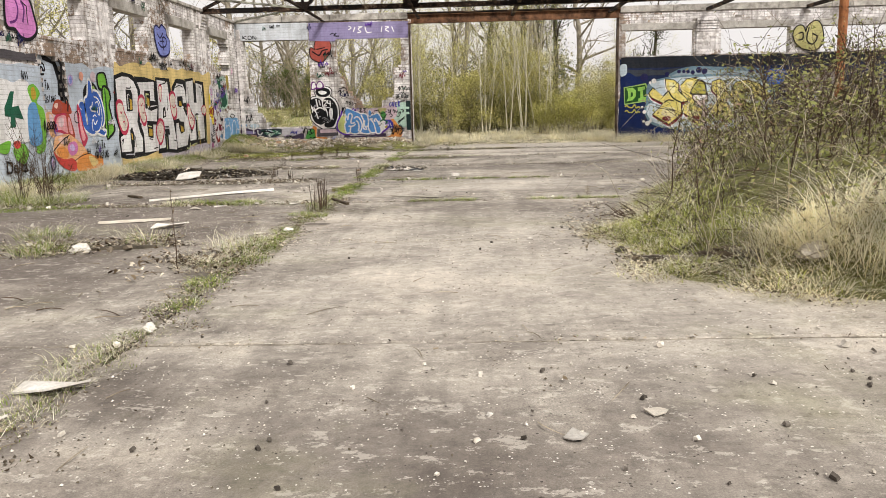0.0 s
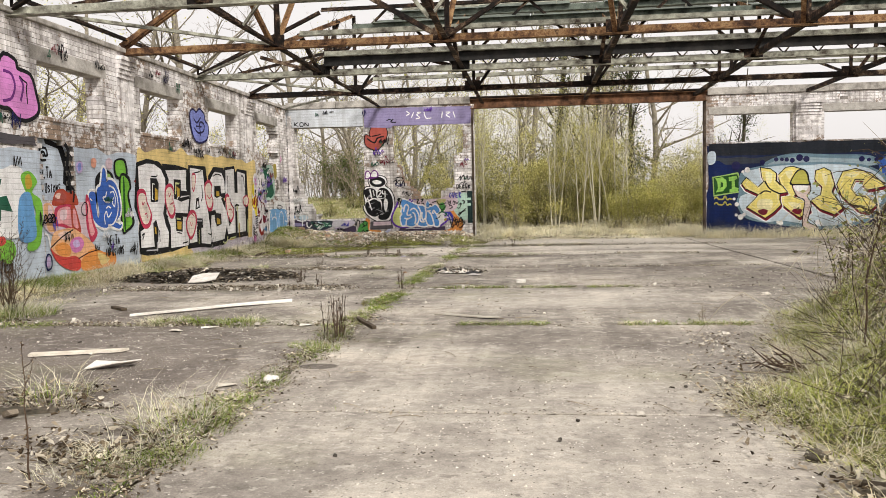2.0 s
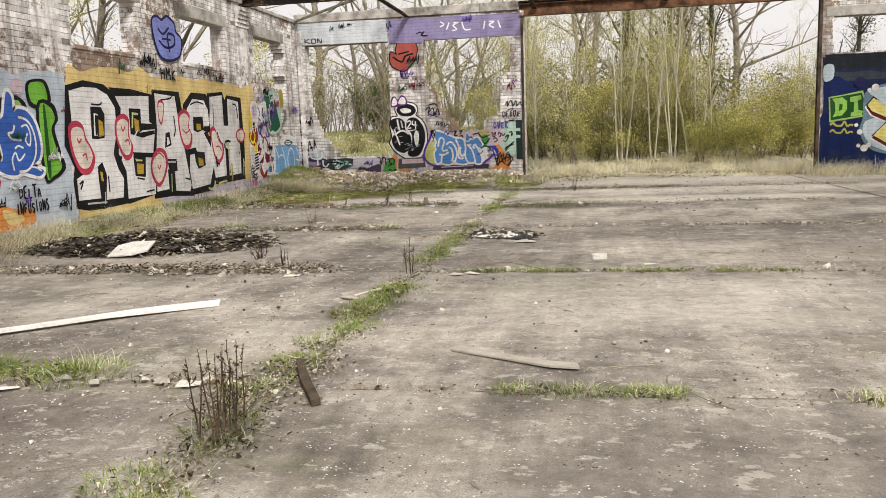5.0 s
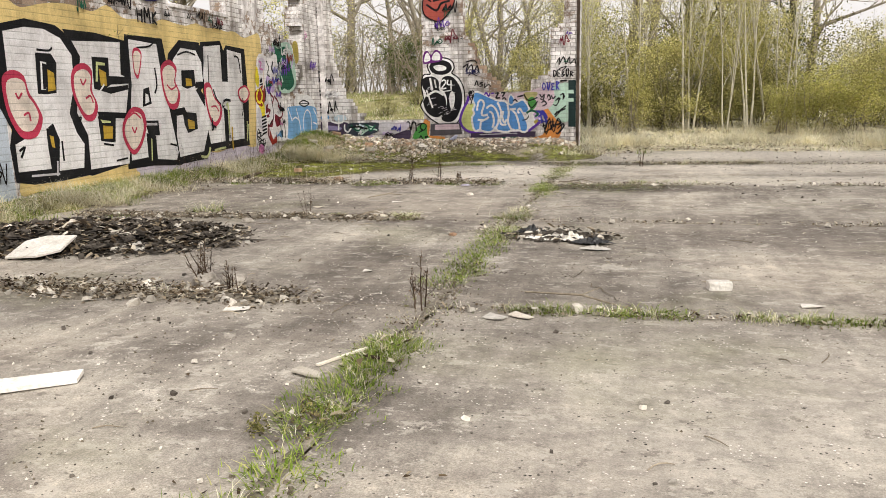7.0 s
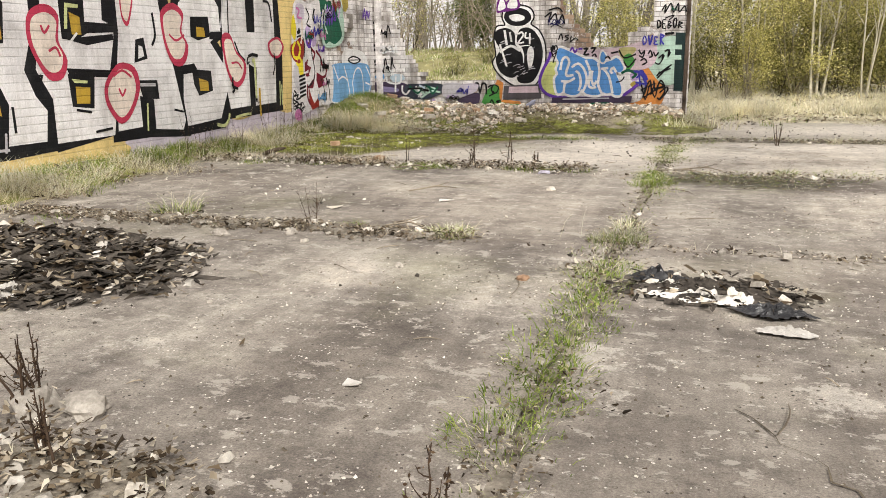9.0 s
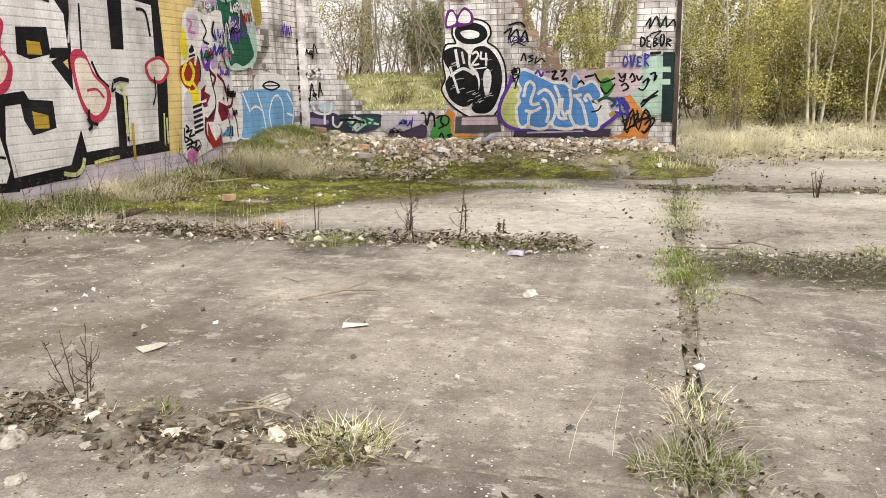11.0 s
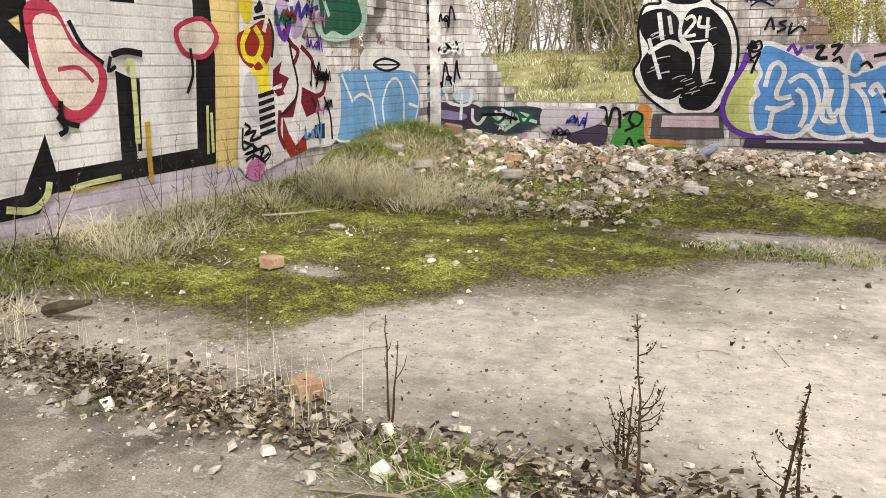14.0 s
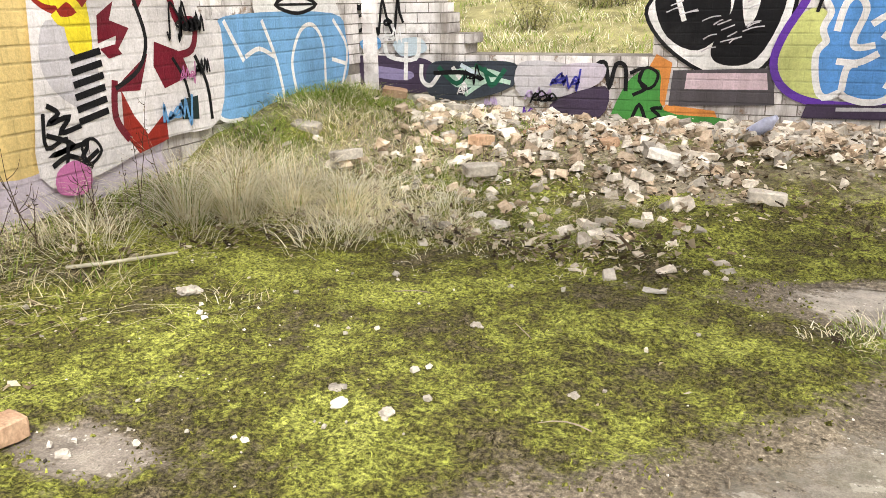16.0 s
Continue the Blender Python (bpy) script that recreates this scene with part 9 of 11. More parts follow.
twiggy = [
    tree("bare_shrub", "bare tangled grey-brown shrub of many thin stems", 61, 4.4, 0.028, 9, BARK, THICKET, (2, 0.045, 0.18), [7, 3, 2], 2, 0.75, 0.35, 0.3),
    tree("bare_shrub", "bare tangled grey-brown shrub of many thin stems", 62, 3.4, 0.022, 10, TWIG, THICKET, None, [7, 3, 3], 2, 0.85, 0.2, 0.4),
]
dark_shrub = tree("undergrowth_shrub", "dark tangled undergrowth with dull olive leaves", 63, 2.4, 0.022, 9, DARKBARK, UNDERGROWTH, (13, 0.042, 0.18), [4, 3, 2], 2, 0.85, 0.2, 0.3)
pale_tree = tree("pale_tree", "slim pale-barked tree with few branches", 65, 8.5, 0.040, 3, PALEBARK, YELLOWLEAF, (9, 0.036, 0.22), [9, 3, 2], 2, 0.4, 0.8, 0.07)
green_shrub = tree("green_shrub", "rounded leafy green shrub", 64, 2.5, 0.03, 8, BARK, leafy("green_shrub_leaves", [(0, (0.06, 0.08, 0.03)), (0.5, (0.15, 0.19, 0.06)), (1, (0.29, 0.32, 0.12))]), (26, 0.045, 0.15), [6, 3, 2], 2, 0.8, 0.2)
talls = [
    tree("bare_tree", "tall bare grey tree with fine twigs", 31, 13, 0.19, 1, BARK, THICKET, None, [12, 5, 3, 2], 3, 0.62, 0.55),
    tree("bare_tree", "tall bare grey tree with fine twigs", 32, 15, 0.24, 1, BARK, THICKET, None, [15, 5, 4, 2], 3, 0.66, 0.5),
    tree("bare_tree", "leaning bare tree with spreading limbs", 33, 11, 0.17, 2, BARK, YELLOWLEAF, (1, 0.06, 0.2), [11, 4, 4, 2], 3, 0.7, 0.45, 0.3),
]
ivies = [
    tree("ivy_tree", "tree trunk wrapped in dark ivy with bare crown", 41, 11, 0.20, 1, DARKBARK, DARKLEAF, None, [13, 5, 3], 2, 0.62, 0.5, 0.1, 2600),
    tree("ivy_tree", "tree trunk wrapped in dark ivy with bare crown", 42, 8.5, 0.16, 2, DARKBARK, DARKLEAF, None, [10, 5, 3], 2, 0.66, 0.5, 0.2, 1500),
]
used = set()


def plant(kinds, x, y, z=0.05, s=1.0):
    z = verge(x, y) - 0.04 if y > 35 and -25 < x < 25 and y < 63 else -0.04
    ob = rng.choice(kinds)
    m = Matrix.Translation((x, y, z)) @ Matrix.Rotation(rng.uniform(0, 6.28), 4, "Z") @ Matrix.Diagonal((s, s, s * rng.uniform(0.9, 1.1), 1))
    if ob in used:
        c = copy_thing(ob, m)
        c.matrix_basis = m
    else:
        used.add(ob)
        ob.matrix_basis = m


# the thicket behind the gateway and the broken windows
for k in range(25):
    x = rng.uniform(-1.0, 9.0)
    plant(saplings, x, 39.2 + 4.5 * rng.random() ** 1.2, 0.25, rng.uniform(0.75, 1.05) * (1.0 if x < 4.6 else 0.72))
for k in range(14):
    plant(twiggy, -13.5 + 1.0 * k + rng.gauss(0, 0.3), rng.uniform(44.5, 48), 0.0, rng.uniform(0.9, 1.35))
for k in range(4):
    plant(saplings[2:3], rng.uniform(-11, -1.5), rng.uniform(47, 50), 0.0, rng.uniform(0.7, 1.0))
for k in range(4):
    plant(saplings, rng.uniform(9.5, 18), rng.uniform(41, 47), 0.0, rng.uniform(0.45, 0.6))
for x, y, s in ((-8.3, 46.6, 1.1), (-7.0, 47.4, 0.9)):
    plant([green_shrub], x, y, 0.2, s)
# near rows also stand in for shade low down; back row added to block light
for x, y, s in ((0.2, 39.7, 0.75), (1.7, 39.9, 0.8), (3.0, 39.7, 0.7), (4.1, 40.0, 0.8), (5.4, 40.2, 0.75), (7.2, 40.0, 0.7), (-0.6, 40.6, 0.8), (1.1, 41.2, 0.9), (2.8, 41.0, 0.9), (4.6, 41.2, 0.9), (6.4, 41.4, 1.0), (8.0, 40.8, 0.85), (9.6, 40.4, 0.9), (0.0, 44.6, 1.7), (2.2, 45.0, 1.8), (4.2, 44.8, 1.6), (6.6, 45.0, 1.5), (9.0, 44.6, 1.3), (-3.4, 46.5, 1.1), (-8.6, 48.5, 1.3), (-12.0, 49.0, 1.4)):
    plant([dark_shrub], x, y, 0.1, s)
for x, y in ((0.9, 39.6), (2.3, 39.2), (3.4, 38.9), (3.9, 39.0), (4.6, 39.6)):
    plant([pale_tree], x, y, 0.15, rng.uniform(0.6, 0.85))
for x, y, s in ((-2.6, 41.5, 0.9), (-1.2, 42.0, 0.8), (5.6, 38.4, 0.85), (6.6, 38.7, 0.95), (4.8, 38.2, 0.6), (0.6, 38.8, 0.7), (-5.6, 45.5, 1.2), (8.2, 39.4, 0.8)):
    plant([shrubs[1]] if x > 4 else [shrubs[0]], x, y, 0.2, s)
for k in range(16):
    plant(talls, -13 + 1.36 * k + rng.gauss(0, 0.6), rng.uniform(50, 57) if k < 10 else rng.uniform(44, 54), -0.05, rng.uniform(0.7, 1.05))
for x, y, s in ((4.4, 44, 1.0), (5.9, 44.5, 0.9), (2.9, 46, 0.9), (5.4, 49, 0.9), (8.9, 41.0, 0.6), (9.8, 39.6, 0.62)):
    plant(ivies, x, y, 0.2 if y < 43.5 else -0.05, s)
for k in range(6):
    plant([dark_shrub], rng.uniform(-10.5, -3.0), rng.uniform(40.0, 45.0), 0.0, rng.uniform(0.28, 0.5))
# beyond the side wall
for x, y, s in ((-11.0, 19.0, 0.85), (-12.5, 23.5, 1.0), (-10.6, 27.5, 0.8), (-13.5, 31.0, 1.05), (-11.4, 34.5, 0.9), (-14.0, 16.0, 1.0), (-10.2, 22.0, 0.7)):
    plant(talls, x, y, 0, s)
for x, y, s in ((-10.4, 20.0, 1.1), (-10.8, 29.5, 1.2), (-9.4, 36.5, 1.2)):
    plant(saplings, x, y, 0, s)


# ---------------------------------------------------------------- grass, weeds and litter
def blades(m, x, y, n, r, h, rng, width=0.004, lean=0.6, ground=None):
    for k in range(n):
        a, q = rng.uniform(0, 6.28), r * math.sqrt(rng.random())
        bx, by = x + q * math.cos(a), y + q * math.sin(a)
        bz = ground(bx, by) if ground else 0.0
        hh = h * rng.uniform(0.45, 1.1)
        m.blade((bx, by, bz), hh, hh * lean * rng.uniform(0.3, 1.4), width * rng.uniform(0.7, 1.3), a + rng.gauss(0, 0.9))


def stuff(name, mesh, material, label, category):
    return tagged(part(name, mesh, material), label, category, kind="stuff")


rg = random.Random(51)
wallgrass, wallgreen, wallmat = Mesh(), Mesh(), Mesh()
for k in range(520):
    y = rg.uniform(13.5, 31.0)
    x = -7.05 + abs(rg.gauss(0, 0.52))
    close = smooth(-5.6, -6.7, x)
    g = fbm(x, y, 0.75, 57)
    if g > 0.08:
        blades(wallgreen, x, y, 46, 0.22, rg.uniform(0.04, 0.08) + 0.09 * close * rg.random(), rg, 0.0026, 1.2, heap)
        blades(wallgrass, x, y, 10, 0.2, rg.uniform(0.08, 0.22) * close + 0.03, rg, 0.0018, 1.4, heap)
    elif g < -0.10:
        blades(wallgrass, x, y, 34, 0.22, 0.05 + rg.uniform(0.10, 0.30) * close, rg, 0.0021, 1.7, heap)
        blades(wallmat, x, y, 30, 0.26, 0.06, rg, 0.0024, 4.0, heap)
    else:
        blades(wallmat, x, y, 44, 0.26, rg.uniform(0.04, 0.09), rg, 0.0024, 4.2, heap)
        blades(wallgreen, x, y, 14, 0.2, rg.uniform(0.03, 0.08), rg, 0.0026, 1.2, heap)
for k in range(150):
    x, y = -7.0 + abs(rg.gauss(0, 1.0)), rg.uniform(31.0, 33.4)
    blades(wallmat if fbm(x, y, 0.9, 59) < 0 else wallgreen, x, y, 44, 0.26, rg.uniform(0.04, 0.10) * smooth(-4.2, -6.4, x) + 0.03, rg, 0.0026, 2.2, heap)
    blades(wallgreen, x + rg.uniform(0, 0.7), y, 20 if y < 31.9 else 46, 0.24, rg.uniform(0.03, 0.07), rg, 0.0026, 1.3, heap)
# one old tussock by the corner, brown at its heart, bleached and fallen outward
for x, y, h in ((-6.50, 30.70, 0.52), (-6.28, 30.88, 0.50), (-6.45, 31.12, 0.46), (-6.05, 31.12, 0.40), (-5.75, 31.25, 0.34)):
    blades(wallmat, x, y, 24, 0.07, h, rg, 0.0026, 0.8, heap)
    blades(wallgrass, x, y, 90, 0.08, h, rg, 0.0027, 1.5, heap)
    blades(wallgrass, x, y, 60, 0.10, h * 0.8, rg, 0.0027, 2.4, heap)
    blades(wallgreen, x, y, 26, 0.10, h * 0.7, rg, 0.0022, 0.9, heap)
for k in range(70):
    x, y = -5.5 + rg.gauss(0, 0.55), 31.2 + rg.gauss(0, 0.26)
    blades(wallgrass, x, y, 30, 0.22, rg.uniform(0.08, 0.24) * smooth(-4.6, -6.2, x) + 0.04, rg, 0.0026, 1.7, heap)
for k in range(80):
    x, y = rg.uniform(-5.9, -3.9), rg.uniform(31.1, 31.9)
    blades(wallmat if k % 3 else wallgreen, x, y, 26, 0.2, rg.uniform(0.03, 0.06), rg, 0.0018, 3.4, heap)
stuff("matted_grass", wallmat, DEADGRASS, "brown matted dead grass along the wall foot", "grass")
stuff("dry_grass", wallgrass, STRAW, "straw-coloured tufted grass along the wall foot", "grass")
stuff("green_grass", wallgreen, GREENGRASS, "short green grass among the straw", "grass")

gate_grass, gate_green, gate_leaf = Mesh(), Mesh(), Mesh()
rise = lambda x, y: verge(x, y) if y > 34.2 else 0.0
for k in range(520):
    x, y = rg.uniform(-0.6, 8.2), 33.4 + 6.0 * rg.random() ** 0.8
    blades(gate_grass, x, y, 26, 0.25, rg.uniform(0.08, 0.36) * (0.35 + 0.9 * smooth(34.2, 36.5, y)) * (0.2 + 1.5 * max(0, 0.45 + fbm(x, y, 0.55, 81))), rg, 0.006, 1.6 if k % 2 else 3.4, rise)
    if rg.random() < 0.5:
        for q in range(10):
            gate_leaf.curled((x + rg.gauss(0, 0.3), y + rg.gauss(0, 0.2), rise(x, y) + 0.03), rg.uniform(0.03, 0.06), rg)
    if rg.random() < 0.10:
        blades(gate_green, x, y - 0.3, 14, 0.22, rg.uniform(0.06, 0.18), rg, 0.005, 0.9, rise)
for k in range(120):
    x, y = rg.uniform(6.6, 14), 33.9 - abs(rg.gauss(0, 0.75))
    blades(gate_grass, x, y, 30, 0.24, rg.uniform(0.2, 0.55), rg, 0.0045, 1.1)
for k in range(560):
    x, y = rg.uniform(-12.5, -0.8), 34.6 + 12.0 * rg.random() ** 1.4
    blades(gate_grass, x, y, 14, 0.4, rg.uniform(0.12, 0.34), rg, 0.005, 1.6, rise)
    blades(gate_green, x, y, 22, 0.4, rg.uniform(0.08, 0.24), rg, 0.006, 1.3, rise)
for x, y, h in ((0.2, 35.0, 0.5), (0.8, 35.6, 0.45), (2.0, 36.2, 0.5), (2.6, 35.9, 0.4), (4.0, 36.4, 0.45), (5.2, 35.8, 0.4), (5.9, 34.9, 0.5), (6.5, 34.6, 0.55), (7.0, 34.3, 0.5), (3.2, 37.2, 0.5), (1.2, 37.0, 0.5), (6.3, 36.6, 0.5), (4.8, 37.4, 0.5), (7.6, 33.4, 0.5), (8.2, 33.3, 0.45)):
    for q in range(3):
        blades(gate_grass, x + rg.gauss(0, 0.3), y + rg.gauss(0, 0.2), 110, 0.3, h * rg.uniform(0.7, 1.0), rg, 0.004, 1.2, rise)
for k in range(26):
    x, y = -0.6 + rg.gauss(0, 0.35), 32.9 + rg.gauss(0, 0.55)
    blades(gate_grass, x, y, 22, 0.2, rg.uniform(0.15, 0.35), rg, 0.005, 0.8)
stuff("gateway_grass", gate_grass, STRAW, "pale dry grass growing through the gateway", "grass")
stuff("gateway_litter", gate_leaf, LITTER, "fallen leaves in the gateway grass", "leaf litter")
stuff("gateway_green_grass", gate_green, GREENGRASS, "low green grass by the gateway", "grass")

joint, jgreen, litter, grit = Mesh(), Mesh(), Mesh(), Mesh()


def litter_at(x, y, n, r, size=0.035, lift=0.02):
    for k in range(n):
        a, q = rg.uniform(0, 6.28), r * math.sqrt(rg.random())
        px, py = x + q * math.cos(a), y + q * math.sin(a) * 0.7
        litter.curled((px, py, 0.008 + heap(px, py) + rg.random() * lift), size * rg.uniform(0.45, 1.1), rg)


crumbs = Mesh()
y = 4.0
while y < 30.5:
    x = -0.55 + rg.gauss(0, 0.06)
    thick = min(0.9, max(0.06, 0.12 + 1.0 * fbm(0.3, y, 0.55, 21), 0.9 * math.exp(-((y - 18.3) / 0.42) ** 2), 0.7 * math.exp(-((y - 21.2) / 0.5) ** 2), 0.6 * math.exp(-((y - 23.0) / 0.35) ** 2)))
    blades(joint, x, y, int(4 + 12 * thick), 0.13, 0.03 + 0.03 * thick, rg, 0.0016, 1.3)
    blades(jgreen, x, y, int(10 + (90 if y < 22 else 60) * thick * thick), 0.17, (0.025 + 0.035 * thick) * (1.0 if y < 22 else 0.75), rg, 0.0018, 1.3)
    if rg.random() < (0.09 if y < 21 else 0.03):
        blades(jgreen, x + rg.gauss(0, 0.08), y, 190, 0.18, rg.uniform(0.035, 0.07), rg, 0.0018, 1.2)
        blades(joint, x, y, 16, 0.2, rg.uniform(0.05, 0.10), rg, 0.0014, 1.4)
    drift = smooth(-0.25, 0.35, fbm(4.0, y, 1.1, 23)) * (0.25 if 24.2 < y < 25.1 else 1.0)
    litter_at(x + rg.gauss(0, 0.05), y, int(4 + 44 * drift * rg.random()), 0.10 + 0.09 * drift, 0.014, 0.014)
    litter_at(x + rg.gauss(0, 0.2), y, int(5 * rg.random()), 0.25, 0.015, 0.010)
    for k in range(int(3 + 15 * drift)):
        crumbs.chunk((x + rg.gauss(0, 0.07), y + rg.uniform(-0.08, 0.08), 0.0), 0.006 + 0.02 * rg.random() ** 2, rg, (1, 0.9, 0.6))
    y += 0.13
for jy, xa, xb, dense in ((8.5, -5, 5, 0.12), (12.15, -6, -1.2, 0.7), (12.15, -0.4, 3.0, 0.10), (15.8, -6.2, -0.8, 1.2), (15.8, -0.4, 4.0, 0.25), (19.45, -5.6, -1.4, 2.4), (19.45, -0.4, 6.0, 0.5), (23.1, -5.8, -1.6, 2.0), (23.1, -0.4, 6.0, 0.6), (26.75, -6.6, -1.3, 2.0), (26.75, -0.4, 5.5, 1.2), (30.4, -1.0, 7.0, 1.4)):
    x = xa
    while x < xb:
        t = dense * max(0.05, 0.55 + 0.9 * fbm(x, jy, 0.6, 33))
        litter_at(x, jy + rg.gauss(0, 0.04), int(26 * t), 0.08 + 0.055 * dense, 0.018 + 0.003 * dense, 0.012 + 0.02 * dense)
        for k in range(int(7 * t)):
            crumbs.chunk((x + rg.uniform(-0.07, 0.07), jy + rg.gauss(0, 0.03 + 0.03 * dense), 0.0), 0.008 + 0.025 * rg.random() ** 2, rg, (1, 0.9, 0.6))
        blades(joint, x, jy, int(8 * t), 0.08, rg.uniform(0.03, 0.07 + 0.02 * dense), rg, 0.002, 1.1)
        blades(jgreen, x, jy, int(13 * t * (fbm(x, jy, 0.8, 44) > 0.12)), 0.09, 0.035, rg, 0.0017, 1.4)
        if rg.random() < 0.5 * dense:
            grit.chunk((x, jy + rg.gauss(0, 0.12), 0.004), rg.uniform(0.03, 0.09), rg, (1, 0.8, 0.5))
        x += 0.13
for x, y, n, r, h in ((-0.58, 15.1, 60, 0.2, 0.11), (-0.62, 11.6, 50, 0.28, 0.34), (-0.9, 11.9, 36, 0.26, 0.30), (-0.75, 11.2, 40, 0.3, 0.2), (-0.85, 10.9, 71, 0.28, 0.13), (-0.57, 18.6, 171, 0.17, 0.06), (-0.58, 18.3, 141, 0.15, 0.06), (-0.61, 17.6, 151, 0.16, 0.06), (-1.9, 15.9, 182, 0.3, 0.10), (-2.9, 15.95, 152, 0.3, 0.13), (-4.4, 23.4, 60, 0.2, 0.35), (-3.4, 26.62, 221, 0.3, 0.09), (-0.2, 30.2, 120, 0.35, 0.2), (-0.55, 22.5, 120, 0.22, 0.07), (-3.4, 12.9, 120, 0.35, 0.2), (-2.2, 30.55, 160, 0.3, 0.12), (-2.75, 30.35, 160, 0.3, 0.11), (-2.5, 30.45, 120, 0.25, 0.10), (1.4, 26.9, 90, 0.4, 0.13), (-5.2, 16.6, 240, 0.45, 0.3)):
    h = h * (0.6 if y > 20 else 1.0)
    blades(jgreen if (n + int(x * 10)) % 3 else joint, x, y, 2 * n, r, h * 0.7, rg, 0.0020, 1.6)
    blades(joint, x, y, n if h > 0.065 else n // 4, r, h, rg, 0.0016, 1.6)
    litter_at(x, y, 14, r * 1.2)
for x in (-2.9, -2.7, -2.5, -2.3, -2.1, -1.95):
    blades(jgreen, x, 15.95 + rg.gauss(0, 0.06), 90, 0.15, 0.09, rg, 0.0036, 1.4)
    litter_at(x, 15.9, 30, 0.2, 0.02, 0.04)
for k in range(60):
    x, y = rg.uniform(-6.2, -4.3), 15.75 + rg.gauss(0, 0.16)
    blades(jgreen, x, y, 40, 0.2, rg.uniform(0.02, 0.05), rg, 0.002, 1.3)
for x, y, n, h in ((-2.85, 11.75, 240, 0.24), (-2.65, 11.85, 120, 0.16), (-2.05, 12.55, 90, 0.34), (-1.95, 12.3, 80, 0.24), (-6.1, 16.6, 260, 0.42), (-5.7, 16.3, 260, 0.36), (-5.2, 16.1, 200, 0.28), (-6.5, 17.2, 240, 0.4), (-6.2, 23.9, 260, 0.4), (-6.5, 24.6, 200, 0.4), (-6.7, 22.8, 160, 0.3)):
    blades(jgreen if h < 0.3 or x < -5 and y < 18 else joint, x, y, int(n * 0.6), 0.24, h * 0.75, rg, 0.0022, 1.8)
    blades(joint, x, y, n // 3, 0.3, h, rg, 0.0016, 2.0)
    litter_at(x, y, 90, 0.45, 0.034, 0.04)
for xa, xb, jy in ((0.7, 1.7, 15.8), (2.5, 3.9, 15.8), (-0.1, 1.05, 19.45), (1.35, 2.1, 19.45), (2.35, 3.1, 19.45)):
    for k in range(int(60 * (xb - xa))):
        x, y = rg.uniform(xa, xb), jy + rg.gauss(0, 0.035)
        blades(jgreen if rg.random() < 0.75 else joint, x, y, 18, 0.08, rg.uniform(0.02, 0.07), rg, 0.0018, 1.3)
        litter_at(x, y, 3, 0.12, 0.016, 0.01)
for k in range(250):
    litter_at(-3.6 + rg.gauss(0, 1.6), 32.6 + rg.gauss(0, 0.5), 11, 0.35, 0.030, 0.07)
for k in range(30):
    litter_at(rg.uniform(-6.3, -3.6), 31.0 + rg.gauss(0, 0.16), 16, 0.25, 0.034, 0.05)
for k in range(80):
    x = rg.uniform(-4.4, -1.6)
    litter_at(x, 19.52 + rg.gauss(0, 0.13), 22, 0.16, 0.024, 0.06)
    if rg.random() < 0.6:
        grit.chunk((x, 19.5 + rg.gauss(0, 0.16), 0.005), rg.uniform(0.03, 0.085), rg, (1.2, 0.9, 0.55))
for k in range(150):
    x = rg.uniform(-6.4, -1.25)
    if fbm(x, 3.0, 1.1, 65) > -0.22 or x > -2.9:
        litter_at(x, 26.82 + rg.gauss(0, 0.10), 26, 0.15, 0.024, 0.075)
    if rg.random() < 0.35:
        grit.chunk((x, 26.8 + rg.gauss(0, 0.12), 0.01), rg.uniform(0.025, 0.07), rg, (1.2, 0.9, 0.6))
    for j in range(3):
        grit.chunk((rg.uniform(-6.4, -1.0), 26.75 + rg.gauss(0, 0.2), 0.003), 0.010 + 0.04 * rg.random() ** 3, rg, (1, 0.8, 0.5))
for k in range(110):
    litter_at(rg.uniform(-6.8, 6), rg.uniform(5, 31), rg.randint(1, 3), 0.2, 0.022)
for k in range(40):
    litter_at(-2.8 + rg.gauss(0, 0.5), 12.15 + rg.gauss(0, 0.2), 16, 0.2, 0.024, 0.06)
    crumbs.chunk((-2.8 + rg.gauss(0, 0.5), 12.15 + rg.gauss(0, 0.25), 0.0), 0.02 + 0.09 * rg.random() ** 2, rg, (1.2, 0.8, 0.5))
    litter_at(-0.95 + rg.gauss(0, 0.28), 11.3 + rg.gauss(0, 0.55), 16, 0.2, 0.034, 0.05)
for k in range(90):
    litter_at(-7.0 + abs(rg.gauss(0, 0.7)), rg.uniform(24.5, 31.2), 16, 0.25, 0.026, 0.03)
for x, y in ((-3.3, 26.75), (-1.95, 26.65), (-1.4, 26.7), (-5.6, 26.6), (-4.7, 26.7)):
    blades(jgreen, x, y, 130, 0.2, 0.05, rg, 0.0026, 1.4)
for x, y, h in ((-3.25, 26.62, 0.15), (-3.05, 26.68, 0.13), (-3.45, 26.70, 0.12), (-2.15, 26.72, 0.13), (-1.75, 26.78, 0.11)):
    blades(jgreen, x, y, 150, 0.16, h * 0.5, rg, 0.0026, 1.5)
    blades(joint, x, y, 40, 0.18, h * 0.7, rg, 0.0016, 1.7)
# the damp hollow beside the long joint
for k in range(70):
    x, y = 0.45 + rg.gauss(0, 0.48), 26.42 + rg.gauss(0, 0.22)
    litter_at(x, y, 10, 0.2, 0.014, 0.015)
    blades(jgreen if rg.random() < 0.7 else joint, x, y, 22, 0.16, rg.uniform(0.012, 0.035), rg, 0.0016, 1.4)
    crumbs.chunk((x, y, 0.0), 0.010 + 0.04 * rg.random() ** 3, rg, (1, 0.9, 0.6))
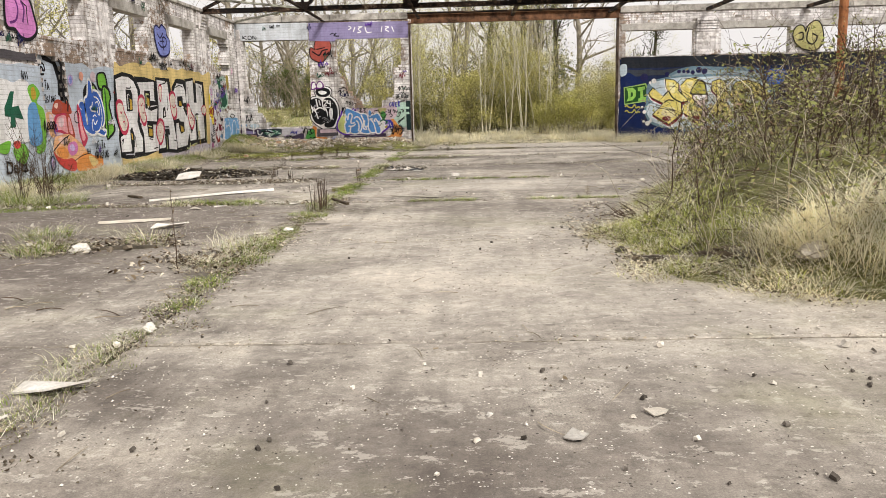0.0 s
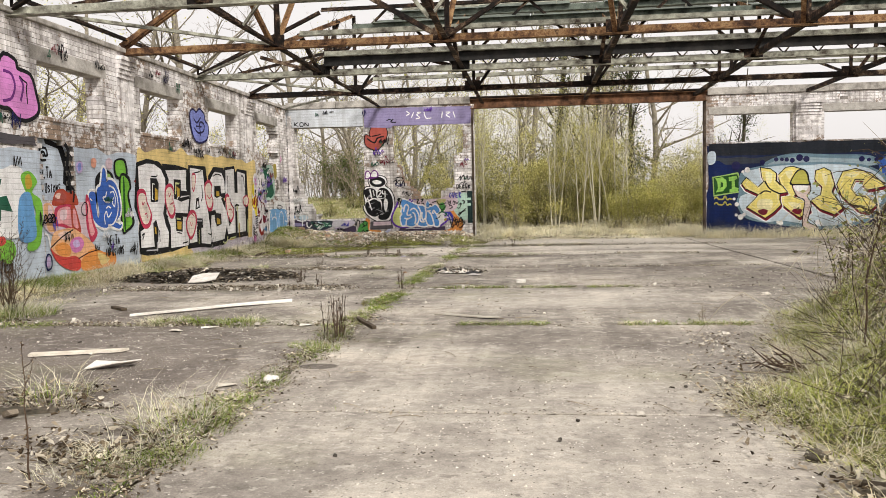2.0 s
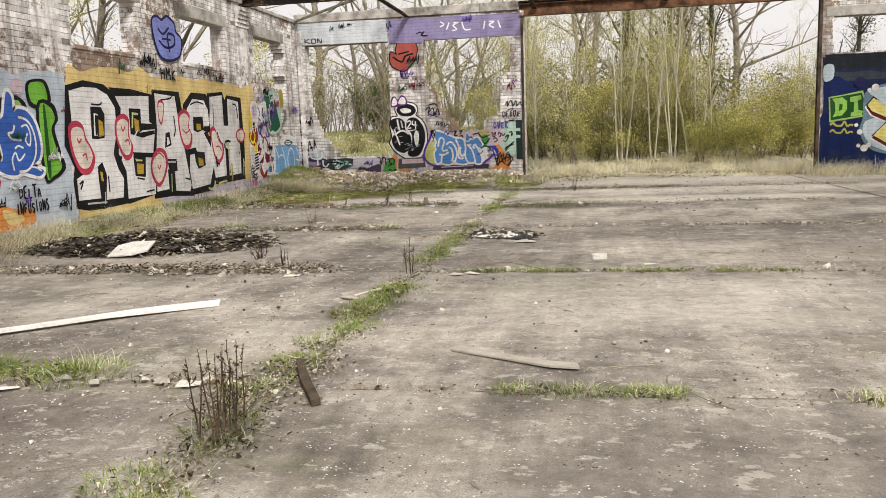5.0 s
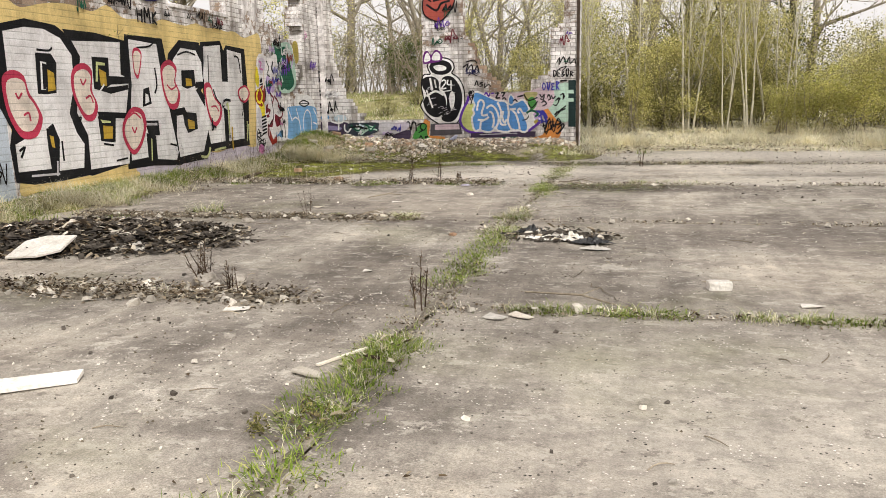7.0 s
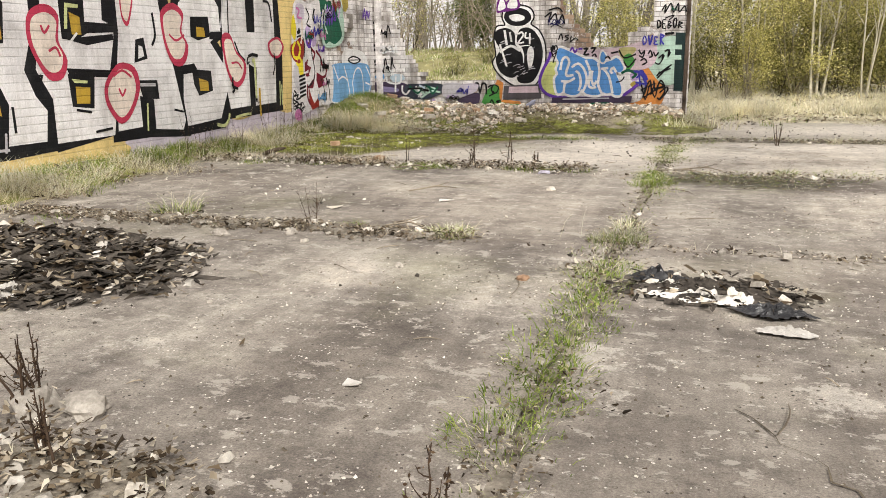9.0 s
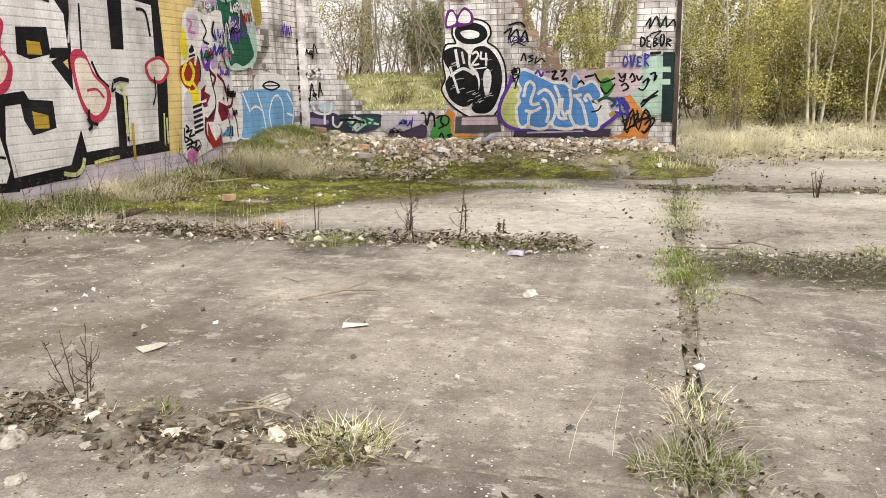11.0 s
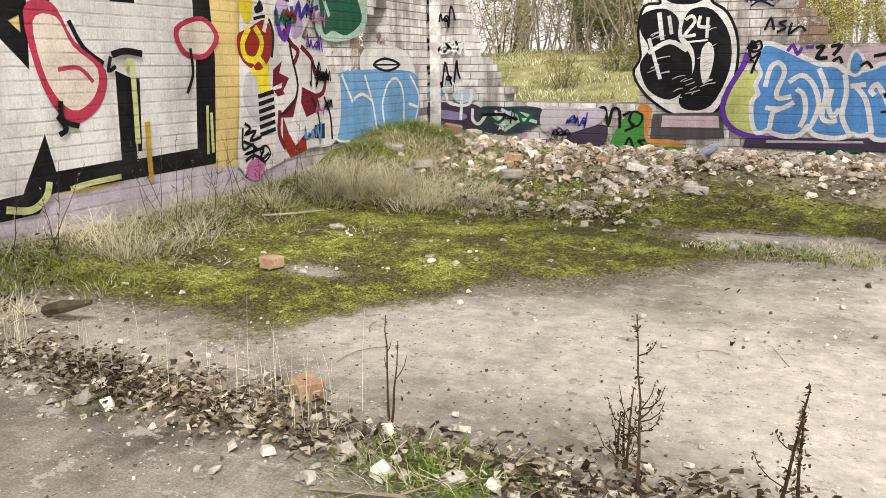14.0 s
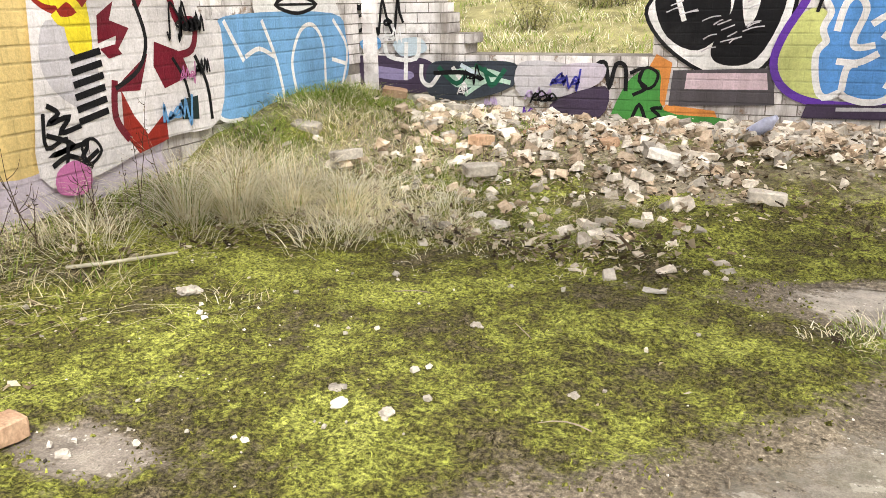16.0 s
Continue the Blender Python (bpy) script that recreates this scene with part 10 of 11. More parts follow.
for x, y, n, r, h in ((0.8, 26.95, 160, 0.14, 0.07), (-0.1, 26.74, 90, 0.12, 0.05), (0.35, 26.8, 70, 0.2, 0.05)):
    blades(jgreen, x, y, n, r, h, rg, 0.0017, 1.4)
    blades(joint, x, y, n // 2, r, h * 1.3, rg, 0.0014, 1.6)
for k in range(46):
    x, y = 0.2 + rg.gauss(0, 0.5), 26.78 + rg.gauss(0, 0.06)
    grit.chunk((x, y, 0.003), 0.012 + 0.05 * rg.random() ** 3, rg, (1.1, 0.9, 0.6))
# clumps standing in the long joint
for k in range(170):
    y = rg.uniform(25.1, 29.7)
    x, old = -0.55 + rg.gauss(0, 0.09), smooth(26.9, 28.0, y)
    if fbm(x, y, 1.4, 47) < -0.12:
        continue
    blades(joint, x, y, int(5 + 20 * old), 0.12, rg.uniform(0.02, 0.05), rg, 0.0022, 1.6)
    blades(jgreen, x, y, int(32 - 14 * old), 0.12, rg.uniform(0.02, 0.045), rg, 0.0023, 1.3)
for x, y, n, r, h, straw in ((-0.56, 23.28, 260, 0.15, 0.10, 0.5), (-0.68, 23.22, 120, 0.10, 0.07, 0.3), (-0.45, 23.25, 120, 0.10, 0.07, 0.4), (-0.54, 23.62, 130, 0.12, 0.08, 0.7), (-0.56, 23.85, 110, 0.12, 0.07, 0.8), (-1.76, 23.13, 420, 0.15, 0.10, 0.55), (-1.9, 23.08, 120, 0.12, 0.06, 0.4), (-2.61, 23.24, 120, 0.09, 0.06, 0.1)):
    blades(joint, x, y, int(n * straw), r, h, rg, 0.0016, 1.5)
    blades(jgreen, x, y, int(n * (1 - straw)), r, h * 0.85, rg, 0.0018, 1.3)
    litter_at(x, y, 30, r * 1.3, 0.014, 0.02)
blades(joint, -0.85, 23.25, 3, 0.15, 0.34, rg, 0.0016, 0.7)
for k in range(90):
    y = rg.uniform(16.9, 18.8) if k % 2 else rg.uniform(20.3, 22.4)
    x = -0.56 + rg.gauss(0, 0.08)
    blades(jgreen, x, y, 26, 0.12, rg.uniform(0.02, 0.05), rg, 0.0030, 1.4)
for k in range(16):
    x, y = -2.45 + rg.gauss(0, 0.45), 30.38 + rg.gauss(0, 0.09)
    blades(joint if k % 3 == 0 else jgreen, x, y, 70, 0.14, rg.uniform(0.03, 0.06), rg, 0.0030, 1.5)
for k in range(150):
    y = rg.uniform(9.2, 17.0)
    x = -0.57 + rg.gauss(0, 0.07)
    if fbm(x, y, 0.9, 48) > -0.15:
        blades(jgreen, x, y, 24, 0.13, rg.uniform(0.012, 0.035), rg, 0.0026, 1.5)
        blades(joint, x, y, 5, 0.13, rg.uniform(0.03, 0.06), rg, 0.0014, 1.9)
    litter_at(x + rg.gauss(0, 0.05), y, 16, 0.24, 0.017, 0.015)
    for j in range(4):
        crumbs.chunk((x + rg.gauss(0, 0.13), y + rg.gauss(0, 0.1), 0.002), 0.006 + 0.02 * rg.random() ** 2, rg, (1, 0.9, 0.6))
for k in range(60):
    y = rg.uniform(6.0, 8.7)
    x = -0.58 + rg.gauss(0, 0.08)
    blades(joint, x, y, 20, 0.14, rg.uniform(0.03, 0.08), rg, 0.0014, 1.8)
    blades(jgreen, x, y, 16, 0.14, rg.uniform(0.02, 0.06), rg, 0.0016, 1.4)
# dense rubbish of leaves, crumbs and straw in the cross joint
for k in range(110):
    x = rg.uniform(-5.9, -1.65)
    y = 23.12 + rg.gauss(0, 0.085)
    litter_at(x, y, 9, 0.13, 0.019, 0.03)
    for j in range(12):
        crumbs.chunk((x + rg.gauss(0, 0.12), y + rg.gauss(0, 0.09), 0.006), 0.008 + 0.035 * rg.random() ** 2, rg, (1.2, 0.9, 0.6))
    blades(joint, x, y, 5, 0.12, rg.uniform(0.02, 0.05), rg, 0.0014, 2.4)
for k in range(90):
    x, y = rg.uniform(-1.0, 3.2), 30.46 + rg.gauss(0, 0.09)
    litter_at(x, y - 0.08, 8, 0.14, 0.026, 0.04)
    blades(joint, x, y, 20, 0.12, rg.uniform(0.05, 0.15), rg, 0.0018, 1.1)
    blades(jgreen, x, y, 8, 0.12, rg.uniform(0.04, 0.10), rg, 0.002, 1.2)
stuff("soil_crumbs", crumbs, surface("crumbly_soil", (0.06, 0.048, 0.035), (0.30, 0.25, 0.19), 6, 0.95, 0.6, 0.006, 60, vary="island"), "dark soil crumbs gathered in the joints", "soil")
for k in range(60):
    x, y = rg.choice((-5.5, -4.9, -5.9, -3.9, -4.3)) + rg.gauss(0, 0.12), 26.85 + rg.gauss(0, 0.1)
    blades(joint, x, y, 3, 0.05, rg.uniform(0.25, 0.45), rg, 0.0011, 0.2)
stuff("joint_straw", joint, STRAW, "dry grass growing in the floor joints", "grass")
stuff("joint_grass", jgreen, GREENGRASS, "green weeds growing in the floor joints", "grass")
stuff("leaf_litter", litter, LITTER, "brown fallen leaves drifted along the joints", "leaf litter")
dirt = Mesh()
for k in range(11000):
    x, y = rg.uniform(-6.9, 6.0), rg.uniform(4.5, 33)
    if fbm(x, y, 0.35, 61) + 0.25 > rg.random() * 0.9:
        (dirt if rg.random() < 0.4 else grit).chunk((x, y, 0.002 + max(0, heap(x, y))), 0.009 + 0.03 * rg.random() ** 4, rg, (1, 0.8, 0.6))
fine_pale, fine_dark = Mesh(), Mesh()
while len(fine_pale.v) + len(fine_dark.v) < 5 * 24000:
    x, y = rg.uniform(-6.9, 5.5), rg.uniform(4.8, 31.5)
    if fbm(x, y, 0.5, 91) + 0.5 * fbm(x, y, 2.2, 92) + 0.25 > rg.random():
        (fine_dark if rg.random() < 0.42 else fine_pale).grain(x, y, 0.003, 0.006 + 0.013 * rg.random() ** 2, rg)
for k in range(200):
    x, y = -5.0 + rg.gauss(0, 1.1), 29.4 + rg.gauss(0, 1.1)
    if x > -7:
        grit.chunk((x, y, 0.012 + max(0, heap(x, y))), 0.008 + 0.03 * rg.random() ** 4, rg, (1, 0.8, 0.6))
cushions = Mesh()
while len(cushions.v) < 5 * 9000:
    x, y = rg.uniform(-7.0, -0.5), rg.uniform(27.0, 32.2)
    if moss_amount(x, y) > 0.15 + 0.5 * rg.random():
        cushions.grain(x, y, max(0, heap(x, y) - 0.012) + 0.7 * moss_lumps(x, y), 0.008 + 0.022 * rg.random() ** 2, rg)
fronds = Mesh()
for k in range(60000):
    x, y = rg.uniform(-7.0, -1.0), 27.1 + 4.6 * rg.random() ** 1.15
    if moss_amount(x, y) > 0.22 + 0.35 * rg.random() and fbm(x, y, 3.2, 6) > -0.30:
        fronds.blade((x, y, max(0, heap(x, y) - 0.014) + moss_lumps(x, y) - 0.003), rg.uniform(0.005, 0.018), rg.uniform(0.003, 0.016), rg.uniform(0.002, 0.0045), rg.uniform(0, 6.28))
stuff("moss_fronds", fronds, MOSS, "short ragged green moss fronds", "moss")
stuff("moss_cushions", cushions, MOSS, "small green moss cushions", "moss")
stuff("fine_grit", fine_pale, STONES, "fine pale grit strewn over the concrete", "gravel")
stuff("dark_fine_grit", fine_dark, SOIL, "fine dark crumbs strewn over the concrete", "gravel")
stuff("dark_pebbles", dirt, surface("dark_grit", (0.05, 0.042, 0.035), (0.16, 0.14, 0.12), 6, 0.95, 0.6, 0.006, 60, vary="island"), "dark grit and crumbs scattered on the concrete", "gravel")
stuff("pebbles", grit, STONES, "pale grit and pebbles scattered on the concrete", "gravel")
sticks = Mesh()
for k in range(230):
    x, y = rg.uniform(-6.5, 5.5), rg.uniform(6, 31)
    a, L = rg.uniform(0, 6.28), rg.uniform(0.05, 0.32)
    bow = rg.uniform(-0.5, 0.5)
    sticks.tube([(x + f * L * math.cos(a + bow * f), y + f * L * math.sin(a + bow * f), 0.007 + 0.010 * math.sin(3.0 * f)) for f in (0, 0.25, 0.5, 0.75, 1.0)], [0.003, 0.0034, 0.0032, 0.0026, 0.0015], 4)
stuff("fallen_twigs", sticks, TWIG, "thin dry twigs lying on the floor", "twigs")

# ---------------------------------------------------------------- the bramble bank
rb = random.Random(77)
stems, bleaves, bstraw, bgreen, tall = Mesh(), Mesh(), Mesh(), Mesh(), Mesh()
inside = lambda x, y: bank(x, y) > 0.25
for k in range(330):
    x, y = rb.uniform(3.4, 11.4), rb.uniform(9.6, 19.6)
    if not inside(x, y):
        continue
    z = bank(x, y)
    a = rb.uniform(0, 6.28)
    h, r = rb.uniform(0.4, 1.15), rb.uniform(0.3, 1.2)
    pts = []
    for i in range(7):
        f = i / 6
        pts.append((x + r * f * math.cos(a) + rb.gauss(0, 0.03), y + r * f * math.sin(a) + rb.gauss(0, 0.03), z - 0.05 + h * math.sin(f * rb.uniform(1.7, 2.4))))
    stems.tube(pts, [0.005, 0.005, 0.0045, 0.004, 0.0035, 0.003, 0.002], 3)
    for i in range(1, 7):
        for q in range(rb.randint(1, 4)):
            bleaves.leaf(Vector(pts[i]) + Vector((rb.gauss(0, 0.09), rb.gauss(0, 0.09), rb.gauss(0, 0.09))), rb.uniform(0.012, 0.032), rb)
for k in range(120):
    x, y = rb.uniform(3.8, 10.6), rb.uniform(10.6, 19)
    if not inside(x, y):
        continue
    z = bank(x, y) - 0.05
    h = rb.uniform(0.6, 1.25) + 0.7 * smooth(6.4, 7.8, x)
    dx, dy = rb.gauss(0, 0.2), rb.gauss(0, 0.2)
    pts = [(x + dx * f * f + rb.gauss(0, 0.015), y + dy * f * f, z + h * f) for f in (0, 0.25, 0.5, 0.75, 1.0)]
    tall.tube(pts, [0.008, 0.007, 0.006, 0.005, 0.003], 4)
    for q in range(rb.randint(8, 16)):
        f = rb.uniform(0.3, 1.0)
        i = min(3, int(f * 4))
        b = Vector(pts[i]).lerp(Vector(pts[i + 1]), f * 4 - i)
        e = b + Vector((rb.gauss(0, 0.18), rb.gauss(0, 0.18), rb.uniform(0.08, 0.35)))
        tall.tube([tuple(b), tuple(b.lerp(e, 0.5) + Vector((0, 0, 0.02))), tuple(e)], [0.004, 0.003, 0.002], 3)
        for w in range(rb.randint(2, 6)):
            bleaves.leaf(b.lerp(e, rb.uniform(0.4, 1.1)) + Vector((rb.gauss(0, 0.03), rb.gauss(0, 0.03), rb.gauss(0, 0.03))), rb.uniform(0.012, 0.035), rb)
for k in range(700):
    x, y = rb.uniform(3.0, 10.5), rb.uniform(8.6, 19.5)
    b = bank(x, y)
    if b < 0.02:
        continue
    edge = smooth(0.75, 0.15, b)
    blades(bstraw, x, y, int(5 + 8 * edge), 0.25, rb.uniform(0.10, 0.26), rb, 0.0018, 2.2, bank)
    blades(bgreen, x, y, int(14 + 40 * edge), 0.25, rb.uniform(0.03, 0.09), rb, 0.003, 1.2, bank)
for x, y, h in ((4.9, 9.5, 0.75), (5.3, 9.2, 0.8), (4.5, 9.8, 0.6), (5.7, 9.3, 0.8), (4.1, 10.2, 0.4)):
    blades(bstraw, x, y, 190, 0.34, h * 0.62, rb, 0.0032, 1.5, bank)
# the foot of the bank: straw fallen flat, brown thatch, moss and dead leaves
foot_mat, foot_leaf = Mesh(), Mesh()
for k in range(1500):
    x, y = rb.uniform(2.8, 6.0), rb.uniform(8.5, 16.5)
    b = bank(x, y)
    if not 0.001 < b < 0.42 or abs(0.60 * (x - 3.13) + 0.80 * (y - 10.84)) < 0.17 and 3.0 < x < 4.0:
        continue
    low = smooth(0.10, 0.0, b)
    green = fbm(x, y, 0.9, 73) > (-0.16 if y > 10.3 else 0.25)
    blades(bstraw, x, y, 8 if green else 16 if y > 10.3 else 26, 0.22, rb.uniform(0.06, 0.16), rb, 0.0021, 3.0, bank)
    blades(foot_mat, x, y, 3 + int(12 * low), 0.2, rb.uniform(0.03, 0.08), rb, 0.0024, 3.8, bank)
    blades(bgreen, x, y, 34 if green and low < 0.8 else 5, 0.2, rb.uniform(0.05, 0.11), rb, 0.0030, 1.7, bank)
    for q in range(3 + int(9 * low)):
        px, py = x + rb.gauss(0, 0.12), y + rb.gauss(0, 0.12)
        foot_leaf.curled((px, py, max(0.0, bank(px, py) - 0.015) + 0.008 + 0.03 * rb.random()), rb.uniform(0.010, 0.026), rb)
for x, y, h in ((4.35, 9.95, 0.42), (4.62, 9.75, 0.55), (4.25, 10.15, 0.36), (4.85, 9.55, 0.62), (4.95, 9.9, 0.66), (4.05, 10.3, 0.28), (4.55, 10.25, 0.5)):
    blades(bstraw, x, y, 130, 0.22, h, rb, 0.0030, 1.7, bank)
    blades(foot_mat, x, y, 90, 0.26, h * 0.6, rb, 0.002, 3.2, bank)
stuff("bank_thatch", foot_mat, DEADGRASS, "brown matted dead grass along the foot of the bank", "grass")
stuff("bank_leaves", foot_leaf, LITTER, "dead leaves caught in the grass of the bank", "leaf litter")
# about half the brush gets a darker material for the bank's shaded inside
brush, shade_brush = Mesh(), Mesh()
for k in range(8500):
    x, y = rb.uniform(3.4, 11.5), rb.uniform(9.4, 19.8)
    b = bank(x, y)
    if b < 0.10:
        continue
    z = b + rb.random() ** 1.3 * (0.72 + 0.9 * fbm(x, y, 0.6, 71)) * smooth(0.05, 0.5, b)
    a, e, L = rb.uniform(0, 6.28), rb.uniform(-0.3, 1.2), rb.uniform(0.15, 0.6)
    dx, dy, dz = L * math.cos(a) * math.cos(e), L * math.sin(a) * math.cos(e), L * math.sin(e)
    (brush if rb.random() < 0.48 else shade_brush).tube([(x, y, z), (x + dx, y + dy, z + dz * 0.9)], [0.0032, 0.0014], 3)
    if rb.random() < 0.35:
        bleaves.leaf((x + dx, y + dy, z + dz), rb.uniform(0.012, 0.03), rb)
for k in range(760):
    x, y = rb.uniform(3.5, 11.0), rb.uniform(10.0, 19.4)
    b = bank(x, y)
    if b < 0.3:
        continue
    z = b + rb.uniform(0.05, 0.85) * (0.7 + 0.8 * fbm(x, y, 0.6, 71))
    for q in range(rb.randint(14, 36)):
        bleaves.leaf((x + rb.gauss(0, 0.14), y + rb.gauss(0, 0.14), z + rb.gauss(0, 0.10)), rb.uniform(0.014, 0.038), rb)
pale_stems = Mesh()
for k in range(330):
    x, y = rb.uniform(3.3, 9.5), rb.uniform(9.2, 18.5)
    if not 0.08 < bank(x, y):
        continue
    a, h, r = rb.uniform(2.2, 5.6), rb.uniform(0.25, 0.9), rb.uniform(0.3, 1.0)
    z, bend = bank(x, y) - 0.03, rb.uniform(1.9, 2.9)
    pale_stems.tube([(x + r * f * math.cos(a) + rb.gauss(0, 0.02), y + r * f * math.sin(a) + rb.gauss(0, 0.02), z + h * math.sin(f * bend)) for f in (0, 0.2, 0.4, 0.6, 0.8, 1.0)], [0.004, 0.004, 0.0035, 0.003, 0.0025, 0.0015], 3)
thicket = thing("bramble_thicket", "tangled bramble and weed thicket on the bank with sparse leaves", "brambles")
tagged(part("arching_stem", stems, DARKTWIG, thicket), kind="stuff")
tagged(part("upright_stem", tall, DARKTWIG, thicket), kind="stuff")
tagged(part("brush", brush, TWIG, thicket), kind="stuff")
tagged(part("dark_brush", shade_brush, DARKTWIG, thicket), kind="stuff")
tagged(part("bleached_stem", pale_stems, BLEACHED, thicket), kind="stuff")
tagged(part("foliage", bleaves, BRAMBLE, thicket), kind="stuff")
stuff("bank_straw", bstraw, STRAW, "long dry grass hanging over the bank", "grass")
stuff("bank_grass", bgreen, leafy("bank_blades", [(0, (0.20, 0.22, 0.05)), (0.5, (0.42, 0.47, 0.11)), (0.85, (0.60, 0.60, 0.24)), (1, (0.74, 0.68, 0.40))]), "fresh green grass on the bank", "grass")
edge_bits, edge_leaf = Mesh(), Mesh()
for k in range(230):
    f = rb.random()
    x, y = (3.45 + 0.2 * math.sin(f * 5), 10.8 + 4.5 * f) if rb.random() < 0.5 else (3.4 + 2.6 * f, 10.7 - 1.4 * f)
    x, y = x + rb.gauss(0, 0.11), y + rb.gauss(0, 0.11)
    edge_bits.chunk((x, y, 0.0), 0.012 + 0.08 * rb.random() ** 3, rb, (1, 0.8, 0.5))
    for q in range(7):
        edge_leaf.curled((x + rb.gauss(0, 0.1), y + rb.gauss(0, 0.1), 0.006 + 0.015 * rb.random()), rb.uniform(0.008, 0.022), rb)
stuff("bank_rubble", edge_bits, STONES, "stones and crumbs along the foot of the bank", "gravel")
stuff("bank_litter", edge_leaf, LITTER, "fallen leaves along the foot of the bank", "leaf litter")


def weed(name, label, x, y, h, n, rng, material, seedheads, leaf=None, shoots=6, splay=0.05, stout=0.0066):
    """A dead upright weed: straight stems, side shoots curving upward, seeds held close to them."""
    root = thing(name, label, "weed", where=Matrix.Translation((x, y, max(0.0, heap(x, y), bank(x, y)))))
    m, s = Mesh(), Mesh()
    for k in range(n):
        dx, dy = rng.gauss(0, splay) * h, rng.gauss(0, splay) * h
        hh = h * (rng.uniform(0.6, 1.0) if k else 1.0)
        bx, by = rng.gauss(0, 0.016 * n ** 0.5) * (n > 1), rng.gauss(0, 0.016 * n ** 0.5) * (n > 1)
        pts = [(bx + dx * i / 7 + rng.gauss(0, 0.006) * hh, by + dy * i / 7 + rng.gauss(0, 0.006) * hh, hh * i / 7) for i in range(8)]
        m.tube(pts, [stout * (1 - 0.1 * i) for i in range(8)], 4)
        for q in range(shoots):
            f = rng.uniform(0.18, 0.92)
            i = min(6, int(f * 7))
            b = Vector(pts[i]).lerp(Vector(pts[i + 1]), f * 7 - i)
            a, L = rng.uniform(0, 6.28), h * rng.uniform(0.08, 0.30) * (1.15 - f)
            out = Vector((math.cos(a), math.sin(a), 0))
            k1, k2, e = b + out * L * 0.45 + Vector((0, 0, L * 0.25)), b + out * L * 0.8 + Vector((0, 0, L * 0.6)), b + out * L + Vector((0, 0, L * 1.1))
            m.tube([tuple(b), tuple(k1), tuple(k2), tuple(e)], [0.0026, 0.0022, 0.0018, 0.001], 3)
            for w in range(seedheads):
                t = rng.random()
                c = k1.lerp(k2, 2 * t) if t < 0.5 else k2.lerp(e, 2 * t - 1)
                s.leaf(c + Vector((rng.gauss(0, 0.008), rng.gauss(0, 0.008), rng.gauss(0, 0.008))), rng.uniform(0.004, 0.010), rng)
        for w in range(seedheads * 6):
            f = rng.uniform(0.2, 1.0)
            i = min(6, int(f * 7))
            c = Vector(pts[i]).lerp(Vector(pts[i + 1]), f * 7 - i)
            r = 0.018 * (1.15 - f)
            s.leaf(c + Vector((rng.gauss(0, r), rng.gauss(0, r), rng.gauss(0, 0.01))), rng.uniform(0.005, 0.013), rng)
    tagged(part("stalk", m, material, root), kind="stuff")
    if s.v:
        tagged(part("seed_head", s, leaf or LITTER, root), kind="stuff")
    return root


rw = random.Random(5)
SEEDS = leafy("rusty_seeds", [(0, (0.035, 0.022, 0.014)), (0.5, (0.10, 0.062, 0.036)), (0.85, (0.22, 0.15, 0.09)), (1, (0.42, 0.33, 0.22))])
weed("dock", "dead dark brown dock stalks standing in a floor joint", -0.57, 15.08, 0.46, 13, rw, DARKTWIG, 4, SEEDS, 3, 0.06)
for x, y, h, n, sh, shoots in ((-0.61, 19.4, 0.38, 3, 3, 9), (-2.68, 26.8, 0.58, 1, 9, 11), (-2.28, 26.93, 0.42, 2, 14, 2), (-2.4, 19.85, 0.34, 8, 2, 4), (-1.98, 19.5, 0.25, 5, 2, 4), (-1.0, 10.65, 0.75, 1, 8, 2), (-1.98, 27.0, 0.16, 4, 6, 4), (-5.6, 16.9, 1.45, 12, 9, 11), (-5.3, 16.6, 0.9, 9, 9, 10), (-5.75, 16.6, 1.2, 9, 9, 10), (-3.6, 27.0, 0.4, 2, 1, 2), (-2.75, 27.0, 0.3, 3, 4, 5), (0.9, 29.9, 0.3, 4, 2, 4)):
    weed("dry_weed", "dead brown weed with seed heads standing in a floor joint", x, y, h, n, rw, DARKTWIG, sh, SEEDS, shoots, 0.05 if n < 8 else 0.16)
weed("dry_weed", "thin pale dead weed in a floor joint", 3.38, 15.94, 0.26, 4, rw, TWIG, 0, None, 5, 0.14, 0.0034)
weed("dry_weed", "thin bare branching dead weed in a floor joint", -2.99, 23.27, 0.34, 4, rw, DARKTWIG, 0, None, 7, 0.10, 0.0034)
for k in range(34):
    weed("wall_weed", "thin dark dead stem against the painted wall", -6.98 + rw.random() * 0.35, rw.uniform(26.6, 31.2), rw.uniform(0.25, 0.7), 1, rw, DARKTWIG, 1, None, 3, 0.22, 0.0032)
for x, y in ((-4.2, 30.9), (-2.1, 33.0), (-0.75, 17.45), (-0.55, 17.6)):
    weed("green_weed", "small low leafy green weed", x, y, 0.07, 6, rw, TWIG, 3, UNDERGROWTH, 4, 0.5, 0.002)

# ---------------------------------------------------------------- rubble and rubbish
rr = random.Random(91)
rubble, redrubble = Mesh(), Mesh()
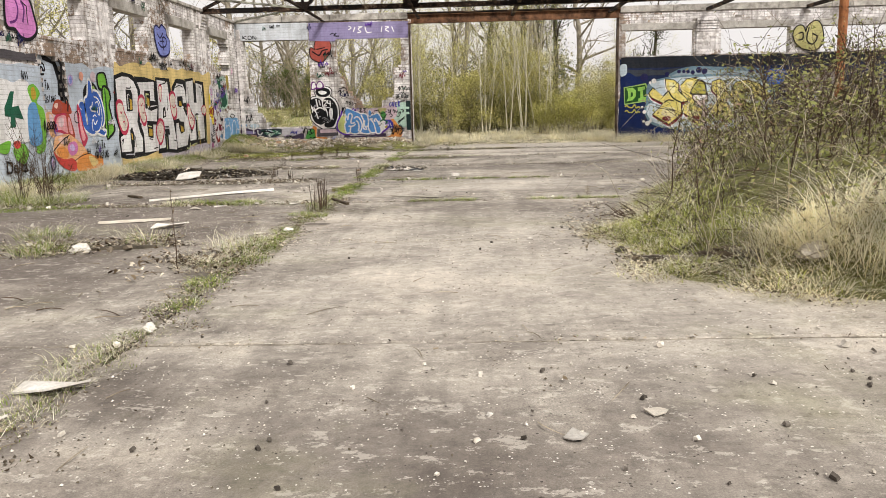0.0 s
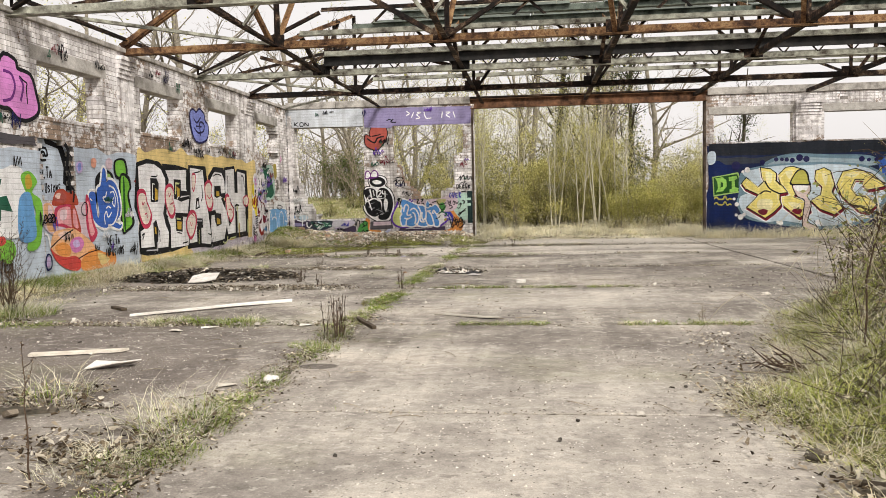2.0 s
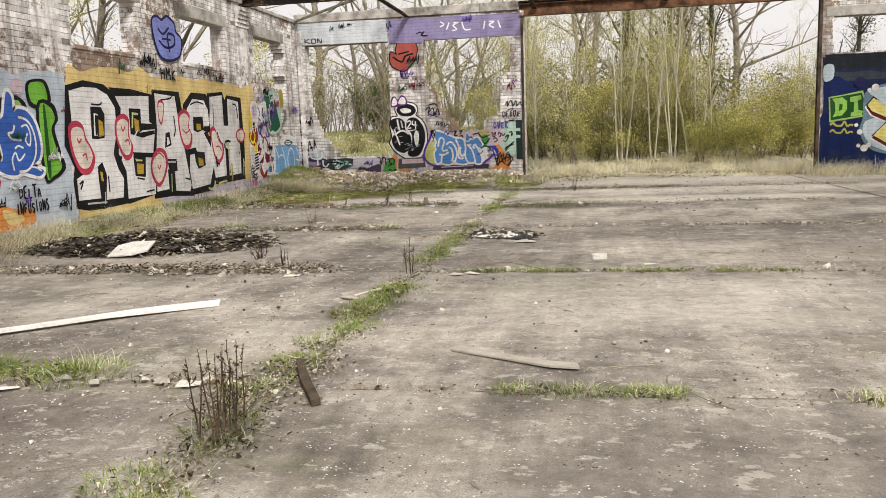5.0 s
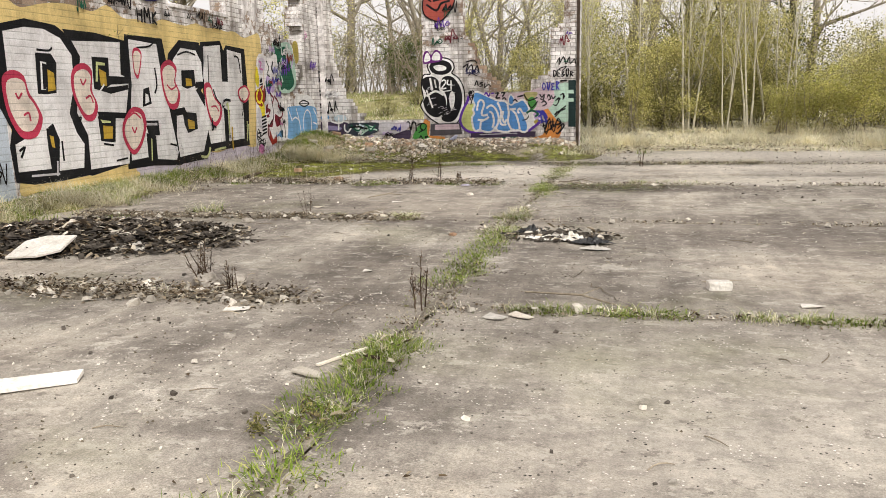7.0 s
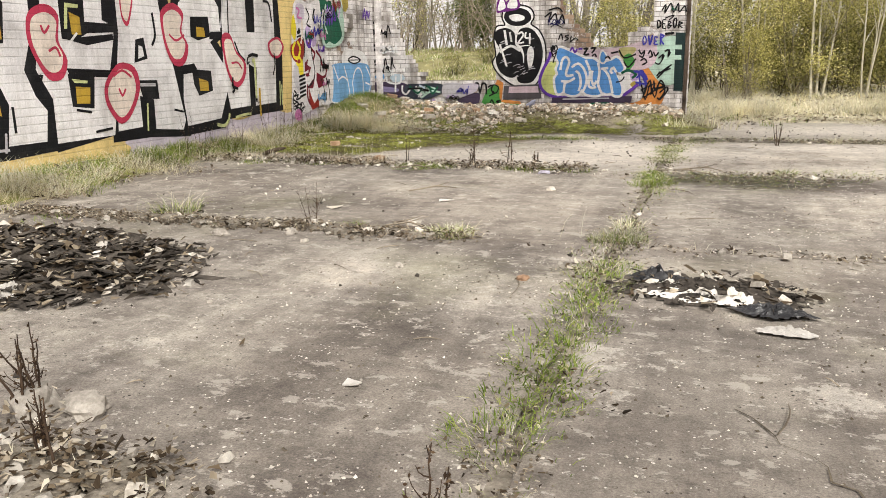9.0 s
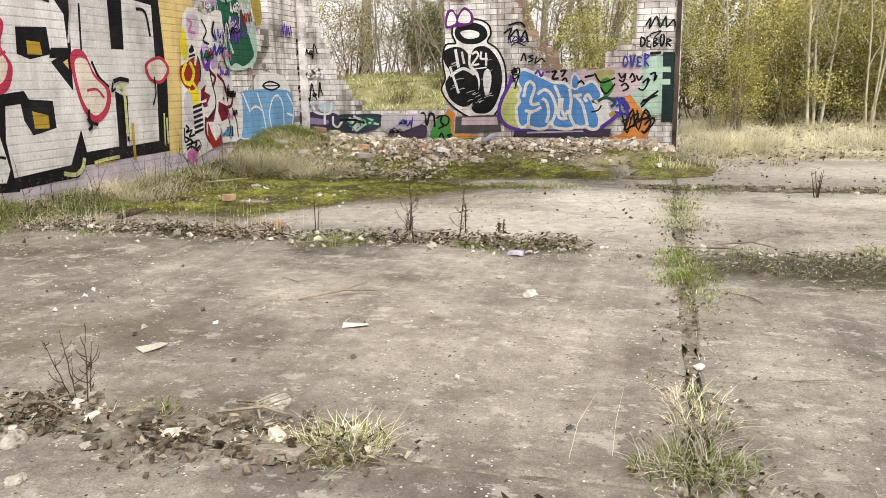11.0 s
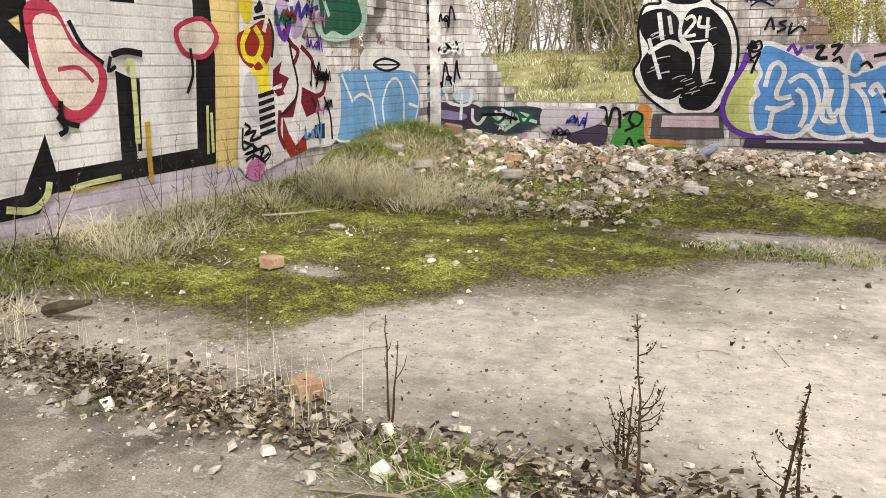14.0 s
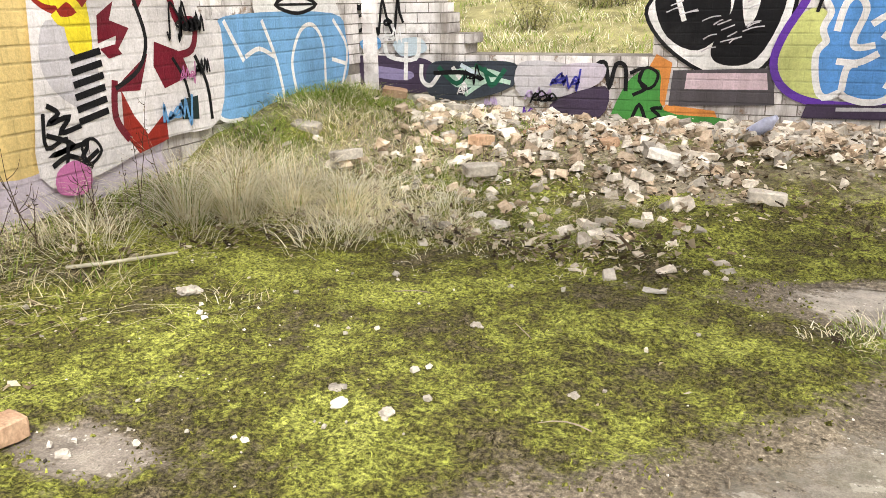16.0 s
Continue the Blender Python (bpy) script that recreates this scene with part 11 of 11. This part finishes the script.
for k in range(4200):
    x = -6.2 + 5.6 * rr.random()
    y = 33.75 - abs(rr.gauss(0, 0.8)) * (1.25 if x < -3.4 else 0.6)
    if y < 31.0:
        continue
    s = 0.016 + 0.115 * rr.random() ** 4
    (redrubble if rr.random() < 0.42 else rubble).chunk((x, y, heap(x, y) - 0.01), s, rr, (1.25, 0.85, 0.62))
    if k % 18 == 0:
        x, y = -5.0 + rr.gauss(0, 0.8), 31.4 + rr.gauss(0, 0.3)
        rubble.chunk((x, y, heap(x, y) - 0.02), 0.03 + 0.07 * rr.random() ** 2, rr, (1.2, 0.9, 0.5))
stuff("rubble", rubble, surface("broken_masonry", (0.40, 0.35, 0.285), (0.86, 0.80, 0.71), 6, 0.92, 0.6, 0.008, 50, vary="island", spread=0.5), "heap of pale broken masonry below the window", "rubble")
stuff("brick_rubble", redrubble, REDBITS, "broken orange brick fragments in the heap", "rubble")


def solid_brick(seed):
    """A loose brick with knocked corners."""
    r = random.Random(seed)
    bm = bmesh.new()
    bmesh.ops.create_cube(bm, size=1)
    bmesh.ops.subdivide_edges(bm, edges=bm.edges[:], cuts=2, use_grid_fill=True)
    bmesh.ops.bevel(bm, geom=[e for e in bm.edges if e.is_boundary or e.calc_face_angle(0) > 0.5], offset=0.05, segments=1, affect="EDGES")
    for v in bm.verts:
        v.co = Vector((v.co.x * 0.215, v.co.y * 0.105, v.co.z * 0.07)) + Vector((r.gauss(0, 1), r.gauss(0, 1), r.gauss(0, 1))) * 0.002
    for v in bm.verts:
        if v.co.x > 0.07 and v.co.y > 0.02 and r.random() < 0.5:
            v.co *= 0.93
    me = bpy.data.meshes.new("brick")
    bm.to_mesh(me)
    bm.free()
    return me


def lump(seed, sx, sy, sz, name="stone"):
    r = random.Random(seed)
    bm = bmesh.new()
    bmesh.ops.create_icosphere(bm, subdivisions=3, radius=0.5)
    for v in bm.verts:
        n = 1 + 0.42 * noise.noise(v.co * 2.3 + Vector((seed, 0, 0))) + 0.22 * noise.noise(v.co * 5.5 + Vector((seed, 3, 0))) + 0.10 * noise.noise(v.co * 13 + Vector((seed, 7, 0)))
        v.co = Vector((v.co.x * sx * n, v.co.y * sy * n, max(-0.3, v.co.z * n) * sz))
    me = bpy.data.meshes.new(name)
    bm.to_mesh(me)
    bm.free()
    return me


BRICKS = [solid_brick(s) for s in (1, 2, 3)]
for i, (x, y, z, a, mat, label) in enumerate((
        (-5.43, 28.58, 0.05, 78, REDBRICK, "broken half of an orange brick lying on the moss"), (-4.03, 27.02, 0.045, 150, REDBRICK, "broken ochre brick beside the leaf litter"),
        (1.29, 20.2, 0.031, 8, PAPER, "white painted brick on the concrete"), (-5.05, 33.0, 0.30, 30, REDBRICK, "loose brick on the rubble heap"),
        (-5.85, 33.35, 0.42, -10, STONE, "pale loose brick on the rubble heap"), (-4.04, 32.7, 0.24, 5, PAPER, "white slab of masonry on the rubble heap"),
        (-5.12, 31.95, 0.22, 40, STONE, "pale loose brick on the rubble heap"), (-5.35, 32.6, 0.30, 75, REDBRICK, "loose brick on the rubble heap"),
        (-4.5, 32.9, 0.27, -25, REDBRICK, "loose brick on the rubble heap"), (-2.9, 33.1, 0.27, 15, REDBRICK, "loose brick on the rubble heap"),
        (-6.5, 33.5, 0.52, 20, REDBRICK, "loose brick in the corner"), (-6.2, 33.45, 0.47, -30, STONE, "pale loose brick in the corner"),
        (-3.35, 32.0, 0.16, 0, STONE, "pale loose brick on the rubble heap"), (-1.9, 33.2, 0.27, 65, REDBRICK, "loose brick on the rubble heap"),
        (-6.6, 32.2, 0.40, 10, STONE, "pale loose brick in the grass"), (-6.1, 31.9, 0.27, 60, STONE, "pale loose brick in the grass"))):
    rx, ry = (rr.gauss(0, 8), rr.gauss(0, 8)) if z > 0.1 else (0, 0)
    tagged(part("loose_brick", BRICKS[i % 3].copy(), mat, where=pose(x, y, z, rx, ry, a) @ Matrix.Diagonal((0.72, 0.8, 0.85, 1) if mat is PAPER and z < 0.1 else (0.58, 1, 1, 1) if i < 2 else (1, 1, 1, 1))), label, "brick", "loose bricks")
for i, (x, y, s, mat) in enumerate(((-4.63, 29.25, 0.13, STONE), (-4.58, 29.17, 0.11, PAPER), (-4.40, 29.16, 0.12, STONE), (-3.87, 29.50, 0.09, STONE), (-4.39, 29.95, 0.10, STONE), (-5.78, 29.85, 0.16, STONE), (-2.83, 30.4, 0.15, PAPER),
        (-4.79, 31.37, 0.22, PAPER), (-4.95, 31.45, 0.18, PAPER), (-1.46, 25.31, 0.17, STONE), (-1.82, 22.2, 0.12, STONE), (-2.7, 23.05, 0.16, STONE), (-3.48, 22.69, 0.22, STONE), (-2.74, 22.65, 0.12, STONE), (-2.98, 22.9, 0.17, STONE), (-2.19, 23.44, 0.20, STONE), (-2.01, 23.08, 0.10, PAPER), (-2.82, 23.15, 0.12, STONE), (-3.0, 23.33, 0.13, STONE), (-0.12, 26.72, 0.16, STONE), (-0.52, 24.26, 0.09, PAPER), (-0.42, 26.0, 0.10, STONE),
        (-2.38, 19.85, 0.36, STONE), (-2.15, 19.87, 0.30, STONE), (-0.55, 13.0, 0.2, PAPER), (-2.55, 12.09, 0.18, PAPER), (-0.52, 8.84, 0.17, PAPER), (-1.72, 25.7, 0.10, STONE), (-0.99, 22.11, 0.13, REDBRICK), (4.38, 18.1, 0.24, STONE), (4.7, 18.3, 0.2, STONE), (-5.2, 28.6, 0.09, STONE), (1.66, 7.34, 0.06, PAPER))):
    tagged(part("stone", lump(i + 3, s * 0.6, s * 0.46, s * 0.34), mat, where=pose(x, y, 0.08 * s + max(0, heap(x, y) - 0.012), 0, 0, 47 * i)), "pale broken stone lying on the floor" if mat != REDBRICK else "reddish broken stone lying on the floor", "stone", "loose stones")


def board(name, label, category, pts, thick, material, z=0.006, warp=0.0):
    """A flat piece with an uneven outline and real thickness."""
    m = Mesh()
    n = len(pts)
    zz = [z + warp * abs(math.sin(2.1 * i)) for i in range(n)]
    m.v = [(x, y, zz[i]) for i, (x, y) in enumerate(pts)] + [(x, y, zz[i] + thick) for i, (x, y) in enumerate(pts)]
    m.f = [tuple(range(n - 1, -1, -1)), tuple(range(n, 2 * n))] + [(i, (i + 1) % n, n + (i + 1) % n, n + i) for i in range(n)]
    return tagged(part(name, m, material), label, category)


board("plank", "long pale weathered plank lying flat", "plank", ((-3.62, 16.47), (-3.2, 16.70), (-2.6, 17.25), (-1.9, 17.80), (-1.93, 17.89), (-2.35, 17.62), (-2.42, 17.66), (-2.55, 17.46), (-3.05, 16.95), (-3.66, 16.56)), 0.022, PAPER, 0.006, 0.02)
board("plank", "short pale torn board", "plank", ((-3.25, 13.9), (-2.45, 14.15), (-2.42, 14.25), (-3.28, 14.0)), 0.025, WOOD)
board("cardboard", "curled piece of pale board", "board", ((-2.35, 13.36), (-2.1, 13.41), (-1.93, 13.56), (-2.04, 13.62), (-2.32, 13.5)), 0.012, PAPER, 0.008, 0.05)
board("cardboard", "torn strip of pale board", "board", ((-0.75, 7.65), (-0.55, 7.6), (-0.38, 7.74), (-0.46, 7.79), (-0.72, 7.73)), 0.012, PAPER, 0.01, 0.04)
board("cardboard", "torn strip of pale board", "board", ((-0.88, 7.05), (-0.66, 7.15), (-0.56, 7.3), (-0.64, 7.31), (-0.9, 7.14)), 0.012, PAPER, 0.008, 0.03)
m = Mesh()
m.v = [(a * 0.30 * k, b * 0.24, c * 0.008) for c in (-1, 1) for a, b, k in ((-1, -1, 1.0), (0.2, -1.1, 1.0), (1, -0.7, 0.9), (0.9, 0.8, 1.0), (-0.3, 1, 1.0), (-1, 0.6, 0.95))]
m.f = [(5, 4, 3, 2, 1, 0), (6, 7, 8, 9, 10, 11)] + [(k, (k + 1) % 6, 6 + (k + 1) % 6, 6 + k) for k in range(6)]
tagged(part("cardboard", m, PAPER, where=pose(-4.42, 20.62, 0.10, 16, -4, 8) @ Matrix.Diagonal((0.85, 0.85, 1, 1))), "white torn board propped on burnt rubbish", "board")
board("wood_block", "pale splintered block of wood", "wood", ((-0.94, 18.15), (-0.92, 18.10), (-0.80, 18.05), (-0.76, 18.07), (-0.78, 18.11), (-0.90, 18.17)), 0.010, WOOD, 0.006, 0.012)
board("wood_block", "dark rotten wooden batten", "wood", ((-0.60, 16.18), (-0.56, 16.20), (-0.42, 15.90), (-0.21, 15.50), (-0.25, 15.47), (-0.44, 15.82)), 0.034, DARKWOOD)
board("wood_block", "dark wooden batten end", "wood", ((-4.30, 17.22), (-4.24, 17.26), (-3.96, 17.03), (-4.01, 16.98)), 0.035, DARKWOOD)
board("lath", "splintered pale lath lying on the concrete", "wood", ((0.3, 16.55), (0.95, 16.2), (1.12, 16.18), (1.1, 16.3), (0.9, 16.32), (0.34, 16.62)), 0.012, WOOD, 0.006, 0.01)
for i, (x, y, L, a) in enumerate(((-2.17, 15.59, 0.28, 20), (-2.48, 15.38, 0.22, 160), (-1.09, 15.76, 0.2, 10), (1.8, 19.8, 0.2, 5), (0.05, 19.3, 0.24, -35), (-0.1, 19.25, 0.2, -20), (-2.27, 24.5, 0.2, 20), (-3.13, 23.94, 0.2, 65), (-1.78, 19.19, 0.24, 10), (-1.3, 20.4, 0.1, 0), (2.42, 7.34, 0.13, 30), (2.02, 7.08, 0.12, -30), (-3.77, 30.6, 0.16, 0), (-0.85, 12.84, 0.2, 25))):
    c, s = math.cos(radians(a)), math.sin(radians(a))
    w, L = 0.05 + 0.025 * (i % 3), L * 0.7
    board("scrap", "small pale scrap of board on the concrete", "scrap", tuple((x + c * u * L - s * v * w, y + s * u * L + c * v * w) for u, v in ((-0.5, -0.4), (0.1, -0.6), (0.5, -0.3), (0.45, 0.5), (-0.1, 0.4), (-0.48, 0.6))), 0.006, WOOD if i % 3 == 1 else PAPER, 0.005, 0.010)
board("bottle_lid", "crumpled pale violet plastic lid", "plastic lid", tuple((-1.75 + 0.06 * math.cos(a * 0.63) * (1 + 0.3 * math.sin(a * 2.3)), 26.4 + 0.042 * math.sin(a * 0.63)) for a in range(10)), 0.02, surface("pale_violet_plastic", (0.46, 0.42, 0.54), (0.66, 0.62, 0.72), 8, 0.4, 0.2, 0.004, 30), 0.006, 0.015)
board("lath", "pale splintered lath beside the weedy joint", "wood", ((-0.85, 18.24), (-0.83, 18.23), (-0.67, 18.54), (-0.69, 18.55)), 0.010, WOOD)
for x0, y0, x1, y1 in ((0.0, 19.9, 0.7, 19.55), (-3.6, 26.45, -3.1, 26.5), (3.0, 11.0, 3.7, 10.5), (3.1, 13.4, 3.5, 12.9), (-2.8, 24.9, -2.4, 25.2), (-2.38, 23.30, -2.06, 23.33), (-3.25, 23.17, -2.95, 23.15), (-2.36, 23.42, -2.18, 23.28), (-0.3, 27.05, 0.15, 26.98), (-0.6, 26.9, 0.1, 26.6)):
    m = Mesh()
    mx, my = (x0 + x1) / 2 + 0.04, (y0 + y1) / 2
    m.tube([(x0, y0, 0.014), (mx, my, 0.05), (x1, y1, 0.014)], [0.006, 0.008, 0.004], 5)
    m.tube([(mx, my, 0.05), (mx + 0.12, my + 0.1, 0.08)], [0.005, 0.002], 4)
    tagged(part("branch", m, TWIG), "dry fallen branch on the concrete", "branch", "fallen branches")


def char_pile(x, y, rx, ry, n, seed):
    r = random.Random(seed)
    root = thing("burnt_rubbish", "spread heap of burnt rubbish and ash", "burnt debris")
    base, bits, pale, leaves = Mesh(), Mesh(), Mesh(), Mesh()
    k = 26
    rise = lambda u, v: max(-0.01, (1 - math.hypot(u, v) + 0.25 * fbm(u * 3, v * 3, 1.0, seed)) * 0.16 * min(1.0, 0.25 + 0.5 * rx) * (0.6 + 0.8 * abs(fbm(u, v, 4.0, seed + 3))))
    for i in range(k + 1):
        for j in range(k + 1):
            u, v = 2.3 * i / k - 1.15, 2.3 * j / k - 1.15
            base.v.append((x + rx * u, y + ry * v, rise(u, v) + 0.002))
    base.f = [(i * (k + 1) + j, (i + 1) * (k + 1) + j, (i + 1) * (k + 1) + j + 1, i * (k + 1) + j + 1) for i in range(k) for j in range(k) if rise(2.3 * (i + 0.5) / k - 1.15, 2.3 * (j + 0.5) / k - 1.15) > 0.004]
    part("ash", base, ASH, root)
    for i in range(n):
        a, q = r.uniform(0, 6.28), math.sqrt(r.random()) * r.uniform(0.85, 1.2)
        px, py = x + rx * q * math.cos(a), y + ry * q * math.sin(a)
        h = max(0.0, rise((px - x) / rx, (py - y) / ry)) + 0.004
        if r.random() < 0.17:
            pale.chunk((px, py, h), 0.012 + 0.11 * r.random() ** 4, r, (1.2, 0.8, 0.3))
        elif r.random() < 0.16:
            L, t = r.uniform(0.05, 0.28) * min(1.0, rx) * (1.2 - q), r.uniform(0, 6.28)
            bits.tube([(px, py, h + 0.01), (px + L * math.cos(t), py + L * math.sin(t), max(0.004, h + r.uniform(-0.02, 0.035) * min(1.0, rx)))], [0.007, 0.004], 4)
        elif r.random() < 0.5:
            for w in range(2):
                leaves.curled((px + r.gauss(0, 0.05), py + r.gauss(0, 0.05), h + 0.01 + 0.03 * r.random()), r.uniform(0.015, 0.05), r)
        elif r.random() < 0.75:
            for w in range(3):
                bits.curled((px + r.gauss(0, 0.06), py + r.gauss(0, 0.06), h + 0.008 + 0.03 * r.random()), r.uniform(0.02, 0.085) * min(1.0, 0.3 + 0.4 * rx), r, 0.25)
        else:
            bits.chunk((px, py, h), 0.015 + 0.06 * r.random() ** 2.5, r, (1.3, 0.8, 0.5))
    tagged(part("char", bits, ASH, root), kind="stuff")
    tagged(part("pale_scrap", pale, STONES, root), kind="stuff")
    tagged(part("leaf_litter", leaves, LITTER, root), kind="stuff")
    return root


char_pile(-4.75, 21.5, 1.75, 0.95, 2600, 4)
char_pile(0.05, 22.1, 0.5, 0.28, 150, 5)


def crumpled(name, label, x, y, rx, ry, h, material, seed):
    m = Mesh()
    n = 22
    for i in range(n + 1):
        for j in range(n + 1):
            u, v = 2 * i / n - 1, 2 * j / n - 1
            q = math.hypot(u, v)
            w = 1 + 0.25 * noise.noise(Vector((u * 2 + seed, v * 2, 0)))
            z = h * max(0.0, 1 - q * 0.85) * (0.25 + 1.1 * abs(noise.noise(Vector((u * 3.1, v * 3.1, seed)))) + 0.7 * abs(noise.noise(Vector((u * 7.3, v * 7.3, seed + 4))))) + 0.012
            m.v.append((x + rx * u * w, y + ry * v * w, z))
    for i in range(n):
        for j in range(n):
            u, v = 2 * (i + 0.5) / n - 1, 2 * (j + 0.5) / n - 1
            if math.hypot(u, v) < 0.95 + 0.2 * noise.noise(Vector((u * 2, v * 2, seed * 3.0))):
                a = i * (n + 1) + j
                m.f.append((a, a + n + 1, a + n + 2, a + 1))
    return tagged(part(name, m, material), label, "rubbish")


crumpled("plastic_sack", "crumpled torn black plastic sack", -0.24, 22.3, 0.18, 0.12, 0.09, PLASTIC, 3)
crumpled("plastic_sack", "crumpled torn black plastic sack", 0.36, 21.8, 0.19, 0.11, 0.08, PLASTIC, 8)
for x, y, rx, ry, h, sd in ((-0.02, 22.0, 0.24, 0.13, 0.07, 5), (0.16, 21.95, 0.13, 0.10, 0.09, 6), (0.40, 21.52, 0.13, 0.06, 0.04, 7), (-0.16, 22.12, 0.10, 0.08, 0.07, 11)):
    crumpled("cloth", "crumpled dirty white rag on the floor", x, y, rx, ry, h, PAPER, sd)
crumpled("cloth", "pale rag on the burnt rubbish", -3.75, 21.0, 0.20, 0.13, 0.075, PAPER, 9)
m = Mesh()
m.tube([(-3.52, 33.30, 0.33), (-3.47, 33.28, 0.36), (-3.40, 33.26, 0.41), (-3.37, 33.25, 0.44), (-3.35, 33.24, 0.46)], [0.045, 0.05, 0.05, 0.028, 0.018], 12)
tagged(part("plastic_bottle", m, BLUEPLASTIC, smooth=True), "dented pale blue plastic bottle on the rubble", "bottle")
m = Mesh()
m.tube([(-5.9, 27.3, 0.03), (-5.7, 27.25, 0.09), (-5.55, 27.3, 0.12)], [0.030, 0.034, 0.014], 7)
tagged(part("log", m, DARKWOOD), "dark rotten log at the edge of the moss", "log")
m = Mesh()
m.tube([(-6.50, 29.80, 0.06), (-6.38, 29.93, 0.055), (-6.27, 30.04, 0.06), (-6.12, 30.17, 0.07)], [0.010, 0.010, 0.009, 0.006], 7)
tagged(part("stick", m, PALEBARK), "pale bare stick at the edge of the grass", "stick")
def splinter(seed, L, w, h):
    """A broken strip of bark or rotten wood, thin at the ends."""
    r = random.Random(seed)
    m = Mesh()
    n = 7
    lean = r.uniform(-0.3, 0.3) * w
    for i in range(n + 1):
        f = i / n
        half = w * 0.5 * (0.35 + 0.65 * math.sin(math.pi * (0.12 + 0.76 * f))) * r.uniform(0.85, 1.15)
        top = h * (0.6 + 0.4 * math.sin(math.pi * f)) * r.uniform(0.85, 1.15)
        c = lean * math.sin(3 * f) + r.gauss(0, 0.004)
        m.v += [((f - 0.5) * L, c - half, 0.0), ((f - 0.5) * L, c - half * 0.7, top * 0.8), ((f - 0.5) * L, c + half * 0.5, top), ((f - 0.5) * L, c + half, 0.0)]
    for i in range(n):
        for u in range(4):
            v = (u + 1) % 4
            m.f.append((4 * i + u, 4 * i + v, 4 * i + 4 + v, 4 * i + 4 + u))
    m.f += [(0, 3, 2, 1), tuple(4 * n + q for q in (0, 1, 2, 3))]
    return m


rs = random.Random(12)
for k in range(40):
    f = rs.random()
    x, y = 3.1 + 0.85 * f + rs.gauss(0, 0.05), 10.88 - 0.66 * f + rs.gauss(0, 0.06)
    tagged(part("bark_strip", splinter(k, rs.uniform(0.10, 0.40), rs.uniform(0.025, 0.075), rs.uniform(0.02, 0.07)), (DARKWOOD, DARKBARK, DARKWOOD, DARKBARK, BARK)[k % 5], where=pose(x, y, 0.003 + max(0.0, bank(x, y) - 0.02), 0, 0, -37 + rs.gauss(0, 30))), "broken strip of rotten bark at the foot of the bank", "bark", "bark strips")
foot = Mesh()
for k in range(1500):
    f = rs.random()
    x, y = (3.0 + 1.0 * f + rs.gauss(0, 0.11), 10.95 - 1.25 * f + rs.gauss(0, 0.12)) if k % 5 < 3 else (3.0 + rs.gauss(0, 0.2), 12.4 + rs.gauss(0, 0.75))
    foot.curled((x, y, 0.008 + max(0.0, bank(x, y) - 0.015) + 0.03 * rs.random()), rs.uniform(0.01, 0.028), rs)
tagged(part("leaf_litter", foot, LITTER), "dead leaves and bark crumbs along the foot of the bank", "leaf litter", kind="stuff")
for k in range(16):
    a, L = rs.gauss(2.6, 0.5), rs.uniform(0.15, 0.38)
    x, y = 3.55 + rs.gauss(0, 0.08), 13.2 + rs.gauss(0, 0.12)
    m = Mesh()
    z = 0.03 + max(0.0, bank(x, y) - 0.03)
    m.tube([(x, y, z), (x + 0.5 * L * math.cos(a), y + 0.5 * L * math.sin(a), z + rs.uniform(0.03, 0.12)), (x + L * math.cos(a + 0.2), y + L * math.sin(a + 0.2), z + rs.uniform(-0.01, 0.2))], [0.010, 0.008, 0.004], 5)
    tagged(part("branch", m, DARKTWIG), "dark dead branch sticking out of the bank", "branch", "fallen branches")
for k in range(12):
    x, y, a, L = -1.7 + rs.gauss(0, 0.5), 9.9 + rs.gauss(0, 0.4), rs.uniform(0, 6.28), rs.uniform(0.12, 0.35)
    m = Mesh()
    bow = rs.uniform(-0.5, 0.5)
    m.tube([(x + f * L * math.cos(a + bow * f), y + f * L * math.sin(a + bow * f), 0.007 + 0.012 * math.sin(3 * f)) for f in (0, 0.25, 0.5, 0.75, 1.0)], [0.004, 0.0045, 0.004, 0.0035, 0.002], 4)
    tagged(part("branch", m, TWIG if k % 3 else DARKTWIG), "thin dead branch on the concrete", "branch", "fallen branches")
for x, y, a, L, w, h, mat, label in ((3.28, 10.74, -36, 0.50, 0.09, 0.05, DARKWOOD, "rotten dark log at the foot of the bank"), (3.66, 10.42, -40, 0.42, 0.08, 0.045, DARKWOOD, "rotten dark log at the foot of the bank"), (3.45, 10.52, -33, 0.46, 0.04, 0.05, BARK, "bleached splinter among the rotten bark"), (3.42, 10.64, -38, 0.6, 0.06, 0.025, BARK, "bleached splinter among the rotten bark"), (3.78, 10.34, -32, 0.4, 0.05, 0.02, WOOD, "bleached splinter among the rotten bark"), (-2.0, 12.02, 6, 0.5, 0.09, 0.04, DARKBARK, "curved strip of dark bark"), (-2.35, 11.95, 14, 0.34, 0.06, 0.03, DARKBARK, "curved strip of dark bark")):
    tagged(part("splintered_wood", splinter(int(x * 50), L, w, h), mat, where=pose(x, y, 0.004 if mat is DARKBARK else 0.012 + max(0.0, bank(x, y) - 0.02), 0, 0, a)), label, "wood")
for x, y, sz, mat in ((4.2, 9.92, 0.46, STONE), (-2.47, 11.85, 0.34, PAPER), (3.0, 11.3, 0.22, DARKBARK)):
    tagged(part("stone", lump(int(sz * 100), sz * 0.6, sz * 0.46, sz * 0.34), mat, where=pose(x, y, 0.08 * sz + max(0.0, bank(x, y) - 0.02), 0, 0, 30)), "pale rounded lump of stone half buried in litter" if mat is not DARKBARK else "dark lump of rotten wood", "stone" if mat is not DARKBARK else "wood")
